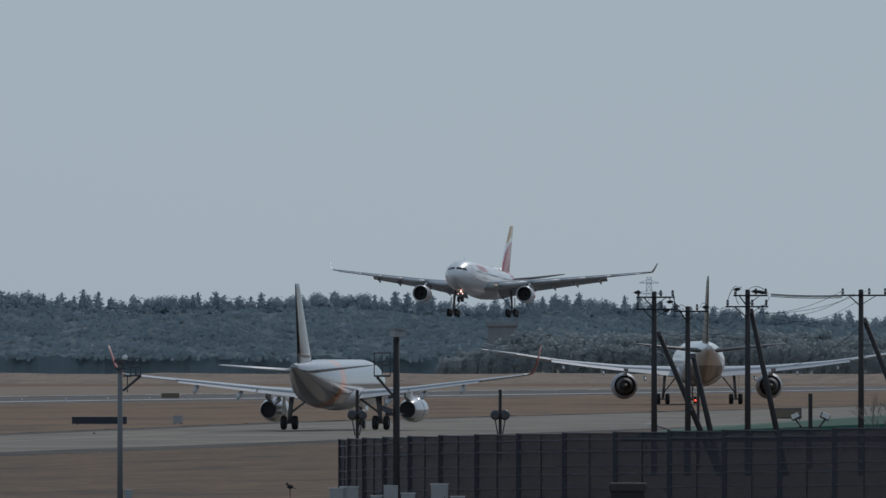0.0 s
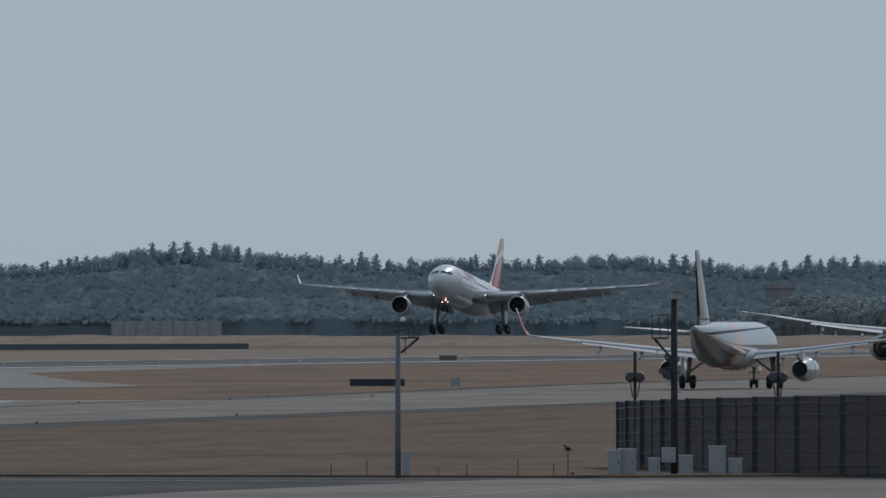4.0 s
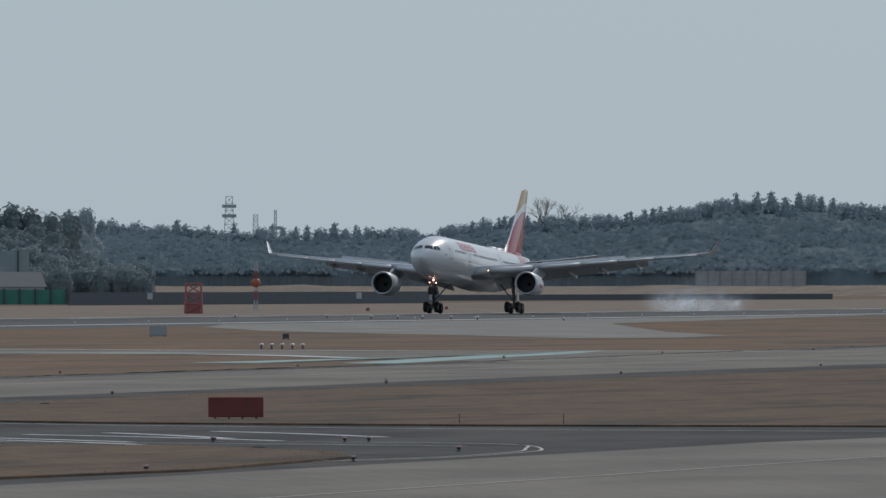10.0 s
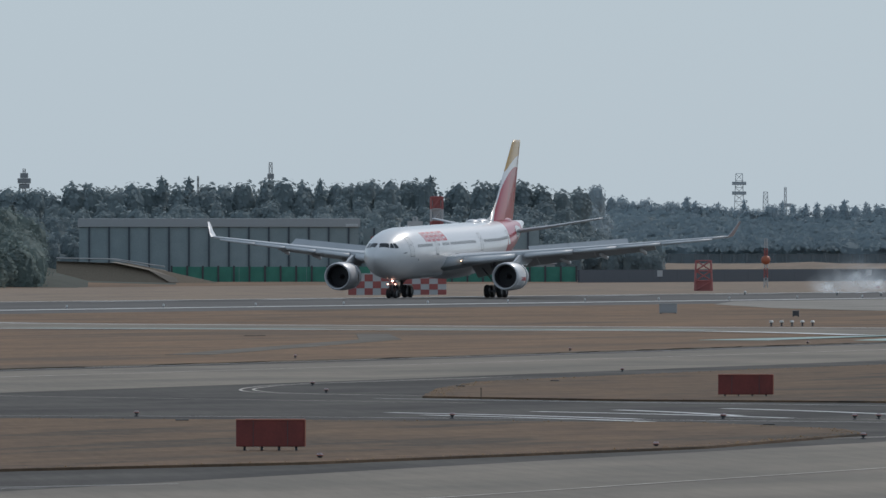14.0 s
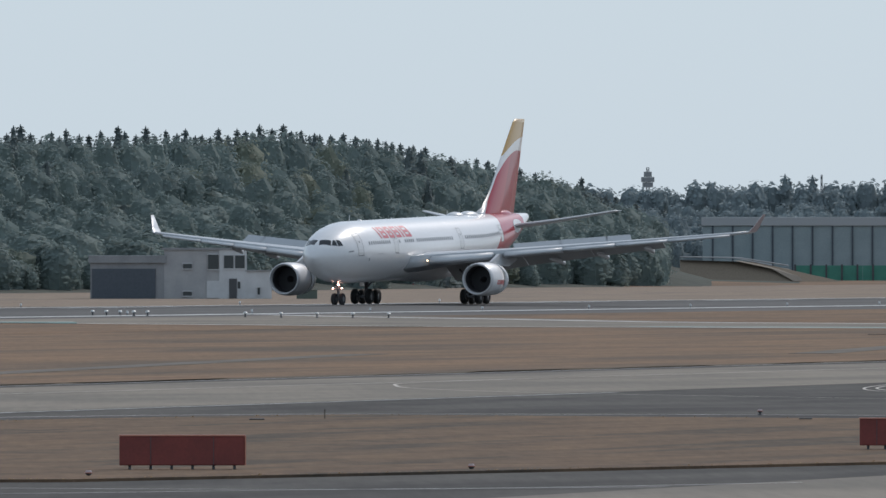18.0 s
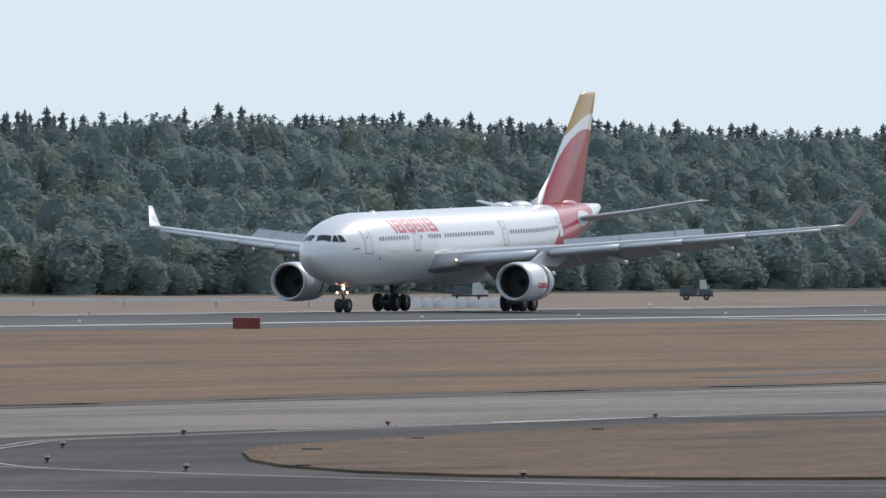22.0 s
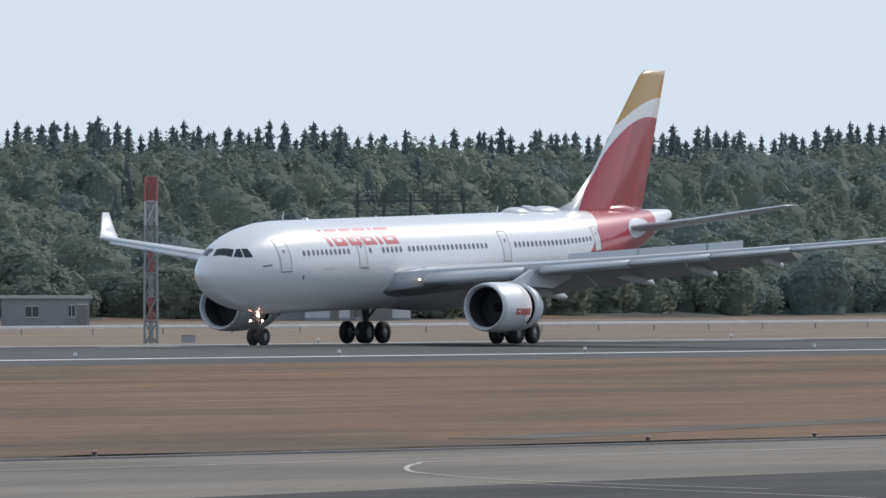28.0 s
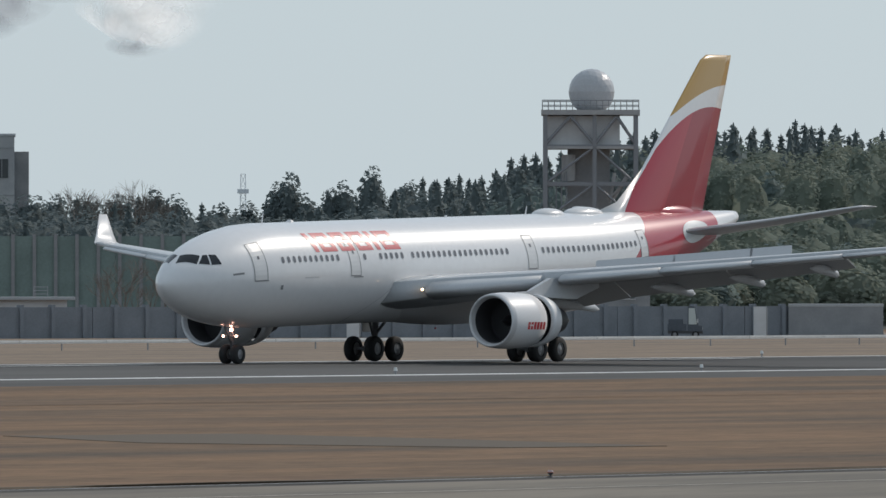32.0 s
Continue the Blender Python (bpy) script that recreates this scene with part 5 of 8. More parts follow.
steel = material("galvanised_steel", (.30, .305, .315), .5, metal=.4, vary=.12, scale=2)
steel_dark = material("dark_steel", (.085, .088, .095), .55, metal=.3, vary=.15, scale=2)
pole_grey = material("pole_concrete", (.20, .20, .205), .8, vary=.15, scale=3)
pole_dark = material("pole_dark", (.042, .040, .041), .8, vary=.2, scale=3)
box_grey = material("cabinet_grey", (.36, .37, .38), .5, vary=.08)
sign_red = material("sign_back_red", (.215, .042, .034), .6, vary=.14, scale=1.5, second=(.175, .036, .030))
sign_rim = material("sign_rim", (.50, .20, .14), .5)
navy = material("navy_panel", (.030, .036, .055), .6, vary=.1)
mast_red = material("mast_red", (.36, .095, .088), .55, vary=.1)
# haze is put into this red: paler and greyer than mast_red
mast_hazed = material("mast_hazed_red", (.40, .135, .13), .6, vary=.15, scale=2)
mast_white = material("mast_white", (.48, .48, .49), .55, vary=.1)
wall_pale = material("wall_pale", (.42, .42, .42), .85, vary=.08, scale=.6, fine=8, second=(.36, .36, .37))
wall_white = material("wall_white", (.60, .61, .62), .8, vary=.06, scale=.6, fine=8, second=(.54, .55, .56))
wall_grey = material("wall_grey", (.30, .305, .315), .85, vary=.1, scale=.5, fine=8, second=(.25, .258, .268))
wall_dark = material("wall_dark", (.105, .120, .140), .85, vary=.12, scale=.4, spec=.1)
teal_panel = material("teal_panel", (.300, .355, .370), .7, vary=.1, scale=.3, second=(.265, .322, .335))
green_net = material("green_net", (.070, .262, .195), .8, vary=.12, scale=.5, second=(.058, .225, .170))
net_green = material("net_grey_green", (.21, .28, .265), .9, vary=.12, scale=.3, second=(.175, .235, .222))
earth = material("bare_earth", (.21, .165, .12), .95, vary=.2, scale=.3)
pane_dark = material("window_pane", (.045, .055, .06), .15, vary=.05)
roof_grey = material("roof_grey", (.40, .41, .42), .7, vary=.08, scale=.4)
orange = material("lamp_orange", (.42, .12, .06), .5)
lens_pink = material("lamp_lens_pink", (.46, .36, .36), .35)
lamp_white = material("lamp_lens", (.75, .75, .74), .25)
black = material("matt_black", (.018, .018, .02), .7)


def airfield_sign(b, d, w, h, legs, leg_h, label):
    top = empty("airfield_sign", spot(b, d, .012), label, "sign", "airfield signs")
    part("panel", box(bmesh.new(), (0, 0, leg_h + h / 2), (w, .28, h), bevel=.025), sign_red, top)
    part("rim", made(("b", (0, 0, leg_h + h + .012), (w + .02, .32, .03)), ("b", (w / 2 + .012, 0, leg_h + h / 2), (.03, .32, h))), sign_rim, top)
    for i in range(legs):
        lx = -w / 2 + w * (i + .5) / legs
        part("leg", made(("r", (lx, 0, 0), (lx, 0, leg_h + .02), .035), ("b", (lx, 0, .02), (.16, .16, .03))), steel_dark, top)
    for f in (-.25, .25):
        part("panel_joint", made(("b", (w * f, -.145, leg_h + h / 2), (.015, .012, h * .96))), steel_dark, top)
    return top


airfield_sign(-14.811, 471, 2.05, .74, 4, .12, "red-backed airfield sign on short legs in dry grass")
airfield_sign(-16.971, 340.5, 1.86, .72, 4, .17, "red-backed airfield sign on short legs beside a taxiway")
airfield_sign(-20.207, 309, 3.08, .72, 6, .16, "long red-backed airfield sign on six legs")
airfield_sign(-23.867, 829, 1.8, .78, 3, .12, "small red-backed sign beside the runway")


def field_box(name, b, dist, w, h, d, mat, label, legs=True):
    top = empty(name, spot(b, dist, 0), label, "airfield box")
    part("body", box(bmesh.new(), (0, 0, h / 2 + .08), (w, d, h), bevel=.03), mat, top)
    part("lid", box(bmesh.new(), (0, 0, h + .09), (w + .06, d + .06, .04), bevel=.01), steel, top)
    for s in (-1, 1):
        part("foot", made(("b", (s * w * .4, 0, .05), (.12, d * .9, .12))), steel_dark, top)
    return top


field_box("barrier_panel", -11.512, 1124, 4.9, .62, .35, navy, "long low navy blue panel lying in the grass")
field_box("field_cabinet", -11.19, 1849, 2.6, 1.05, 1.2, earth, "brown equipment cabinet beside the far runway")
field_box("field_cabinet", -11.156, 1134, .85, .66, .7, box_grey, "small grey and red cabinet in the grass")
field_box("field_cabinet", -15.163, 1134, 1.6, .80, 1.0, box_grey, "pale grey equipment cabinet in the grass")
field_box("field_cabinet", -30.21, 880, 1.0, .55, .7, box_grey, "small grey cabinet beyond the runway")
for i, (x, y) in enumerate(((-15.69 + (1215 - 784) / 389.2, 1080), (-13.39 + (465 - 784) / 389.2, 1960), (-13.39 + (604 - 784) / 389.2, 2050))):
    field_box("marker_box", x, y, .55, .42, .4, steel_dark if i == 0 else mast_red, "small dark marker box on the airfield")

# airfield lamps
lamp0 = empty("airfield_lamp", spot_xy(-101.2, 396.6, .01), "small elevated airfield lamp with a pale lens", "lamp", "airfield lamps")
part("base", made(("r", (0, 0, 0), (0, 0, .03), .10, .08, 10), ("r", (0, 0, .03), (0, 0, .11), .03, .03, 8)), steel_dark, lamp0)
part("housing", made(("r", (0, 0, .07), (0, 0, .13), .05, .09, 10)), steel_dark, lamp0)
part("collar", made(("r", (0, 0, .125), (0, 0, .14), .105, .105, 10)), orange, lamp0)
part("lens", made(("r", (0, 0, .14), (0, 0, .19), .085, .06, 10)), lens_pink, lamp0)
LAMPS = [(-91.4, 336.0), (-100.6, 397.4), (-92.4, 376.3), (-90.3, 354.9), (-105.5, 396.1), (-152.3, 554.0), (-156.7, 622.6), (-156.8, 676.0), (-158.9, 738.0), (-188.2, 726.2), (-194.5, 804.5), (-195.1, 853.9), (-194.8, 902.2), (-193.5, 948.1), (-126.0, 397.7), (-114.4, 395.2), (-105.5, 396.2), (-94.6, 314.4), (-148.2, 491.5), (-139.9, 465.8), (-188.3, 621.4), (-187.9, 672.6), (-154.3, 613.1), (-143.1, 311.1), (-133.6, 289.5), (-125.4, 279.8), (-151.9, 354.0), (-114.1, 274.0), (-150.4, 335.4), (-181.7, 283.0), (-182.6, 308.3), (-83.4, 444.6), (-105.8, 281.0), (-100.2, 292.8), (-150.0, 334.5), (-151.2, 374.1), (-182.8, 353.2), (-183.2, 377.8), (-183.2, 342.8)]
for x, y in LAMPS:
    copy_thing(lamp0, spot_xy(x, y, .01))
edge0 = empty("runway_edge_lamp", pose(-352.2, 534, .34), "white elevated runway edge lamp", "lamp", "runway edge lamps")
part("stem", made(("r", (0, 0, -.05), (0, 0, .22), .05, .05, 8), ("r", (0, 0, -.02), (0, 0, .03), .16, .14, 10)), steel, edge0)
part("lens", made(("r", (0, 0, .22), (0, 0, .40), .11, .08, 10)), lamp_white, edge0)
for i in range(1, 44):
    copy_thing(edge0, pose(-352.2, 534 + 29.3 * i, .33))
for i in range(12):
    copy_thing(edge0, pose(-411.5, 548 + 58.6 * i, .34))
# lamps on posts in rows beside the exits
post0 = empty("approach_lamp", spot_xy(-236.9, 903.4, .02), "white-capped lamp on a short dark post in a row", "lamp", "approach lamps")
part("post", made(("r", (0, 0, 0), (0, 0, .26), .06, .06, 8), ("r", (0, 0, 0), (0, 0, .05), .12, .11, 10)), steel_dark, post0)
part("collar", made(("r", (0, 0, .22), (0, 0, .27), .09, .12, 10)), steel_dark, post0)
part("head", made(("r", (0, 0, .27), (0, 0, .36), .15, .17, 12), ("r", (0, 0, .36), (0, 0, .43), .17, .09, 12)), lamp_white, post0)
LAMP_ROWS = [(-236.9 + .74 * i, 903.4 + .2 * i) for i in range(1, 5)] + [(-352.6 + 1.03 * i, 937.4 + .36 * i) for i in range(5)] + [(-340.5 + 2.68 * i, 939.6 + .95 * i) for i in range(5)]
LAMP_ROWS += [(-375, 1418), (-366, 1426), (-360.2, 1424), (-357.5, 1426), (-354.8, 1427), (-351.6, 1428), (-348.4, 1428), (-338.3, 1429)]
for x, y in LAMP_ROWS:
    copy_thing(post0, spot_xy(x, y, (.65 - abs(x + 380) * .0102 if x < -338 else ground_z(x)) + .02))


def lattice(name, m, h, w0, w1, mats, label, category="mast", levels=8, thick=.08, platform=()):
    """A square lattice mast; bays take the materials in turn."""
    top = empty(name, m, label, category)
    for i in range(levels):
        z0, z1 = h * i / levels, h * (i + 1) / levels
        a, b = w0 + (w1 - w0) * i / levels, w0 + (w1 - w0) * (i + 1) / levels
        cs = ((-1, -1), (1, -1), (1, 1), (-1, 1))
        for q, (sx, sy) in enumerate(cs):
            tx, ty = cs[(q + 1) % 4]
            bar = mats[i % len(mats)]
            part("leg", made(("r", (sx * a / 2, sy * a / 2, z0), (sx * b / 2, sy * b / 2, z1), thick, thick, 5)), bar, top)
            part("brace", made(("r", (sx * a / 2, sy * a / 2, z0), (tx * b / 2, ty * b / 2, z1), thick * .6, thick * .6, 4)), bar, top)
            part("strut", made(("r", (sx * b / 2, sy * b / 2, z1), (tx * b / 2, ty * b / 2, z1), thick * .6, thick * .6, 4)), bar, top)
    for z, w in platform:
        part("platform", made(("b", (0, 0, z), (w, w, .15)), *[("b", (0, s * w / 2, z + .55), (w, .06, 1.0)) for s in (-1, 1)]), mats[0], top)
    return top


# red and white landing aid with chequered shelters
def chequer(name, m, nx, nz, w, h, d, label):
    top = empty(name, m, label, "shelter")
    part("body", box(bmesh.new(), (0, 0, h / 2), (w, d, h)), mast_white, top)
    for i in range(nx):
        for j in range(nz):
            if (i + j) % 2 == 0:
                part("red_panel", made(("b", (-w / 2 + w * (i + .5) / nx, -d / 2 - .02, h * (j + .5) / nz), (w / nx, .05, h / nz))), mast_red, top)
    part("roof", made(("b", (0, 0, h + .06), (w + .2, d + .2, .12))), mast_white, top)
    return top


chequer("equipment_shelter", spot_xy(-467, 1576), 6, 3, 6.4, 2.7, 3, "low shelter painted in red and white squares")
chequer("equipment_shelter", spot_xy(-460.5, 1578), 5, 4, 5.6, 2.9, 3, "red and white chequered equipment shelter")
pm = lattice("landing_aid_mast", spot_xy(-465.3, 1600), 12.9, 1.5, 1.5, (mast_white, mast_hazed), "tall red and white banded antenna mast", levels=8, thick=.17)
for i in range(8):
    part("band_panel", made(("b", (0, -.2, 12.9 * (i + .5) / 8), (1.0, .12, 1.5))), (mast_white, mast_hazed)[i % 2], pm)
lattice("antenna_mast", spot_xy(-468.7, 1582), 7.6, .7, .5, (mast_white, mast_red), "slim red and white mast beside the shelter", levels=6, thick=.1)
lattice("antenna_mast", spot_xy(-463, 1582), 10.2, .8, .5, (mast_white, mast_red), "slim red and white mast with a platform", levels=7, thick=.1, platform=((8.6, 2.0),))
rl = lattice("red_lattice_mast", spot_xy(-473, 1765), 4.4, 2.5, 2.2, (mast_hazed,), "red lattice frame beyond the runway", levels=3, thick=.16)
part("cabinet", made(("b", (0, 0, .8), (2.1, 1.5, 1.6))), mast_hazed, rl)
wm = lattice("beacon_mast", spot_xy(-507, 1930), 7.8, .6, .4, (mast_white, mast_red), "beacon mast with an orange ball", levels=5, thick=.08)
part("ball", ball(bmesh.new(), (0, 0, 4.4), .75), orange, wm, "orange ball", True)
rp = lattice("striped_mast", spot(-30.38, 871), 11.6, .9, .75, (steel, steel, steel, steel, steel, mast_white, mast_hazed), "red and white banded mast at the runway side", levels=7, thick=.1)
# haze in the bands' colours: white ones grey, red ones dull
for i in (0, 1, 2, 3, 5, 6):
    part("band_panel", made(("b", (0, -.1, 11.6 * (i + .5) / 7), (.34, .08, 1.55))), mast_hazed if i in (1, 3, 6) else box_grey, rp)

# pale colours of the far masts, with the haze put into them
haze_white = material("hazed_white", (.74, .77, .80), .6, vary=.06)
haze_steel = material("hazed_steel", (.45, .47, .49), .6, vary=.08)
# far masts above the tree line
for b, d, z1, w, pl, lab in ((-14.84, 4420, 33.5, 4.2, ((26.2, 5), (29.6, 5)), "grey telecom tower above the far tree line"),
                             (-14.72, 4400, 27.0, 2.6, (), "slim far telecom tower"),
                             (-14.63, 4400, 28.6, 1.2, ((21.9, 4.5),), "far pole with a platform"),
                             (-16.97, 2830, 25.9, 1.2, ((20.7, 1.5), (22.3, 1.5)), "telecom mast above the woods"),
                             (-17.3, 2830, 22.8, 0.5, (), "thin antenna above the woods"),
                             (-18.09, 2850, 24.6, 1.0, ((20.2, 2.4), (21.4, 3.0), (22.6, 1.8)), "telecom mast with a crowded head"),
                             (-9.013, 4450, 36.2, 3.6, ((25.9, 12), (30.3, 10), (34.1, 7)), "far steel lattice power pylon"),
                             (-34.1, 3300, 32.0, 2.2, ((27.0, 3),), "far telecom tower behind the woods")):
    base = rise(b, d) - .3
    z1, pl = z1 - base, [(z - base, wd) for z, wd in pl]
    if "pylon" in lab:
        far_mast = lattice("power_pylon", spot(b, d, base), z1, w, w * .4, (haze_white,), lab, "pylon", levels=9, thick=.12)
        for z, wd in pl:
            part("crossarm", made(("b", (0, 0, z), (wd, .4, .3)), ("r", (-wd / 2, 0, z), (0, 0, z + 1.4), .1), ("r", (wd / 2, 0, z), (0, 0, z + 1.4), .1)), haze_white, far_mast)
        continue
    lattice("telecom_tower", spot(b, d, base), z1, w, w * .55, (haze_white if b < -30 else haze_steel if d > 3000 else steel,), lab, "tower", levels=9, thick=.05 + d / 60000, platform=pl)


# walls and fences along the field
def long_wall(name, b0, d0, b1, d1, h, mat, label, posts=0, post_mat=None, z=0.0, thick=.4, category="wall"):
    top = empty(name, Matrix.Identity(4), label, category, kind="structure")
    p, q = Vector((d0 * math.sin(radians(b0)), d0 * math.cos(radians(b0)), z)), Vector((d1 * math.sin(radians(b1)), d1 * math.cos(radians(b1)), z))
    a = math.degrees(math.atan2(q.y - p.y, q.x - p.x))
    n = max(1, min(40, int((q - p).length / 12)))
    bm0 = box(bmesh.new(), (0, 0, h / 2), ((q - p).length / n - .06, thick, h))
    me = bpy.data.meshes.new("panel")
    bm0.to_mesh(me)
    bm0.free()
    me.materials.append(mat)
    for i in range(n):
        c = p.lerp(q, (i + .5) / n)
        ob = linked("panel", me, top)
        ob.matrix_basis = pose(c.x, c.y, c.z, 0, 0, a)
    if posts:
        me = bpy.data.meshes.new("post")
        bm = box(bmesh.new(), (0, 0, h / 2 + .1), (.35, thick + .5, h + .2))
        bm.to_mesh(me)
        bm.free()
        me.materials.append(post_mat or steel_dark)
        for i in range(posts + 1):
            c = p.lerp(q, i / posts)
            ob = linked("post", me, top)
            ob.matrix_basis = pose(c.x, c.y, c.z, 0, 0, a)
    return top


long_wall("field_wall", -15.57, 2360, -13.89, 2545, 2.4, wall_dark, "long low dark wall beyond the runway")
long_wall("field_wall", -13.89, 2795, -12.1, 2990, 1.35, wall_dark, "long low dark wall beyond the runway")
for b, d in ((-15.2, 2370), (-14.25, 2450)):
    f = empty("wall_sign", spot(b, d), "small white board in front of the dark wall", "sign")
    part("board", made(("b", (0, 0, 1.7), (1.0, .08, 1.2))), mast_white, f)
    part("stake", made(("r", (0, .06, 0), (0, .06, 1.2), .06)), steel_dark, f)
long_wall("green_fence", -17.42, 2420, -15.58, 2420, 2.9, green_net, "long bright green sheet fence", 26, steel_dark, category="fence")
wire_mesh = material("wire_mesh", (.20, .22, .23), .7, metal=.2, vary=.1)
_t = wire_mesh.node_tree
_tr, _mx = _t.nodes.new("ShaderNodeBsdfTransparent"), _t.nodes.new("ShaderNodeMixShader")
_mx.inputs[0].default_value = .72
_t.links.new(_t.nodes["Principled BSDF"].outputs[0], _mx.inputs[1])
_t.links.new(_tr.outputs[0], _mx.inputs[2])
_t.links.new(_mx.outputs[0], _t.nodes["Material Output"].inputs[0])
fence_post = material("far_fence_post", (.17, .19, .205), .7, vary=.1)
long_wall("blast_fence", -15.34, 4090, -12.72, 4090, 5.4, wire_mesh, "tall far mesh fence between slim posts", 44, fence_post, category="fence")
red_block = empty("red_barrier", spot(-13.87, 3620, 2.6), "long dull red barrier on the far bank", "barrier")
part("body", box(bmesh.new(), (0, 0, .7), (9.0, 1.0, 1.4), bevel=.05), mast_red, red_block)
part("coping", made(("b", (0, 0, 1.44), (9.2, 1.2, .1))), steel_dark, red_block)
long_wall("blast_fence", -12.72, 4085, -12.22, 4085, 7.2, wall_pale, "pale far fence of panels between posts", 9, steel, category="fence")
bank_v = []
for q in range(80):
    b = -15.6 + 9.6 * q / 79
    bank_v += [(d * math.sin(radians(b)), d * math.cos(radians(b)), z) for d, z in ((3500, -.05), (3600 + 8 * math.sin(q * 1.7), 2.7 + .25 * math.sin(q * .9) + .15 * math.sin(q * 2.3)), (3640, 2.6), (3700, -.1))]
me = bpy.data.meshes.new("far_bank")
me.from_pydata(bank_v, [], [(4 * q + k, 4 * q + 4 + k, 4 * q + 5 + k, 4 * q + 1 + k) for q in range(79) for k in range(3)])
me.materials.append(grass_tall_hazed)
tagged(new("far_bank", me), "long low bank of pale dry grass at the far end of the field", "bank", kind="structure")

fbk = empty("far_building", spot(-9.68, 3800) @ Matrix.Diagonal((1.05, 1.05, 1.235, 1)), "flat-roofed grey building standing above far scrub", "building")
part("wall", box(bmesh.new(), (0, 5, 6.8), (8.4, 10, 13.6)), wall_grey, fbk)
part("roof", box(bmesh.new(), (0, 5, 14.2), (9.4, 11, 1.2), bevel=.1), wall_grey, fbk)

# long shed with a pale fascia
def shed(b0, b1, d, z0, z1, z2, body, band, label, posts=14):
    w = wide((b0, b1), d)
    top = empty("long_shed", spot((b0 + b1) / 2, d), label, "building")
    part("wall", box(bmesh.new(), (0, 9, z1 / 2), (w, 18, z1)), body, top)
    if band:
        part("fascia", box(bmesh.new(), (0, 8.9, (z1 + z2) / 2), (w + .6, 18.6, z2 - z1), bevel=.08), band, top)
    for i in range(posts):
        part("column", made(("b", (-w / 2 + w * (i + .5) / posts, -.12, z1 / 2), (.35, .3, z1))), wall_dark, top)
    return top


shed(-17.84, -16.57, 2460, 0, 10.6, 12.3, teal_panel, roof_grey, "long teal shed with a pale grey roof band")
shed(-16.55, -15.75, 2475, 0, 10.4, 10.4, teal_panel, None, "lower teal shed beside the long one", 8)
sk = empty("roof_box", spot(-16.60, 2455, 10.9), "white box at the roof edge of the shed", "roof box")
part("body", box(bmesh.new(), (0, 0, 0), (2.4, 2, .55), bevel=.05), wall_white, sk)
part("bracket", made(("b", (0, .6, -.3), (2.0, .2, .2))), steel, sk)
bh = empty("bunker", spot(-15.79, 2450), "low building with a pale pinkish sloping roof behind the green fence", "building")
bm = bmesh.new()
loft(bm, [[(-5, 0, 0), (5, 0, 0), (5, 5, 0), (-5, 5, 0)], [(-4.8, 0, 3.4), (4.8, 0, 3.4), (4.8, 5, 3.4), (-4.8, 5, 3.4)]])
part("wall", bm, wall_pale, bh)
bm = bmesh.new()
loft(bm, [[(-5.2, -.3, 3.4), (5.2, -.3, 3.4), (5.2, 5.3, 3.4), (-5.2, 5.3, 3.4)], [(-4.1, 1.4, 6.3), (4.1, 1.4, 6.3), (4.1, 3.6, 6.3), (-4.1, 3.6, 6.3)]])
part("roof", bm, material("roof_pinkish", (.40, .35, .34), .8, vary=.1, scale=.5), bh)
part("chimney", made(("b", (-3.6, 2.4, 6.5), (.7, .7, 1.6))), wall_pale, bh)

# ramp mound with a road
rm = empty("ramp", spot(-17.55, 2330), "earth ramp with a concrete road and rails", "ramp", kind="structure")
bm = bmesh.new()
loft(bm, [[(-16, -6, 0), (14, -6, 0), (14, 12, 0), (-16, 12, 0)], [(-16, 0, 4.0), (-2, 0, 3.6), (-2, 8, 3.6), (-16, 8, 4.0)]])
part("mound", bm, earth, rm)
bm = bmesh.new()
loft(bm, [[(-16, -1.0, 4.06), (-16, 3.0, 4.06)], [(-6, -1.6, 3.9), (-5, 3.0, 3.9)], [(1, -3.5, 2.4), (4, 1.0, 2.4)], [(5, -6.4, .1), (9, -5.0, .1)]], closed=False)
part("road", bm, concrete, rm)
for a, b in (((-16, -1, 4.6), (-6, -1.6, 4.4)), ((-6, -1.6, 4.4), (1, -3.5, 3.0)), ((-16, 3, 4.6), (-5, 3, 4.4)), ((-5, 3, 4.4), (4, 1, 3.0))):
    part("rail", made(("r", a, b, .12)), wall_pale, rm)

# the small field building
fb = empty("field_building", spot(-20.05, 1466), "small two-storey concrete field building with garage", "building")
part("garage", box(bmesh.new(), (-10.4, 5, 2.2), (8.6, 10, 4.4)), wall_grey, fb)
part("garage_door", made(("b", (-10.8, -.06, 1.75), (7.4, .1, 3.5))), wall_dark, fb)
part("garage_roof", box(bmesh.new(), (-10.4, 5, 4.6), (9.0, 10.6, .9), bevel=.05), wall_grey, fb)
part("wall", box(bmesh.new(), (-2.6, 4, 2.85), (7.0, 8, 5.7)), wall_pale, fb)
part("tower", box(bmesh.new(), (1.9, 3.6, 2.9), (3.2, 7.4, 5.8)), wall_white, fb)
part("annexe", box(bmesh.new(), (4.9, 3.0, 1.6), (3.0, 6, 3.2)), wall_white, fb)
part("parapet", made(("b", (-1.2, 4, 5.82), (10.4, 8.4, .25)), ("b", (4.9, 3, 3.26), (3.2, 6.3, .14))), wall_grey, fb)
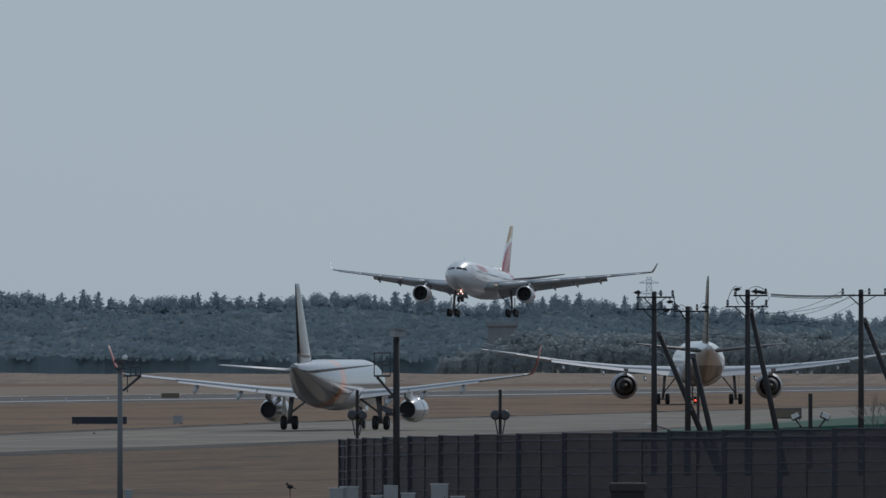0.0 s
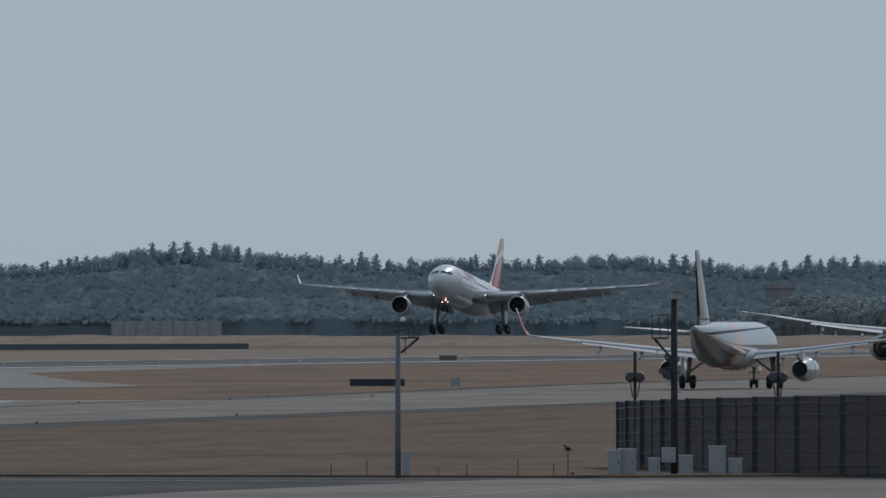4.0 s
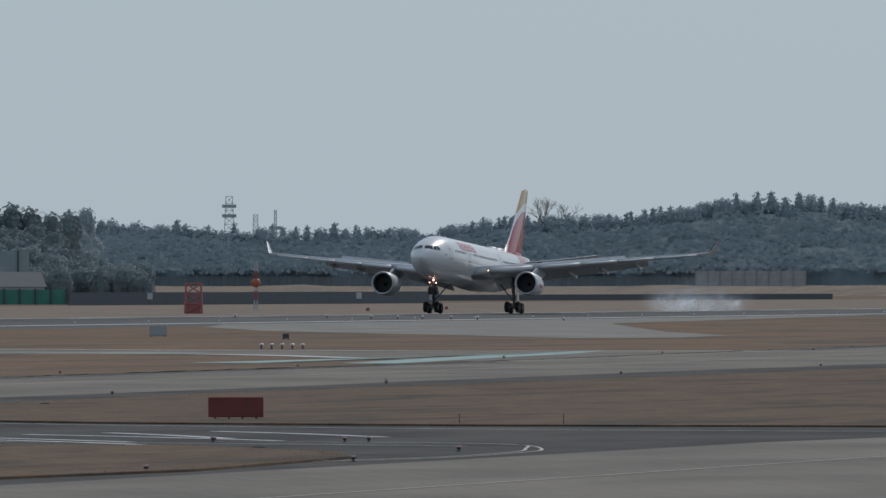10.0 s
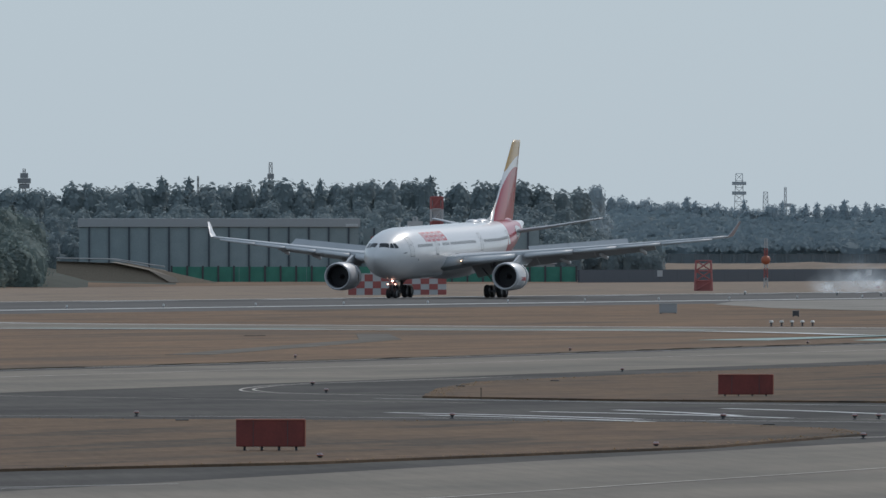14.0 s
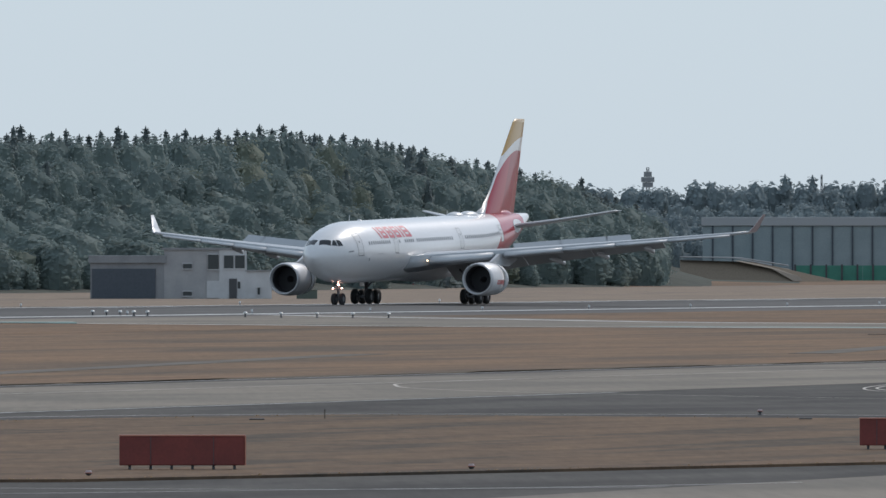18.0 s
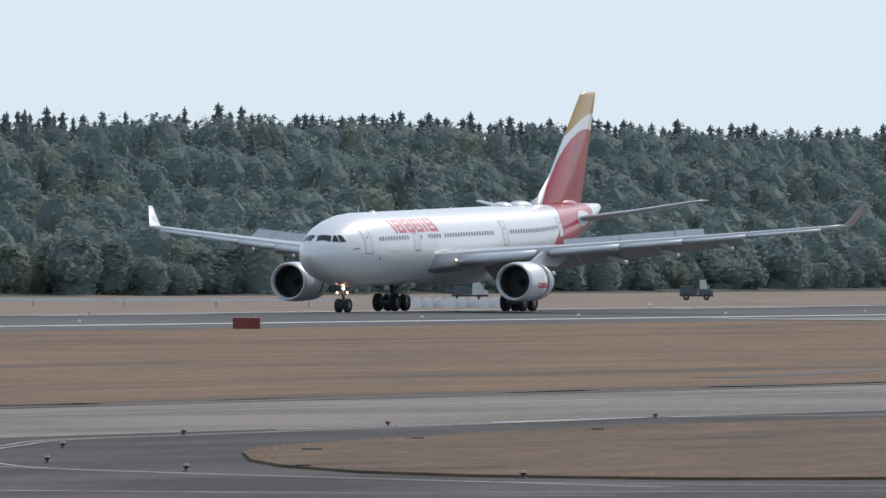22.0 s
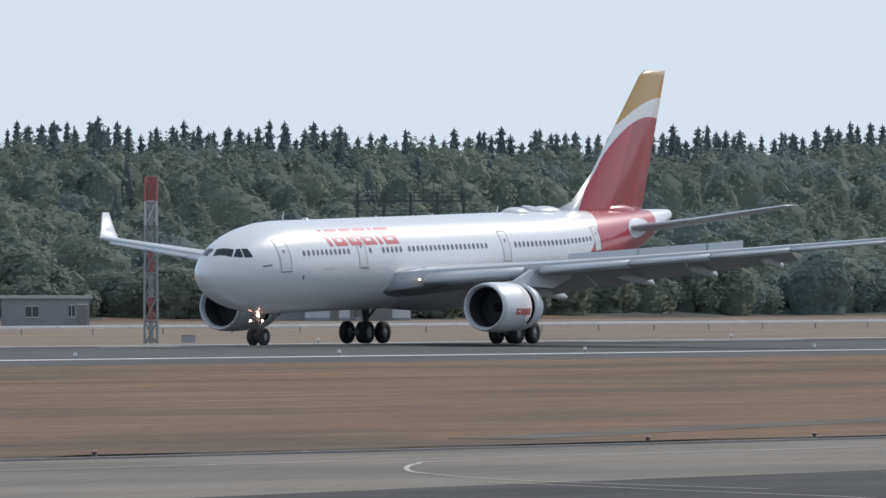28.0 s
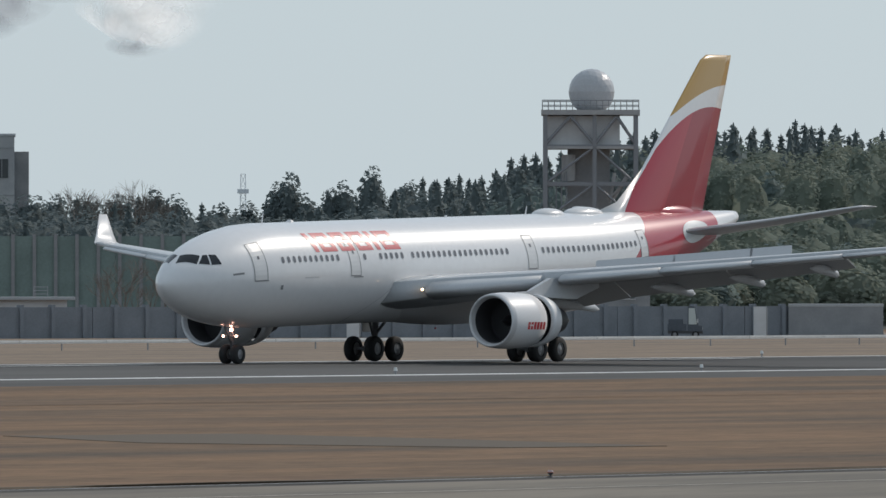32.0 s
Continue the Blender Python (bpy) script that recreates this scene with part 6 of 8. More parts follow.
for x, z, w, h in ((-3.4, 3.8, 1.0, .55), (-3.4, .6, 1.0, .5), (-.4, 4.3, 1.2, 1.7), (1.4, 4.3, 1.1, 1.5), (2.7, 4.3, 1.1, 1.5), (4.9, .9, .3, .8), (2.6, 1.6, .3, .8)):
    wdw = part("window", made(("b", (x, -.12, z), (w, .1, h))), pane_dark, fb)
    part("frame", made(("b", (x, -.10, z + h / 2 + .05), (w + .2, .16, .1)), ("b", (x, -.10, z - h / 2 - .05), (w + .2, .18, .1))), wall_white, wdw)
part("door", made(("b", (1.9, -.14, 1.2), (.9, .1, 2.3))), steel_dark, fb)
part("door", made(("b", (-.4, -.06, 1.1), (1.5, .1, 2.0))), wall_white, fb)
gb = empty("green_bin", spot(-19.84 + .02, 1462), "low dark green skip beside the building", "skip")
skip_green = material("skip_green", (.10, .125, .105), .7, vary=.15)
part("body", box(bmesh.new(), (4.6, 0, .5), (2.4, 1.6, 1.0), bevel=.04), skip_green, gb)
part("lid", made(("b", (4.6, 0, 1.02), (2.5, 1.7, .05))), skip_green, gb)
# wrapped bales and vehicles
wrap = material("white_wrap", (.74, .75, .77), .45, vary=.15, scale=1)
bale0 = None
for i in range(13):
    if bale0 is None:
        bale0 = empty("wrapped_bale", spot(-23.25, 1152), "white plastic-wrapped bale in a row on the grass", "bale", "wrapped bales")
        part("body", made(("r", (0, -.62, .55), (0, .62, .55), .56, .56, 18)), wrap, bale0, smooth=False)
        part("band", made(("r", (0, -.05, .55), (0, .05, .55), .575, .575, 18)), box_grey, bale0)
    else:
        copy_thing(bale0, spot(-23.25 + i * .0515, 1152 + (i % 3) * .7))


def truck(m, label, body, cab_paint, l=3.9, h=2.0):
    """A small truck that faces +x: dark load bed with stakes, cab with a sloping windscreen, bonnet and mirror."""
    top = empty("small_truck", m, label, "truck")
    part("chassis", made(("b", (0, 0, .52), (l, 1.4, .22)), ("b", (l * .49, 0, .5), (.12, 1.6, .22))), steel_dark, top)
    bm = bmesh.new()
    loft(bm, [[(l * .06, y, .6), (l * .49, y, .6), (l * .49, y, 1.05), (l * .38, y, 1.15), (l * .28, y, h), (l * .08, y, h)] for y in (-.8, .8)])
    cab = part("cab", bm, cab_paint, top)
    bm = bmesh.new()
    loft(bm, [[(l * .10, y, 1.2), (l * .34, y, 1.2), (l * .27, y, h - .14), (l * .10, y, h - .14)] for y in (-.815, .815)])
    part("side_glass", bm, pane_pale, cab, "cab glass with its pale reflection put into the colour")
    part("mirror", made(("b", (l * .36, -.95, 1.5), (.1, .2, .36)), ("b", (l * .36, -.85, 1.36), (.05, .2, .05))), wall_white, cab)
    part("headlight", made(("b", (l * .495, -.55, .85), (.06, .3, .2)), ("b", (l * .495, .55, .85), (.06, .3, .2))), wall_white, cab)
    bed = part("load_bed", made(("b", (-l * .23, 0, .70), (l * .54, 1.6, .1)), ("b", (-l * .23, -.78, .98), (l * .54, .05, .5)), ("b", (-l * .23, .78, .98), (l * .54, .05, .5)), ("b", (-l * .495, 0, .98), (.05, 1.6, .5))), body, top)
    part("load", box(bmesh.new(), (-l * .27, 0, 1.1), (l * .42, 1.4, h * .42), bevel=.08), body, bed)
    for x in (-l * .3, l * .3):
        for y in (-.7, .7):
            wheel("wheel", top, (x, y, .33), .33, .22, (rubber, rim_metal))
    return top


# the glass's pale reflection is put into its base colour
pane_pale = material("pale_cab_glass", (.50, .55, .54), .2, vary=.08)
ROAD_FAR = 1350
white_truck = truck(spot(-22.73, ROAD_FAR), "small white truck driving on the far grass behind wrapped bales", wall_dark, wall_white)
dark_truck = truck(spot(-21.82, ROAD_FAR), "small dark truck driving along the edge of the wood", wall_dark, wall_dark, 3.6, 2.35)
truck(spot(-32.09, 1085), "dark small high truck with pale cab glass by the grey fence", wall_dark, wall_dark, 3.0, 2.75)

# perimeter road rail, grey fence and buildings by the radar tower
rail = empty("guard_rail", Matrix.Identity(4), "white guard rail along the perimeter road", "guard rail", kind="structure")
me_r = bpy.data.meshes.new("rail_panel")
bm = made(("b", (0, 0, .64), (.06, 9.96, .25)), ("b", (0, 0, .64), (.11, 9.96, .08)))
bm.to_mesh(me_r)
bm.free()
me_r.materials.append(material("rail_white", (.72, .72, .71), .45, vary=.12, scale=.3, second=(.62, .62, .61)))
me_p = bpy.data.meshes.new("rail_post")
bm = made(("r", (-.1, 0, 0), (-.1, 0, .8), .06))
bm.to_mesh(me_p)
bm.free()
me_p.materials.append(steel)
rail_line = [(-507 - .06 * max(0, 900 - y), y) for y in range(705, 1086, 10)] + [(-507 + 9.95 * k, 1085 - k) for k in range(1, 5)]
for (x0, y0), (x1, y1) in zip(rail_line, rail_line[1:]):
    for me, nm in ((me_r, "rail_panel"), (me_p, "rail_post")):
        ob = linked(nm, me, rail)
        ob.matrix_basis = pose((x0 + x1) / 2, (y0 + y1) / 2, .02, 0, 0, math.degrees(math.atan2(y1 - y0, x1 - x0)) - 90)
strip("perimeter_road", [(-598, .03), (-586, .03)], 700, 1320, concrete, "concrete perimeter road behind the guard rail", "road", 8)
fence_sheet = material("fence_sheet", (.215, .235, .262), .8, vary=.1, scale=.5, second=(.185, .204, .228))
long_wall("net_fence", -36.6, 1250, -33.4, 1250, 9.3, net_green, "tall green netting between dark posts", 33, wall_grey, thick=.1, category="fence")
long_wall("grey_fence", -35.4, 1075, -31.25, 1120, 2.7, fence_sheet, "long plain grey sheet fence", 30, fence_sheet, thick=.2, category="fence")
for i, b in enumerate((-31.75, -33.6)):
    f = empty("fence_gate", spot(b, 1096 if i == 0 else 1085), "pale panel in the grey fence", "gate")
    part("panel", made(("b", (0, 0, 1.35), (1.1, .16, 2.7))), wall_white, f)
    part("hinge", made(("r", (.6, 0, .2), (.6, 0, 2.6), .06)), steel, f)


door_drab = material("drab_door_paint", (.20, .19, .18), .7, vary=.1)


def hut(bs, d, h, wall, label, windows=(), doors=(), roof=roof_grey, deep=5.0, eave=.25, name="hut"):
    w = wide(bs, d)
    top = empty(name, spot(sum(bs) / 2, d), label, "building")
    part("wall", box(bmesh.new(), (0, deep / 2, h / 2), (w, deep, h)), wall, top)
    part("roof", box(bmesh.new(), (0, deep / 2, h + .12), (w + eave * 2, deep + eave * 2, .28), bevel=.04), roof, top)
    part("plinth", made(("b", (0, deep / 2, .15), (w + .1, deep + .1, .3))), wall_grey, top)
    for x, z, ww, hh in windows:
        q = part("window", made(("b", (x * w, -.03, z), (ww, .08, hh))), pane_dark, top)
        part("sill", made(("b", (x * w, -.06, z - hh / 2 - .05), (ww + .2, .2, .08))), wall_white, q)
        part("frame", made(("b", (x * w, -.05, z), (.05, .09, hh)), ("b", (x * w, -.05, z + hh / 2 + .03), (ww + .12, .12, .06))), wall_white, q)
    for x, ww, hh in doors:
        q = part("door", made(("b", (x * w, -.04, hh / 2 + .05), (ww, .1, hh))), door_drab, top)
        part("door_frame", made(("b", (x * w, -.05, hh + .1), (ww + .2, .14, .1))), wall_white, q)
    return top


hut((-30.14, -29.68), 1272, 4.25, wall_grey, "grey half of a windowless store", deep=8, eave=.1)
hut((-29.68, -29.20), 1270, 4.3, wall_white, "white-fronted store with a wide open doorway", doors=((-.22, .9, 2.1), (-.05, .5, 1.4), (.18, 3.1, 2.9)), deep=8, eave=.1)
hut((-31.06, -30.66), 1120, 2.6, wall_grey, "small grey hut with a window and a door", windows=((-.15, 1.45, 1.1, .9), (.3, 1.5, .5, 1.0)), doors=((.42, .7, 2.0),))
hut((-31.62, -31.19), 1115, 2.65, wall_grey, "plain grey container shed", deep=3, eave=.03)
hut((-34.15, -32.25), 1150, 5.6, wall_grey, "long pale building with a row of windows", windows=[(-.45 + .1 * i, 4.0, 1.0, 1.4) for i in range(10)], deep=10, eave=.5, name="long_building")
hut((-35.6, -34.9), 1090, 3.3, wall_white, "white flat-roofed gatehouse with dark doors", windows=((.15, 1.3, .5, 1.6), (.42, 1.3, .4, 1.6)), doors=((-.1, .5, 2.0), (0.02, .4, 2.0)), deep=6, eave=.7)
rr = empty("roof_rail", spot(-35.02, 1092, 3.5), "thin rail on the gatehouse roof", "rail")
for i in range(3):
    part("rail_bar", made(("r", (-.6, 1, .3 + .3 * i), (.6, 1, .3 + .3 * i), .03)), steel, rr)
part("rail_post", made(("r", (-.6, 1, 0), (-.6, 1, 1), .03), ("r", (.6, 1, 0), (.6, 1, 1), .03)), steel, rr)
# office block at the end of the view
ob_ = empty("office_block", spot(-35.25, 1600), "pale concrete office block with dark window bands", "building")
part("wall", box(bmesh.new(), (-3.2, 10, 11.6), (12.6, 20, 23.2)), wall_pale, ob_)
part("stair_tower", box(bmesh.new(), (4.0, 12, 10.6), (1.9, 12, 21.2)), wall_grey, ob_)
part("coping", made(("b", (-3.2, 10, 23.3), (12.9, 20.3, .25))), wall_white, ob_)
for zz in (12.4, 19.0):
    q = part("window", made(("b", (-2.2, -.06, zz), (9.0, .1, 2.4))), pane_dark, ob_)
    for i in range(6):
        part("mullion", made(("b", (-6.5 + 1.6 * i, -.12, zz), (.1, .1, 2.4))), wall_grey, q)
for zz in (9.0, 15.6, 21.6):
    part("panel_joint", made(("b", (-3.2, -.03, zz), (12.6, .06, .08))), wall_grey, ob_)
gh = empty("glass_hall", spot(-34.6, 1500), "dark green glazed hall with posts", "building")
part("wall", box(bmesh.new(), (0, 8, 5.0), (24, 16, 10.0)), teal_panel, gh)
for i in range(7):
    part("pane", made(("b", (-10.3 + 3.43 * i, -.05, 5.2), (2.9, .08, 8.4))), material("pane_green", (.10, .17, .14), .25, vary=.1) if i == 0 else bpy.data.materials["pane_green"], gh)
    part("post", made(("b", (-12 + 3.43 * i, -.2, 5.0), (.35, .4, 10.0))), wall_dark, gh)
part("eave", made(("b", (0, 7.6, 10.1), (24.6, 17, .4))), wall_dark, gh)

# radar tower with its dome
tower_steel = material("painted_tower_steel", (.25, .26, .28), .6, metal=.2, vary=.12, scale=2)
rt = empty("radar_tower", spot(-32.52, 1250), "steel radar tower with a white dome on top", "radar tower")
W = 9.0
for sx in (-1, 1):
    for sy in (0, 1):
        part("corner_post", made(("b", (sx * W / 2, sy * W, 10.9), (.45, .45, 21.8))), tower_steel, rt)
part("middle_post", made(("b", (.4, 0, 10.9), (.4, .4, 21.8)), ("b", (.4, W, 10.9), (.4, .4, 21.8))), tower_steel, rt)
for z in (3.6, 7.2, 10.9, 14.5, 18.2):
    part("girder", made(("b", (0, 0, z), (W, .3, .4)), ("b", (0, W, z), (W, .3, .4)), ("b", (-W / 2, W / 2, z), (.3, W, .4)), ("b", (W / 2, W / 2, z), (.3, W, .4))), tower_steel, rt)
for z0, z1 in ((3.6, 7.2), (7.2, 10.9)):
    for y in (0, W):
        part("brace", made(("r", (-W / 2, y, z0), (.4, y, z1), .14), ("r", (W / 2, y, z0), (.4, y, z1), .14)), tower_steel, rt)
part("brace", made(("r", (-W / 2, 0, 18.4), (-2.0, 0, 21.2), .17), ("r", (-2.0, 0, 21.2), (.4, 0, 18.4), .17), ("r", (.4, 0, 18.4), (2.6, 0, 21.2), .17), ("r", (2.6, 0, 21.2), (W / 2, 0, 18.4), .17)), tower_steel, rt)
part("upper_room", box(bmesh.new(), (-.7, W / 2, 19.8), (7.2, 7.6, 2.9)), wall_white, rt)
part("shaft", box(bmesh.new(), (-.2, W / 2, 9.1), (4.2, 4.2, 18.2)), wall_grey, rt)
for z0, z1 in ((10.9, 14.5), (14.5, 18.2)):
    for sx in (-1, 1):
        part("brace", made(("r", (sx * W / 2, 0, z0), (.4, 0, z1), .13)), tower_steel, rt)
for k in range(3):
    part("cable_tray", made(("b", (-3.4 + .5 * k, 0.6, 8.0), (.12, .2, 15.5))), tower_steel, rt)
part("tank", made(("r", (-2.2, 1.6, 14.8), (-2.2, 1.6, 17.4), .7, .7, 14)), wall_pale, rt)
part("duct", made(("r", (2.2, 1.4, 13.0), (3.6, 1.0, 15.2), .22), ("r", (1.9, 1.2, 12.6), (2.4, 1.0, 15.6), .18)), wall_pale, rt)
for i, z in enumerate((2.0, 5.4, 8.8, 12.2)):
    part("stair", made(("b", (2.6, 1.2, z + 1.6), (2.6, .9, .18), 0, 40 if i % 2 == 0 else -40, 0)), wall_pale, rt)
part("deck", made(("b", (0, W / 2, 21.6), (W + .8, W + .8, .5)), ("b", (0, W / 2, 18.1), (W + .4, W + .4, .25))), wall_pale, rt)
for sy in (-.3, W + .3):
    for i in range(17):
        part("rail_post", made(("r", (-W / 2 - .3 + (W + .6) * i / 16, sy, 21.8), (-W / 2 - .3 + (W + .6) * i / 16, sy, 22.8), .03, .03, 5)), tower_steel, rt)
    part("handrail", made(("r", (-W / 2 - .3, sy, 22.8), (W / 2 + .3, sy, 22.8), .05), ("r", (-W / 2 - .3, sy, 22.3), (W / 2 + .3, sy, 22.3), .04)), tower_steel, rt)
bm = bmesh.new()
bmesh.ops.create_icosphere(bm, subdivisions=3, radius=2.30, matrix=Matrix.Translation((.1, W / 2, 23.7)))
part("dome", bm, material("radome", (.46, .47, .49), .4, vary=.1, scale=.6, coat=.3), rt, "pale faceted radar dome")

# steel gantry with walkways
gt = empty("steel_gantry", spot(-29.2, 1330), "dark steel gantry with walkways in front of the woods", "gantry")
for x in (-5.6, -2.8, 0, 2.8, 5.6):
    for y in (0, 4):
        part("column", made(("b", (x, y, 6.6), (.3, .3, 13.2))), steel_dark, gt)
for z in (2.6, 5.2, 7.8, 10.4, 12.4):
    part("walkway", made(("b", (0, 2, z), (11.8, 4.4, .14)), ("b", (0, -.2, z + .9), (11.8, .06, .06)), ("b", (0, -.2, z + .45), (11.8, .06, .06))), steel_dark, gt)
for i, x in enumerate((-5.6, -2.8, 0, 2.8)):
    part("brace", made(("r", (x, 0, 2.6 * (i % 3) + 2.6), (x + 2.8, 0, 2.6 * (i % 3) + 5.2), .09), ("r", (x + 2.8, 0, 2.6), (x, 0, 7.8), .09)), steel_dark, gt)
for i in range(12):
    part("upright", made(("r", (-5.6 + i, 0, 12.4), (-5.6 + i, 0, 14.4), .05, .05, 5)), steel_dark, gt)


# ---- near the camera: poles, fence, wires ----
def basket(top, x0, x1, z, y=0.0, h=.62):
    """A small railed platform between x0 and x1."""
    floor_part = part("platform", box(bmesh.new(), ((x0 + x1) / 2, y, z), (abs(x1 - x0), .42, .04)), steel_dark, top)
    for side in (-.2, .2):
        for zz in (z + .03, z + h * .5, z + h):
            part("rail", made(("r", (x0, y + side, zz), (x1, y + side, zz), .022, .022, 6)), steel_dark, floor_part)
        for i in range(3):
            x = x0 + (x1 - x0) * i / 2
            part("rail_post", made(("r", (x, y + side, z), (x, y + side, z + h), .022, .022, 6)), steel_dark, floor_part)
    for x in (x0, x1):
        part("end_rail", made(("r", (x, y - .2, z + h), (x, y + .2, z + h), .022, .022, 6)), steel_dark, floor_part)


p1 = empty("lamp_pole", spot(-11.418, 448.5), "grey concrete pole with a railed bracket and lamp", "pole")
part("pole", made(("r", (0, 0, -.1), (0, 0, 5.45), .105, .085, 14)), pole_grey, p1, smooth=True)
part("cap", made(("b", (0, 0, 5.5), (.42, .36, .12)), ("r", (0, 0, 5.2), (0, 0, 5.28), .2, .2, 10)), steel_dark, p1)
part("lamp", made(("s", (.17, -.1, 5.62), .11, 10, 6)), lamp_white, p1)
basket(p1, .38, .74, 4.98)
part("strut", made(("r", (.1, 0, 4.45), (.74, 0, 4.98), .045), ("r", (.1, 0, 4.98), (.4, 0, 4.98), .035), ("r", (.26, 0, 4.4), (.26, 0, 4.95), .02)), steel_dark, p1)
part("meter_box", box(bmesh.new(), (.3, -.05, .52), (.26, .24, .84), bevel=.02), box_grey, p1)

p2 = empty("camera_pole", spot(-10.162, 455), "dark pole with a surveillance camera and platform", "pole")
part("pole", made(("r", (0, 0, -.1), (0, 0, 6.3), .13, .12, 14)), pole_dark, p2, smooth=True)
cm = part("camera", box(bmesh.new(), (.04, -.1, 6.5), (.40, .7, .26), 18, 0, 0, .03), box_grey, p2)
part("hood", made(("b", (.04, -.15, 6.66), (.46, .8, .04), 18)), steel, cm)
part("mount", made(("r", (0, 0, 6.2), (0, 0, 6.42), .1)), steel_dark, p2)
basket(p2, -.80, -.22, 4.95, 0, .85)
part("strut", made(("r", (-.1, 0, 4.25), (-.7, 0, 4.93), .05), ("r", (-.3, 0, 4.2), (0, 0, 4.25), .05)), steel_dark, p2)
part("lower_camera", made(("b", (-.35, -.2, 3.75), (.42, .5, .2), 0, 20, 0), ("b", (-.25, -.1, 3.6), (.3, .3, .14))), steel_dark, p2)
part("box_on_pole", box(bmesh.new(), (-.2, -.2, .75), (.52, .2, .55), bevel=.02), box_grey, p2)
for i in range(9):
    part("step_bolt", made(("r", (-.26 if i % 2 else .26, 0, 2.4 + .3 * i), (0, 0, 2.4 + .3 * i), .014, .014, 5)), steel, p2)

for x, w, h, dy in ((-2.15, .50, .90, 0), (-1.70, .66, .95, .2), (-.72, .42, .62, .3), (.42, .50, .72, 0), (1.55, .62, 1.05, .1), (2.2, .5, .6, .3)):
    c = empty("utility_cabinet", spot(-10.162, 454) @ pose(x, dy - .6, 0), "grey steel utility cabinet at the foot of the fence", "cabinet", "cabinets by the fence")
    part("body", box(bmesh.new(), (0, 0, h / 2 + .02), (w, .4, h), bevel=.015), box_grey, c)
    part("door", made(("b", (0, -.21, h / 2 + .02), (w * .88, .02, h * .86))), box_grey, c)
    part("handle", made(("b", (w * .3, -.23, h * .55), (.03, .02, .12))), steel_dark, c)
    part("top", made(("b", (0, 0, h + .03), (w + .05, .45, .03))), wall_white, c)

# mesh fence in a curve
mesh_mat = material("fence_mesh", (.060, .060, .075), .6, metal=.2, vary=.1)
_t = mesh_mat.node_tree
_tr, _mx = _t.nodes.new("ShaderNodeBsdfTransparent"), _t.nodes.new("ShaderNodeMixShader")
_mx.inputs[0].default_value = .32
_t.links.new(_t.nodes["Principled BSDF"].outputs[0], _mx.inputs[1])
_t.links.new(_tr.outputs[0], _mx.inputs[2])
_t.links.new(_mx.outputs[0], _t.nodes["Material Output"].inputs[0])
FENCE = [(-10.415, 476), (-10.374, 473), (-10.307, 470), (-10.215, 467.1), (-10.10, 464.3), (-9.96, 461.5), (-9.796, 458.8), (-9.606, 456.2), (-9.398, 453.7), (-9.166, 451.3), (-8.92, 449), (-8.67, 447), (-8.42, 445), (-8.17, 443.2), (-7.9, 441.5), (-7.63, 440), (-7.36, 438.6)]
fence = empty("mesh_fence", Matrix.Identity(4), "tall dark mesh security fence with posts, curving away", "fence")
FH = 2.62
fence_rail = material("fence_rail", (.11, .11, .13), .6, metal=.2, vary=.1)
fence_steel = material("fence_steel", (.052, .052, .064), .6, metal=.2, vary=.12, scale=2)
for i, (b, d) in enumerate(FENCE):
    # the ground rises a little along the fence
    lift = -.08 + .046 * i
    m = spot(b, d, lift)
    ob = part("post", made(("b", (0, 0, FH / 2 - .3), (.19, .15, FH + .66))), fence_steel, fence)
    ob.matrix_basis = m
    if i == 0:
        continue
    b0, d0 = FENCE[i - 1]
    p, q = spot(b0, d0).translation, m.translation
    a = math.degrees(math.atan2(q.y - p.y, q.x - p.x))
    L = math.hypot(q.x - p.x, q.y - p.y)
    c = (p + q) / 2
    here = pose(c.x, c.y, lift - .023, 0, 0, a)
    ob = part("mesh_panel", made(("b", (0, 0, FH * .5 - .2), (L - .14, .012, FH + .34))), mesh_mat, fence)
    ob.matrix_basis = here
    for z, r in ((.10, .022), (.62, .018), (1.12, .018), (1.42, .018), (1.95, .024), (2.36, .026), (2.60, .022)):
        ob = part("rail", made(("r", (-L / 2, -.05, z), (L / 2, -.05, z), r, r, 6)), fence_rail, fence)
        ob.matrix_basis = here
    ob = part("upright", made(("r", (0, -.02, -.3), (0, -.02, FH), .03, .03, 5)), fence_steel, fence)
    ob.matrix_basis = here
    for j in range(5):
        x = -L / 2 + L * (j + .5) / 5
        ob = part("barb_arm", made(("r", (x, .1, 1.75), (x + .16, .12, 2.08), .02, .02, 5)), fence_steel, fence)
        ob.matrix_basis = here
    for z in (1.86, 2.04):
        ob = part("barb_wire", made(("r", (-L / 2 + .05 + (z - 1.75) * .48, .11, z), (L / 2 + (z - 1.75) * .48, .11, z), .007, .007, 4)), fence_steel, fence)
        ob.matrix_basis = here

# speaker posts behind the fence
sp0 = empty("speaker_post", spot(-10.34, 690), "slim post with two round horn speakers", "speaker post", "speaker posts")
part("post", made(("r", (0, 0, 0), (0, 0, 4.0), .09, .09, 10)), pole_dark, sp0)
for s in (-1, 1):
    hn = part("horn", made(("s", (s * .26, -.1, 2.62), .29, 14, 10)), steel_dark, sp0, smooth=True)
    part("mouth", made(("r", (s * .28, -.36, 2.62), (s * .28, -.40, 2.62), .2, .2, 12)), steel_dark, hn)
    part("stay", made(("r", (s * .28, 0, 2.4), (s * .12, 0, 1.5), .035)), steel_dark, sp0)
copy_thing(sp0, spot(-9.69, 690))
fl = empty("floodlight_stand", spot(-8.28, 640), "pair of floodlights on a short stand", "floodlight")
part("post", made(("r", (0, 0, 0), (0, 0, 3.9), .11, .11, 10)), pole_dark, fl)
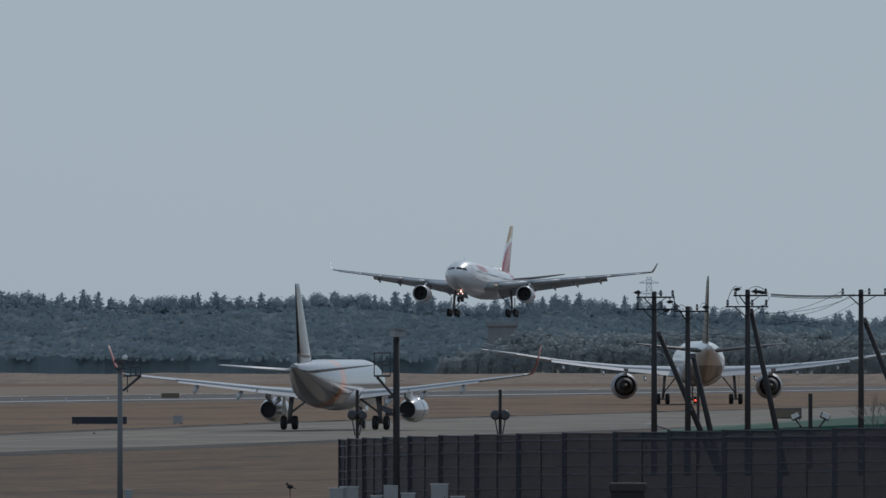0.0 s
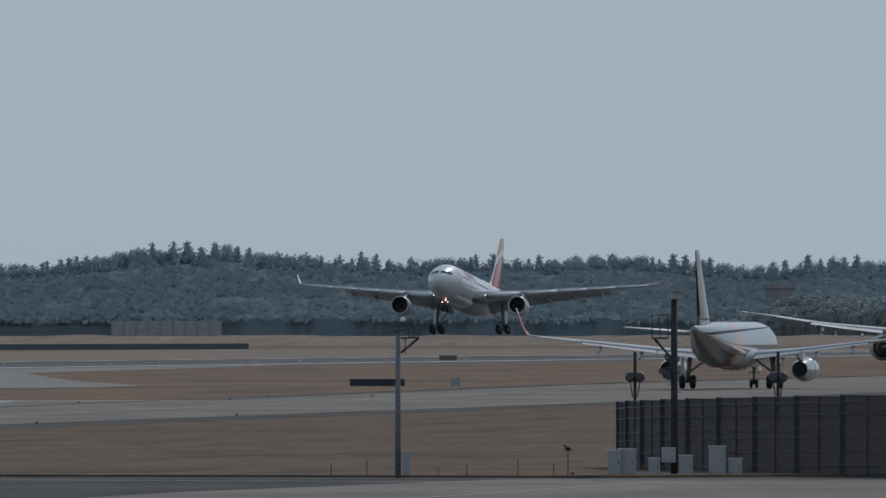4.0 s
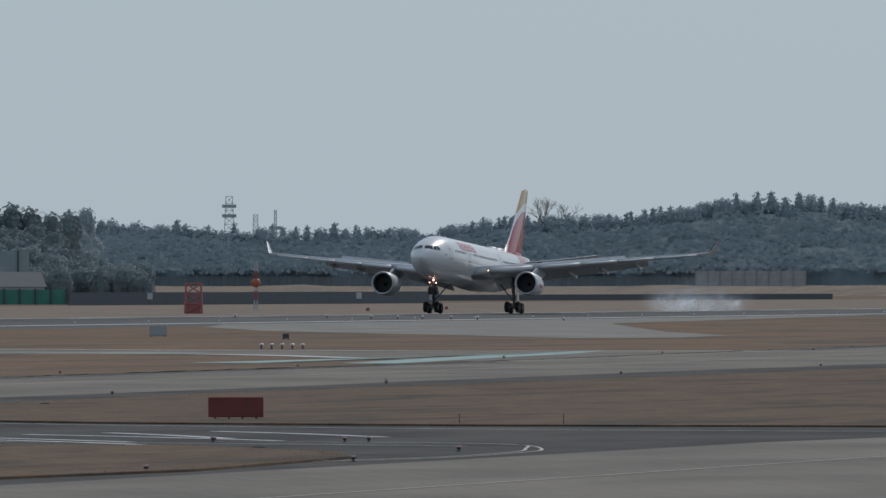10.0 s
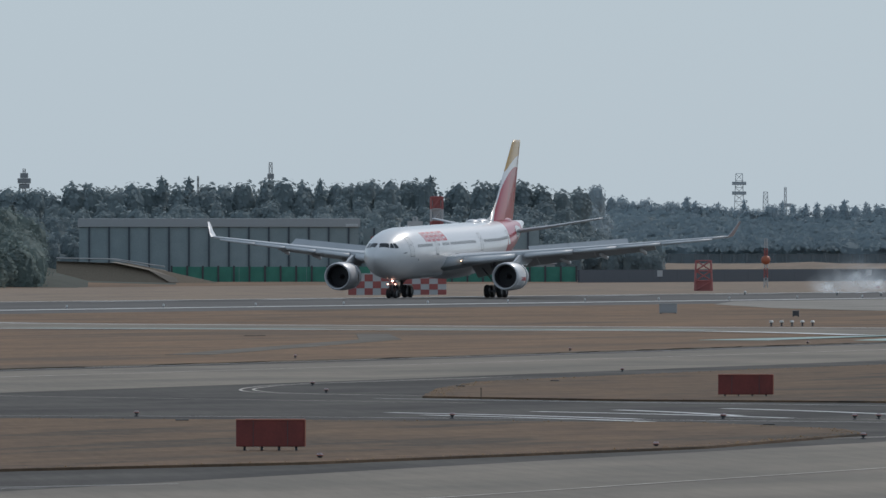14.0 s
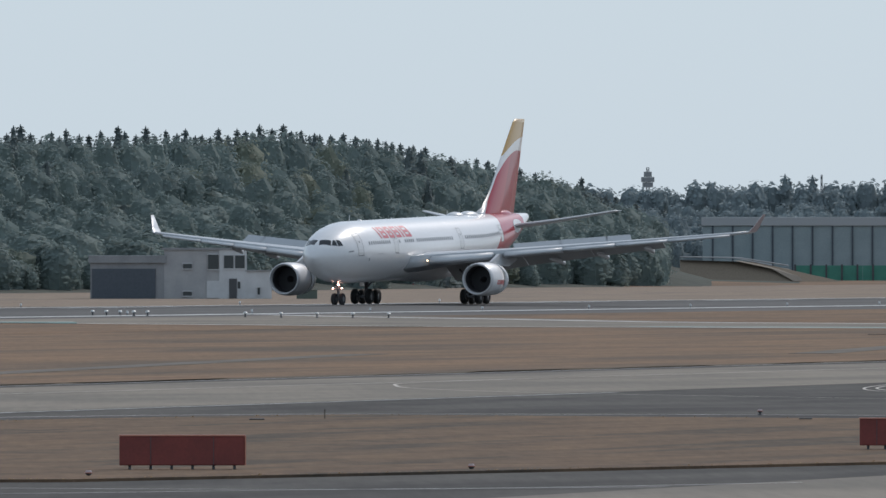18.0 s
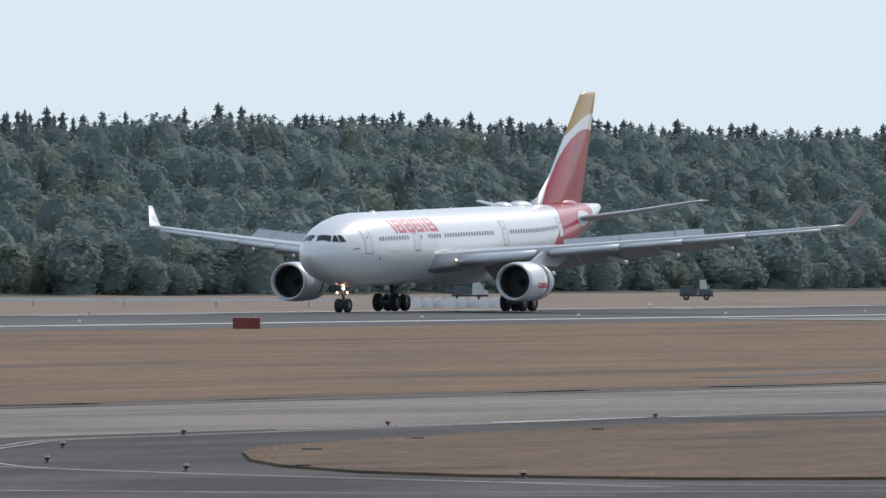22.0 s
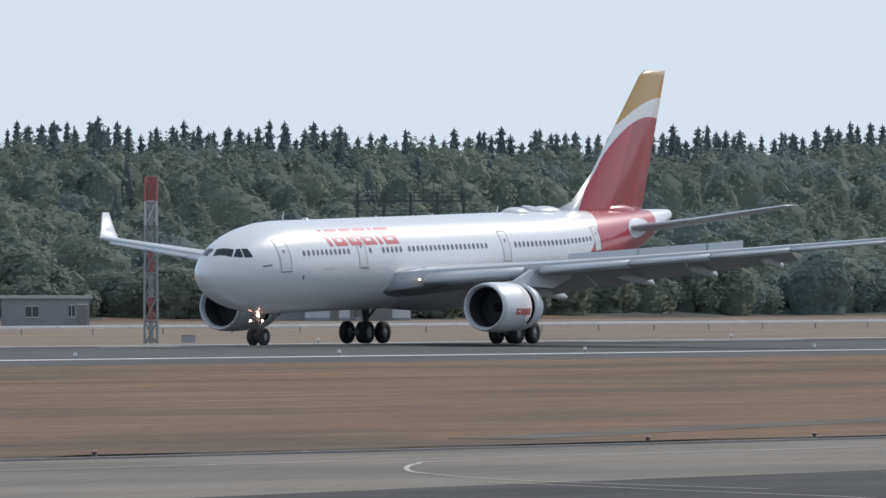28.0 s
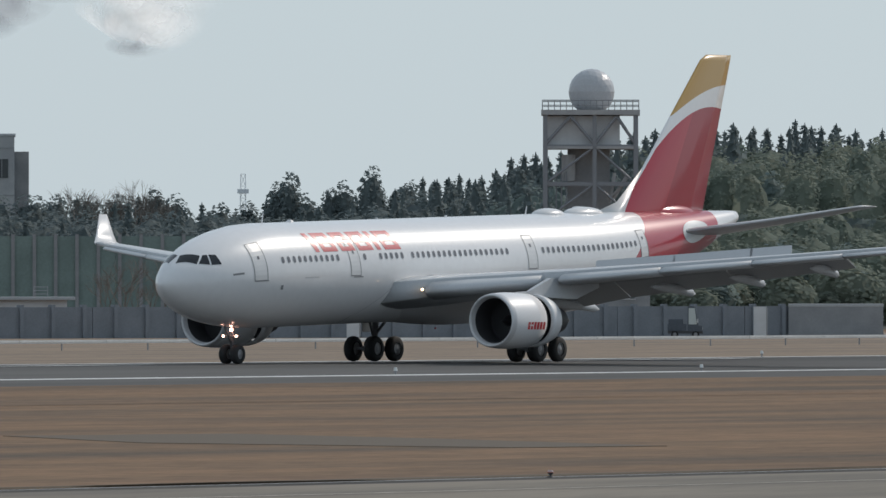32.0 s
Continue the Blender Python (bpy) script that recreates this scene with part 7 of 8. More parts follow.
for s in (-1, 1):
    q = part("lamp_head", box(bmesh.new(), (s * .75, -.1, 2.75), (.5, .4, .34), 0, s * 25, 0, .05), steel_dark, fl)
    part("glass", made(("b", (s * .78, -.32, 2.78), (.4, .03, .24), 0, s * 25, 0)), lamp_white, q)
    part("arm", made(("r", (0, 0, 1.6), (s * .75, 0, 2.6), .05), ("r", (0, 0, 2.2), (s * .6, 0, 2.2), .03)), steel_dark, fl)
st = empty("arm_lamp", spot(-9.0, 620), "small street lamp on a curved arm", "street lamp")
part("arm", made(("r", (1.6, 0, 1.6), (.9, 0, 2.15), .035), ("r", (.9, 0, 2.15), (.1, 0, 2.42), .035), ("r", (1.6, 0, 0), (1.6, 0, 1.62), .05)), steel_dark, st)
part("head", box(bmesh.new(), (-.06, 0, 2.44), (.44, .2, .14), 0, -12, 0, .04), lamp_white, st)
# green sheeting behind the poles
gs = empty("green_sheeting", spot(-8.35, 760), "dark green sheeting over a low frame", "sheeting")
bm = bmesh.new()
loft(bm, [[(-9.6, 0, 1.0), (12, 0, 1.6)], [(-9.2, .2, 1.25), (12, .3, 2.05)], [(-7.0, 3, 1.5), (12, 3, 2.75)]], closed=False)
part("sheet", bm, material("green_sheet", (.012, .085, .055), .8, vary=.15, scale=1), gs)
part("frame", made(*[("r", (-9 + 3 * i, .1, 0), (-9 + 3 * i, .1, 1.2 + .06 * i), .05) for i in range(8)], ("b", (0, .1, .85), (21, .12, .3))), steel_dark, gs)
db = empty("dark_board", spot(-8.39, 1150), "dark board in a frame on the far grass", "board")
part("panel", made(("b", (0, 0, .9), (2.6, .1, .75))), earth, db)
part("frame", made(("b", (0, .02, .9), (2.8, .08, .95)), ("r", (-1.2, 0, 0), (-1.2, 0, .6), .05), ("r", (1.2, 0, 0), (1.2, 0, .6), .05)), steel_dark, db)

# utility poles, braces and wires
UP = [(-8.99, 600, 8.85, 1), (-8.837, 600, 8.15, 0), (-8.565, 600, 8.95, 2), (-8.05, 600, 8.95, 3)]
tops = []
for b, d, h, kind in UP:
    u = empty("utility_pole", spot(b, d), "dark utility pole with crossarms and insulators", "utility pole", "utility poles")
    part("pole", made(("r", (0, 0, -.2), (0, 0, h), .155, .115, 12)), pole_dark, u, smooth=True)
    arms = {0: ((h - .24, -.62, 1.0),), 1: ((h - .27, -.85, .98), (h - .84, -.88, 1.08)), 2: ((h - .29, -.68, .96), (h - .82, -1.05, .98)), 3: ((h - .28, -.97, 1.25),)}[kind]
    for z, x0, x1 in arms:
        ar = part("crossarm", made(("b", ((x0 + x1) / 2, -.14, z), (x1 - x0, .09, .075))), black, u)
        for x in (x0 + .1, (x0 + x1) / 2 + .25, x1 - .1):
            part("insulator", made(("r", (x, -.14, z + .05), (x, -.14, z + .18), .05, .07, 8), ("r", (x, -.14, z + .2), (x, -.14, z + .34), .07, .04, 8)), steel_dark, ar)
        part("arm_brace", made(("r", (x0 * .6, -.12, z), (0, -.1, z - .55), .03), ("r", (x1 * .6, -.12, z), (0, -.1, z - .45), .018)), black, u)
    for i in range(12):
        part("step_bolt", made(("r", (-.24 if i % 2 else .24, 0, 2.4 + .42 * i), (0, 0, 2.4 + .42 * i), .016, .016, 5)), steel, u)
    tops.append((spot(b, d), h))
for b, d, x0, z0, x1 in ((-8.99, 600.5, .2, 6.9, 2.35), (-8.837, 600.5, .25, 5.85, 1.15), (-8.565, 600.5, .15, 8.0, 1.45), (-8.05, 600.5, .15, 7.55, 2.4)):
    br = empty("brace_pole", spot(b, d), "dark leaning brace pole against a utility pole", "brace pole", "brace poles")
    part("pole", made(("r", (x0, 0, z0), (x0 + (x1 - x0) * (z0 + .2) / (z0 - 1.9), 0, -.2), .115, .15, 10)), pole_dark, br, smooth=True)
    part("collar", made(("r", (x0 - .05, -.02, z0 - .2), (x0 - .05, -.02, z0 + .05), .18, .18, 10)), steel_dark, br)


def wire(name, a, b, sag, r=.012, label="thin black overhead wire strung between poles"):
    n = 12
    top = empty(name, Matrix.Identity(4), label, "wire", "overhead wires")
    pts = [Vector(a).lerp(Vector(b), i / n) - Vector((0, 0, sag * 4 * (i / n) * (1 - i / n))) for i in range(n + 1)]
    along = (Vector(b) - Vector(a)).normalized()
    u = along.cross(Vector((0, 0, 1)) if abs(along.z) < .9 else Vector((1, 0, 0))).normalized()
    v = along.cross(u)
    bm = loft(bmesh.new(), [[p + (u * math.cos(2 * math.pi * k / 5) + v * math.sin(2 * math.pi * k / 5)) * r for k in range(5)] for p in pts])
    part("strand", bm, black, top)


def tip(i, x, dz):
    m, h = tops[i]
    return m @ Vector((x, -.14, h + dz))


# three strands on to the next pole and past it, two slack ones below them
for dz, r in ((-.22, .024), (-.27, .018), (-.33, .018)):
    wire("overhead_wire", tip(2, 1.1, dz), tip(3, -.9, dz - .06), .05, r)
    wire("overhead_wire", tip(3, 1.1, dz + .08), tip(3, 10, dz - .1), .12, .018)
for x0, z0, x1, z1, sag in ((.75, -1.15, -.95, -.1, .25), (.85, -1.2, -.35, -.2, .42), (.9, -1.28, -.15, -.55, .55), (.5, -1.1, .3, -.05, .35)):
    wire("overhead_wire", tip(2, x0, z0), tip(3, x1, z1), sag, .011)
wire("overhead_wire", tip(3, -.05, -1.8), tip(2, 2.2, -3.6), .25)
for x0, z0, x1, z1, sag in ((.95, -.05, -1.0, -.78, .12), (.5, -.2, -1.0, -.8, .7), (.2, -.25, -.3, -1.0, .85), (-.4, -.2, -.1, -1.3, 1.0), (.7, -.2, -.6, -.9, .3)):
    wire("overhead_wire", tip(1, x0, z0), tip(2, x1, z1), sag, .011)
for x0, z0, x1, z1, sag in ((.9, -.2, -.5, -.12, .1), (.9, -.8, -.5, -.2, .22), (-.8, -.2, .3, -.3, .5), (.1, -1.7, 0, -1.1, .35)):
    wire("overhead_wire", tip(0, x0, z0), tip(1, x1, z1), sag, .011)
# jumpers bent round the arms
for i, x0, z0, x1, z1, rise_by in ((2, -1.0, -.7, -.35, .02, .42), (2, -.55, -.1, -.2, .0, .16), (2, .05, .02, 1.0, -.22, .22), (2, .55, -.6, 1.05, -.3, -.30), (0, .85, -.15, 1.0, -.75, .30), (0, .5, -.25, .95, -.8, .2),
                                   (0, -.75, -.15, -.8, -.72, .12), (1, -.5, -.05, -.1, -.1, .14), (1, .55, -.1, .95, -.1, .26), (2, -.6, -.2, -.4, -.72, -.1)):
    wire("jumper_wire", tip(i, x0, z0), tip(i, x1, z1), -rise_by, .016, "short black jumper wire bent round a crossarm")
for i, x, dz in ((2, .55, -.12), (2, .72, -.16), (2, -.5, .0), (2, .35, -.1), (0, .75, -.5), (0, -.8, -.05), (1, .85, -.05), (0, .6, -.9)):
    k = empty("line_insulator", Matrix.Translation(tip(i, x, dz)), "black porcelain line insulator at a crossarm", "insulator", "line insulators")
    part("shell", made(("r", (-.12, 0, 0), (.0, 0, .01), .06, .085, 8), ("r", (.0, 0, .01), (.14, 0, .02), .085, .05, 8)), black, k)
    part("pin", made(("r", (-.2, 0, 0), (.2, 0, .02), .02, .02, 5)), steel_dark, k)
sg = empty("signal_post", spot(-8.79, 640), "thin dark post with a small red lamp", "signal post")
part("post", made(("r", (0, 0, 0), (0, 0, 4.6), .08, .07, 8)), pole_dark, sg)
part("lamp", ball(bmesh.new(), (-.14, -.1, 3.55), .05), material("red_signal_glow", (.9, .06, .04), .4, glow=5), sg, "glowing red lamp")
bare_tree(-7.93, 588, 4.6, 61, "leafless dark shrub beside the utility poles")

# crow on a stake, marker stakes, and a dark post close by
cr = empty("crow", spot(-10.645, 448, .95), "black crow perched on a thin stake", "bird")
part("body", made(("s", (0, 0, .09), .085, 12, 8, (1.35, .9, .95))), black, cr, smooth=True)
part("head", made(("s", (-.10, 0, .19), .045, 10, 8)), black, cr, smooth=True)
part("beak", made(("r", (-.14, 0, .19), (-.20, 0, .18), .015, .004, 6)), black, cr)
part("tail", made(("b", (.15, 0, .03), (.14, .05, .02), 0, 25, 0)), black, cr)
part("leg", made(("r", (.0, 0, -.005), (0, 0, .03), .008, .008, 5)), black, cr)
sk0 = empty("marker_stake", spot(-10.645, 448, .01), "thin wooden marker stake in the grass", "stake", "marker stakes")
part("stake", made(("r", (0, 0, 0), (0, 0, .94), .02, .018, 6)), bark, sk0)
part("cap", made(("r", (0, 0, .90), (0, 0, .935), .026, .026, 6)), bark, sk0)
for x, y, h in ((-91.5, 441, .5), (-90.2, 441, .6), (-86.6, 441.2, .45), (-84.8, 441.5, .62), (-83.5, 441.5, .5), (-87.6, 441, .35), (-109, 444, .4), (-128, 446, .45), (-105, 443.5, .4), (-135, 380, .35)):
    q = copy_thing(sk0, spot_xy(x, y, .04) @ Matrix.Diagonal((1, 1, h, 1)))
    q.matrix_basis = spot_xy(x, y, .04 - .94 * (1 - h)) if h < 1 else q.matrix_basis
np_ = empty("near_post", spot(-9.11, 200), "dark square post top close to the camera", "post")
part("post", box(bmesh.new(), (0, 0, 1.65), (.56, .5, 3.5), bevel=.05), black, np_)
part("cap", box(bmesh.new(), (0, 0, 3.44), (.60, .55, .14), bevel=.03), pole_dark, np_)

# ---- painted lines ----
def line_paint(name, pts, w, mat, parent, z=.022):
    """A painted line through the points (x, y)."""
    bm = bmesh.new()
    # a smooth curve through the corners
    fine = []
    n = len(pts)
    for i in range(n - 1):
        p0, p1, p2, p3 = (Vector(pts[max(0, min(n - 1, j))]) for j in (i - 1, i, i + 1, i + 2))
        for s in range(8):
            t = s / 8
            fine.append(.5 * (2 * p1 + (p2 - p0) * t + (2 * p0 - 5 * p1 + 4 * p2 - p3) * t * t + (3 * p1 - p0 - 3 * p2 + p3) * t ** 3))
    fine.append(Vector(pts[-1]))
    rows = []
    for i, p in enumerate(fine):
        d = (fine[min(i + 1, len(fine) - 1)] - fine[max(i - 1, 0)]).normalized()
        nrm = Vector((-d.y, d.x)) * w / 2
        rows.append([(q.x, q.y, ground_z(q.x) + z) for q in (p + nrm, p - nrm)])
    loft(bm, rows, closed=False)
    for f in bm.faces:
        if f.normal.z < 0:
            f.normal_flip()
    return part(name, bm, mat, parent)


marks = empty("taxiway_markings", Matrix.Identity(4), "worn white and yellow lines painted on the taxiways", "taxiway marking", kind="structure")
for off in (0.0, .5):
    line_paint("bend_line", [(-151.5, 375), (-150.1 + off, 338), (-149.6 + off, 325), (-146.6 + off, 315), (-143 + off, 305), (-138.5 + off, 294.8 + off), (-134.6 + off, 287 + off * 1.5), (-129.8, 281.3 + off), (-121.6, 274.8 + off), (-106.8, 264.7 + off)], .12, paint_yellow, marks)
    line_paint("bend_line", [(-150.7, 530), (-150.9 + off, 507), (-151 + off, 499.9), (-150 + off, 491), (-147.2 + off, 478.4), (-143.9 + off, 468.8 + off), (-140.5, 463.6 + off), (-133.5, 457.7 + off), (-122.5, 453 + off), (-95, 440 + off)], .12, paint_yellow, marks)
    line_paint("bend_line", [(-106, 397 + off), (-100, 396 + off), (-96.5, 394.1 + off), (-93.8, 390.6), (-91.4 - off, 383), (-90 - off, 375.6), (-89.6 - off, 363), (-92 - off, 352), (-94.2, 340), (-98, 325)], .11, paint_yellow, marks)
line_paint("bend_line", [(-172, 345), (-171.6, 329), (-169.9, 307), (-168, 301), (-163.7, 292.7), (-159.6, 286.5), (-152.5, 278.6), (-141.4, 270.8)], .14, paint_yellow, marks)
line_paint("bend_line", [(-171.8, 530), (-171.5, 510), (-170.5, 491), (-167.7, 480.6), (-162.3, 469), (-150.4, 454.4), (-125, 436)], .14, paint_yellow, marks)
line_paint("edge_line", [(-152.2, 276.3), (-143.5, 269), (-135.7, 263), (-131.5, 259.3), (-123.8, 257), (-114.4, 255.1), (-104, 255)], .12, paint_yellow, marks)
line_paint("edge_line", [(-130, 253.5), (-118.9, 255.2), (-110.7, 256.5), (-105.5, 259.4), (-100.4, 262.6), (-96.2, 268.1), (-91.6, 273.5), (-88.0, 281)], .12, paint_white, marks)
line_paint("centre_line", [(-172, 0), (-172, 300), (-172, 620), (-178, 800), (-190, 960), (-205, 1140)], .2, paint_yellow, marks)
line_paint("edge_line", [(-151.6, 345), (-151.5, 460)], .22, paint_white, marks)
line_paint("edge_line", [(-182.2, 0), (-182.2, 620), (-189, 800), (-200, 940)], .14, paint_white, marks)
line_paint("centre_line", [(-77.5, 0), (-77.5, 250), (-77.5, 430)], .14, paint_yellow, marks)
line_paint("edge_line", [(-151.8, 362), (-151.7, 375), (-147.3, 384), (-143.1, 392), (-137.6, 396), (-131, 397), (-122, 397.5), (-104, 392), (-95, 388)], .22, paint_white, marks)
line_paint("edge_line", [(-114, 269.5), (-108.6, 268.5), (-103, 268.3), (-97.8, 268.7), (-94, 270.1), (-89.3, 274.8)], .12, paint_white, marks)
line_paint("edge_line", [(-133, 449), (-118, 438), (-100, 430), (-60, 425)], .25, paint_white, marks)
for pts, lab in (([(-204, 760), (-199, 758), (-209, 895), (-204, 850)], 0), ([(-190, 757), (-194, 760), (-205, 848), (-208, 893), (-203, 862)], 0)):
    slab("painted_island", pts, paint_teal, "", "", .02, marks)
slab("painted_island", [(-330, 873), (-327, 866), (-353, 868), (-352, 872)], paint_teal, "", "", .26, marks)
for k2 in range(3):
    slab("painted_island", [(-230 - 30 * k2, 858 + 4 * k2), (-230 - 30 * k2, 862 + 4 * k2), (-255 - 30 * k2, 867 + 4 * k2), (-255 - 30 * k2, 863 + 4 * k2)], paint_teal, "", "", .02, marks)
for k2, (x0, x1, y0) in enumerate(((-118, -106, 398), (-121, -108, 404), (-117, -104, 408), (-115.5, -107, 413), (-113, -103, 418))):
    line_paint("worn_line", [(x0 + .4, y0 + 5), ((x0 + x1) / 2, y0 - 1), (x1, y0 - 9)], .55, paint_white, marks)
worn_track = material("worn_track", (.165, .150, .132), .95, vary=.2, scale=.2, fine=12, second=(.125, .110, .092), stretch=(2, .5, 1), spec=.15)
for pts in ([(-189, 346), (-192, 346), (-221, 466), (-219, 468)], [(-195, 494), (-197.5, 493), (-208, 551), (-222.5, 629), (-220.5, 631), (-206, 553)], [(-199, 641), (-201.5, 641), (-225.5, 758), (-241.5, 811), (-239.5, 812), (-223, 759)],
            [(-244, 346), (-241, 355), (-228, 348), (-212, 337), (-214, 331), (-230, 334)], [(-136, 312), (-137, 310), (-96, 335), (-96, 337.5), (-115, 326)]):
    slab("service_path", pts, earth_and_shade if pts[0][0] == -244 else worn_track, "narrow dark service path across the grass", "path", .019)

for pts in ([(-347, 962), (-320, 940), (-300, 922), (-270, 905), (-243, 891), (-215, 884), (-196, 889)], [(-347, 869), (-300, 862), (-273, 857), (-250, 850), (-226, 843), (-205, 806)]):
    line_paint("exit_line", pts, 2.0, paint_white, marks, .034)
# drain covers in the grass
for x, y, w in [(-120.2, 384.2, 0.7), (-239.7, 782.0, 2.3), (-136.3, 377.2, 0.8), (-134.5, 308.3, 0.9), (-139.7, 327.7, 0.6), (-141.7, 346.0, 0.6), (-124.6, 285.1, 0.6), (-140.4, 486.2, 0.6), (-142.5, 507.7, 0.6), (-99.7, 379.9, 0.6)]:
    d = empty("drain_cover", spot_xy(x, y, .08), "dark flat drain cover lying in the grass", "drain", "drain covers")
    part("slab", made(("b", (0, 0, .01), (w * .6, 1.6, .03))), black, d)
    part("grate", made(*[("b", (-w * .24 + w * .48 * i / 4, 0, .027), (.03, .5, .004)) for i in range(5)]), black, d)

# ---- tyre smoke at the touchdown points and a steam plume: thin wrinkled veils of droplets ----
def vapour(name, colour, most, size, through_share=.8, power=1.6):
    """Droplets: the veil is densest in its middle and thins out to nothing at its rim, uneven by a soft pattern."""
    m = bpy.data.materials.new(name)
    m.use_nodes = True
    t = m.node_tree
    n, l = t.nodes, t.links
    n.remove(n["Principled BSDF"])
    df, tl, tr = n.new("ShaderNodeBsdfDiffuse"), n.new("ShaderNodeBsdfTranslucent"), n.new("ShaderNodeBsdfTransparent")
    df.inputs[0].default_value = tl.inputs[0].default_value = (*colour, 1)
    a, b = n.new("ShaderNodeMixShader"), n.new("ShaderNodeMixShader")
    a.inputs[0].default_value = through_share
    l.new(df.outputs[0], a.inputs[1])
    l.new(tl.outputs[0], a.inputs[2])
    tc, uv, nz = n.new("ShaderNodeTexCoord"), n.new("ShaderNodeUVMap"), n.new("ShaderNodeTexNoise")
    l.new(tc.outputs["Object"], nz.inputs["Vector"])
    nz.inputs["Scale"].default_value, nz.inputs["Detail"].default_value = size, 4

    def op(kind, x, y):
        q = n.new("ShaderNodeMath")
        q.operation, q.use_clamp = kind, kind != "LENGTH"
        for i, v in enumerate((x, y)):
            if isinstance(v, (int, float)):
                q.inputs[i].default_value = v
            else:
                l.new(v, q.inputs[i])
        return q.outputs[0]

    ln = n.new("ShaderNodeVectorMath")
    ln.operation = "LENGTH"
    l.new(uv.outputs[0], ln.inputs[0])
    fall = op("POWER", op("SUBTRACT", 1.0, ln.outputs["Value"]), power)
    rp = n.new("ShaderNodeMapRange")
    rp.inputs["From Min"].default_value, rp.inputs["From Max"].default_value = .32, .66
    rp.inputs["To Min"].default_value, rp.inputs["To Max"].default_value = .1, 1.0
    l.new(nz.outputs[0], rp.inputs[0])
    l.new(tr.outputs[0], b.inputs[1])
    l.new(a.outputs[0], b.inputs[2])
    l.new(op("MULTIPLY", op("MULTIPLY", fall, rp.outputs[0]), most), b.inputs[0])
    l.new(b.outputs[0], n["Material Output"].inputs[0])
    return m


smoke_mat = vapour("tyre_smoke", (.84, .93, 1.0), .62, .55)
faint_mat = vapour("faint_smoke", (.84, .93, 1.0), .40, .3)
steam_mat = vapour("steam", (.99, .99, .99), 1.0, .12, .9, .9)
# a second, greyer steam: shade is put into the colour of unlit puffs
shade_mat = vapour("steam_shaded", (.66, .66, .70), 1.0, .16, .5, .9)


def veil(seed, w, h, mat):
    """A wrinkled sheet w wide and h high, bulging, with its middle at the origin."""
    bm = bmesh.new()
    n = 14
    vs = [[None] * (n + 1) for _ in range(n + 1)]
    uv = {}
    for i in range(n + 1):
        for j in range(n + 1):
            u, v = 2 * i / n - 1, 2 * j / n - 1
            p = Vector((u * w / 2, 0, v * h / 2))
            wob = noise.noise_vector(p / w * 2.2 + Vector((seed * 5.1, 0, 0)))
            p += Vector((wob.x * w * .10, (wob.y * .35 + .25 * (u * u + v * v)) * w * .5, wob.z * h * .12))
            vs[i][j] = bm.verts.new(p)
            uv[vs[i][j]] = (u, v)
    lay = bm.loops.layers.uv.new("UVMap")
    for i in range(n):
        for j in range(n):
            f = bm.faces.new((vs[i][j], vs[i + 1][j], vs[i + 1][j + 1], vs[i][j + 1]))
            f.smooth = True
            for lp in f.loops:
                lp[lay].uv = uv[lp.vert]
    me = bpy.data.meshes.new("veil")
    bm.to_mesh(me)
    bm.free()
    me.materials.append(mat)
    return me


PUFFS = [veil(i, w, h, smoke_mat) for i, (w, h) in enumerate(((6.5, 3.6), (8.5, 4.6), (10.5, 5.4), (7.5, 6.4)))]
puffs = []


def smoke(label, x, y, t0, n, spread, seed):
    top = empty("tyre_smoke", pose(x, y, CROWN), label, "smoke", "tyre smoke")
    q = random.Random(seed)
    for i in range(n):
        ob = linked("puff", PUFFS[i % 4], top)
        puffs.append((ob, t0 + q.uniform(0, .45), q.uniform(-1, 1) * 1.5, q.uniform(-1, 1) * 2.5, q.uniform(.8, 1.6), q.uniform(-.3, 1) * spread, q.uniform(-1.0, 1.0) * spread * 1.4, q.uniform(.2, 1.0) * 1.6, q.uniform(0, 360)))


smoke("bluish white puff of tyre smoke over the runway", -384.5, 1689, 7.45, 3, 4, 1)
smoke("bluish white puff of tyre smoke over the runway", -378.6, 1687, 7.5, 2, 4, 2)
smoke("bluish tyre smoke behind the landing wheels", -378.6, 1547, 10.3, 3, 4, 4)
smoke("bluish tyre smoke behind the landing wheels", -387.0, 1520, 10.5, 3, 3, 5)
smoke("thin tyre smoke drifting over the runway", -381.0, 1500, 11.2, 1, 4, 6)
smoke("thin tyre smoke drifting over the runway", -379.0, 1472, 11.5, 2, 3, 7)
# what is left of the puffs spreads into tall faint clouds
PUFFS[:] = [veil(60 + i, w, h, faint_mat) for i, (w, h) in enumerate(((15, 8.5), (18, 10), (13, 9), (20, 8)))]
smoke("faint tall cloud of drifting tyre smoke", -383.0, 1690, 9.4, 1, 5, 8)
smoke("faint tall cloud of drifting tyre smoke", -382.0, 1560, 11.3, 1, 5, 9)
smoke("faint tall cloud of drifting tyre smoke", -382.0, 1515, 11.6, 1, 5, 10)
plume = empty("steam_plume", spot(-34.62, 2500, 55.5), "billowing white steam cloud in the sky", "cloud")
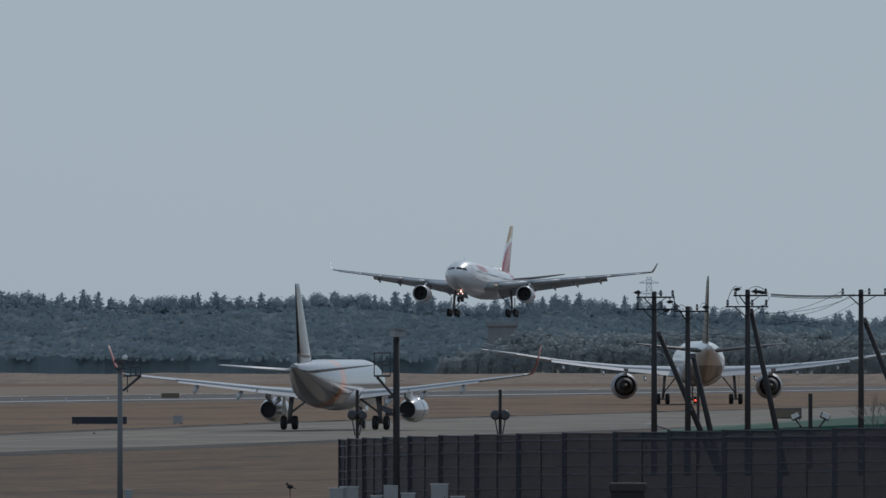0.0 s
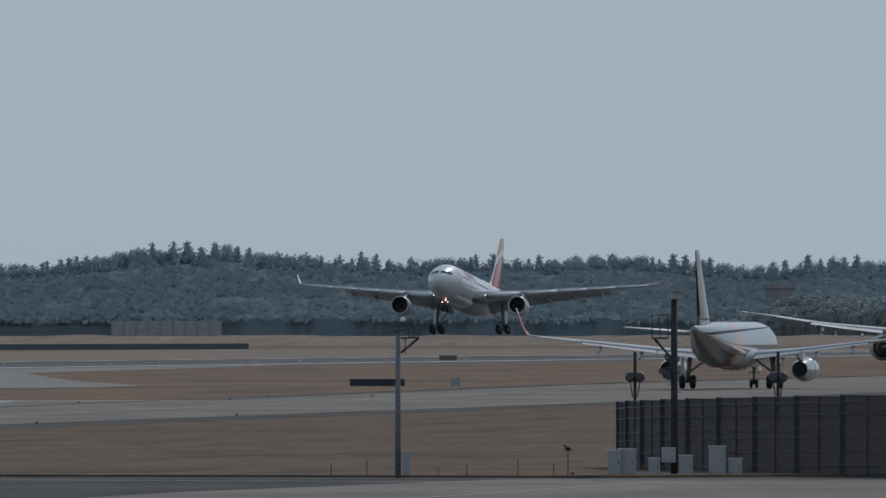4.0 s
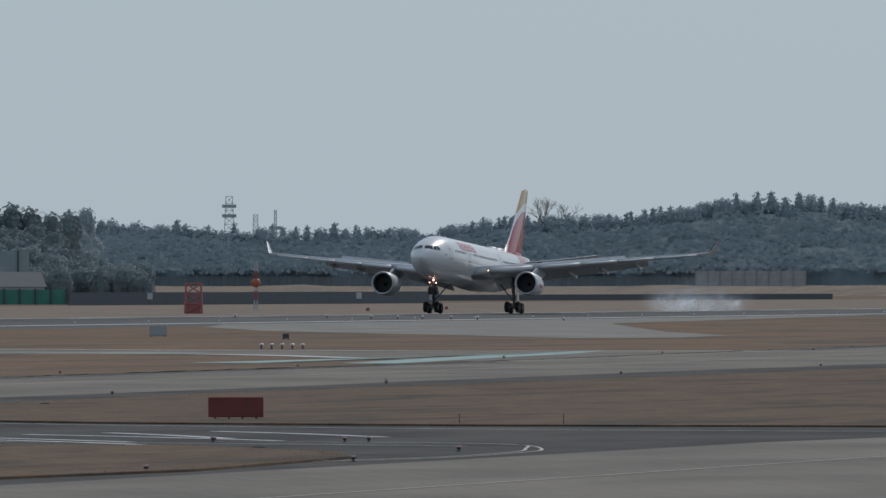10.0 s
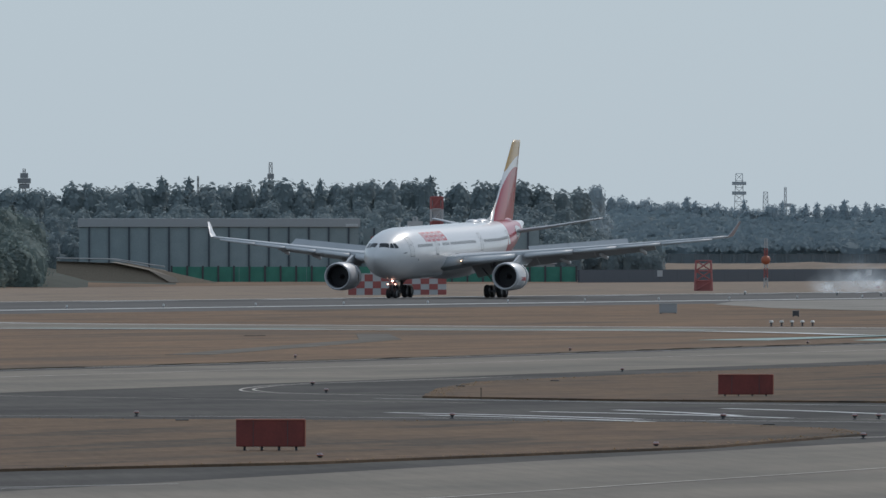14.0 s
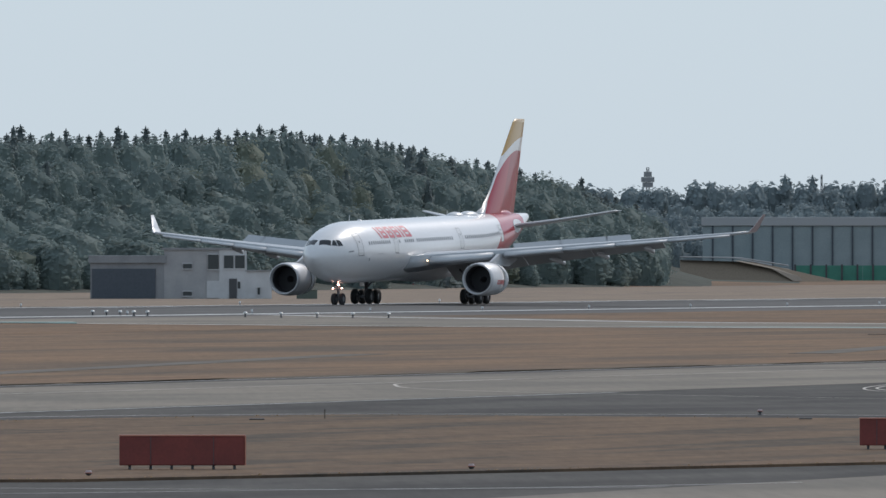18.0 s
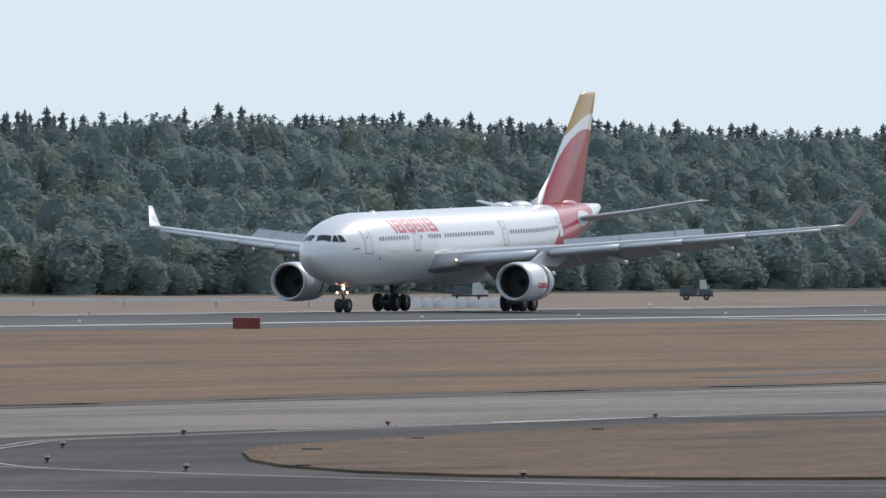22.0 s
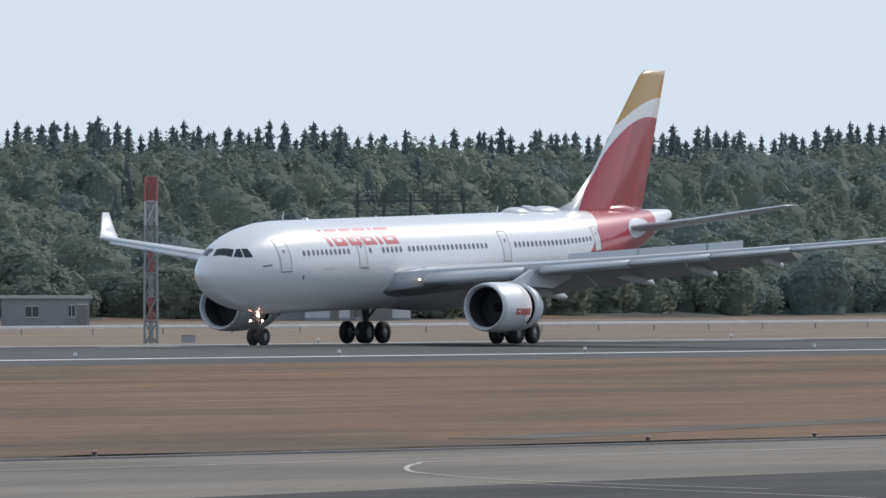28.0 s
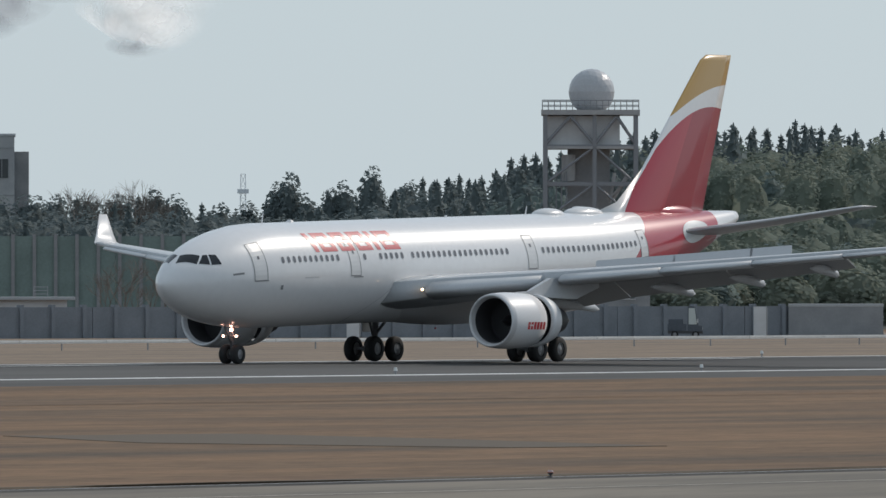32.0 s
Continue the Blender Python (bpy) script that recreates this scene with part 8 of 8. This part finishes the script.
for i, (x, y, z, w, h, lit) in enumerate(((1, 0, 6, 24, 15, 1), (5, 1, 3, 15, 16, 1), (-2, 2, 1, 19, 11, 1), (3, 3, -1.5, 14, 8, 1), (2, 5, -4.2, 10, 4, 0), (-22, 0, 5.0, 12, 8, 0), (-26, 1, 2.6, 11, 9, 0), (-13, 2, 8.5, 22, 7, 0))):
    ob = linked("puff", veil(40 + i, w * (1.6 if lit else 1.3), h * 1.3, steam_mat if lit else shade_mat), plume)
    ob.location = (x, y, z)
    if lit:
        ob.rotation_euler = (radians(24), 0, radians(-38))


def motions():
    """The landing run, the taxiing aircraft and what moves on them. Rows: seconds, distance along the runway, x, height, heading, pitch."""
    run = [(0, 2220.4, -382.3, 14.31, -.5, 3.7), (1.5, 2121.5, -382.9, 9.8, .1, 4.7), (3.5, 1989.6, -383.5, 5.28, .7, 6.0), (5.5, 1855.8, -383.0, 3.5, 1.4, 6.5), (6, 1822.5, -382.9, 3.1, 1.5, 6.4),
           (7, 1757.5, -382.9, 1.9, 1.3, 6.2), (7.9, 1699.5, -382.9, 1.2, .8, 6.0), (9, 1630.5, -382.9, 1.19, .1, 5.1), (10, 1566.5, -382.7, .83, .3, 4.2), (11, 1503.5, -382.5, .48, .4, 3.3), (12, 1438, -381, .18, .45, 1.6),
           (12.6, 1398, -380.3, 0, .45, .1), (13, 1371.4, -380, 0, .43, 0), (15.5, 1231, -380, 0, .45, 0), (17.5, 1122.9, -380, 0, -.35, 0), (19, 1043, -380, 0, -.48, 0), (20.5, 967.6, -380, 0, -.15, 0),
           (21.5, 921, -380, 0, .3, 0), (23, 857, -380, 0, .58, 0), (24.5, 800.7, -380, 0, -.1, 0), (26, 747.5, -380, 0, -.9, 0), (28.5, 669.1, -380, 0, -.4, 0), (30, 628.8, -380, 0, 0, 0), (31, 604.4, -380, 0, .29, 0), (32, 582.1, -380, 0, .52, 0)]
    bank = [(0, -.5), (1, -1.4), (2, -.8), (3.5, -.2), (5.5, 0), (32, 0)]
    walk(jet, [(t, pose(x, y, CROWN + z, between(bank, t), -p, -90 + h)) for t, y, x, z, h, p in run])
    for ob, at, a, b in moving["spoiler"]:
        walk(ob, [(t, pose(*at, 0, 0, a) @ pose(0, 0, 0, b) @ pose(0, 0, 0, 0, up)) for t, up in ((0, 3), (8.3, 3), (9.3, 38), (32, 38))])
    for ob, side in moving["wing"]:
        # the wings bend up while they carry the aircraft
        hub = Matrix.Translation((0, side * 1.9, 3.7))
        walk(ob, [(t, hub @ pose(0, 0, 0, side * a) @ hub.inverted()) for t, a in ((0, 2.4), (7.6, 2.4), (9, 2.1), (11, 1.6), (13, .2), (14, 0), (32, 0))])
    for ob in moving["gear"]:
        # the legs hang out of their struts until they bear the weight
        walk(ob, [(t, pose(0, 0, z)) for t, z in ((0, -1.1), (7.9, -1.1), (9, -1.1), (10, -.76), (11, -.4), (12, -.14), (12.6, 0), (32, 0))])
    for ob in moving["sleeve"]:
        walk(ob, [(0, pose(0, 0, 0)), (9.6, pose(0, 0, 0)), (11.2, pose(-.56, 0, 0)), (32, pose(-.56, 0, 0))])
    for ob, t0, x, y, z, dx, dy, dz, a in puffs:
        # each puff swells up out of the wheel tracks and drifts off
        walk(ob, [(0, pose(x, y, -6)), (t0, pose(x, y, -4, 0, 0, a * .03)), (t0 + .35, pose(x, y + 2, z * .6, 0, 0, a * .03)), (t0 + 1.6, pose(x + dx * .4, y + 2 + dy * .5, z + dz * .3, 0, 0, a * .03 + 4)), (t0 + 4, pose(x + dx, y + 2 + dy * 3.5, z + dz * .6, 0, 0, a * .03 + 8)), (t0 + 8, pose(x + dx * 2, y + 2 + dy * 9, z + dz, 0, 0, a * .03 + 12)), (32, pose(x + dx * 5, y + dy * 25, z + dz * 2, 0, 0, a * .03 + 15))])
    for ob, b in ((dark_truck, -22.107), (white_truck, -23.137)):
        walk(ob, [(t, spot(b + .1165 * (q - 19.5), ROAD_FAR)) for t, q in ((0, 17), (17, 17), (20, 20), (23, 23), (26, 26), (32, 26))])
    walk(taxi_jet, [(t, pose(-186.2, 1010.5 + 14.0 * t, .05, 0, 0, 90 + .8)) for t in (0, 8, 16, 24, 32)])
    walk(wait_jet, [(t, pose(-258.6 - 1.55 * t, 1673.4 + 5.5 * t, .04, 0, 0, 90 + 11.0)) for t in (0, 8, 16, 24, 32)])


motions()
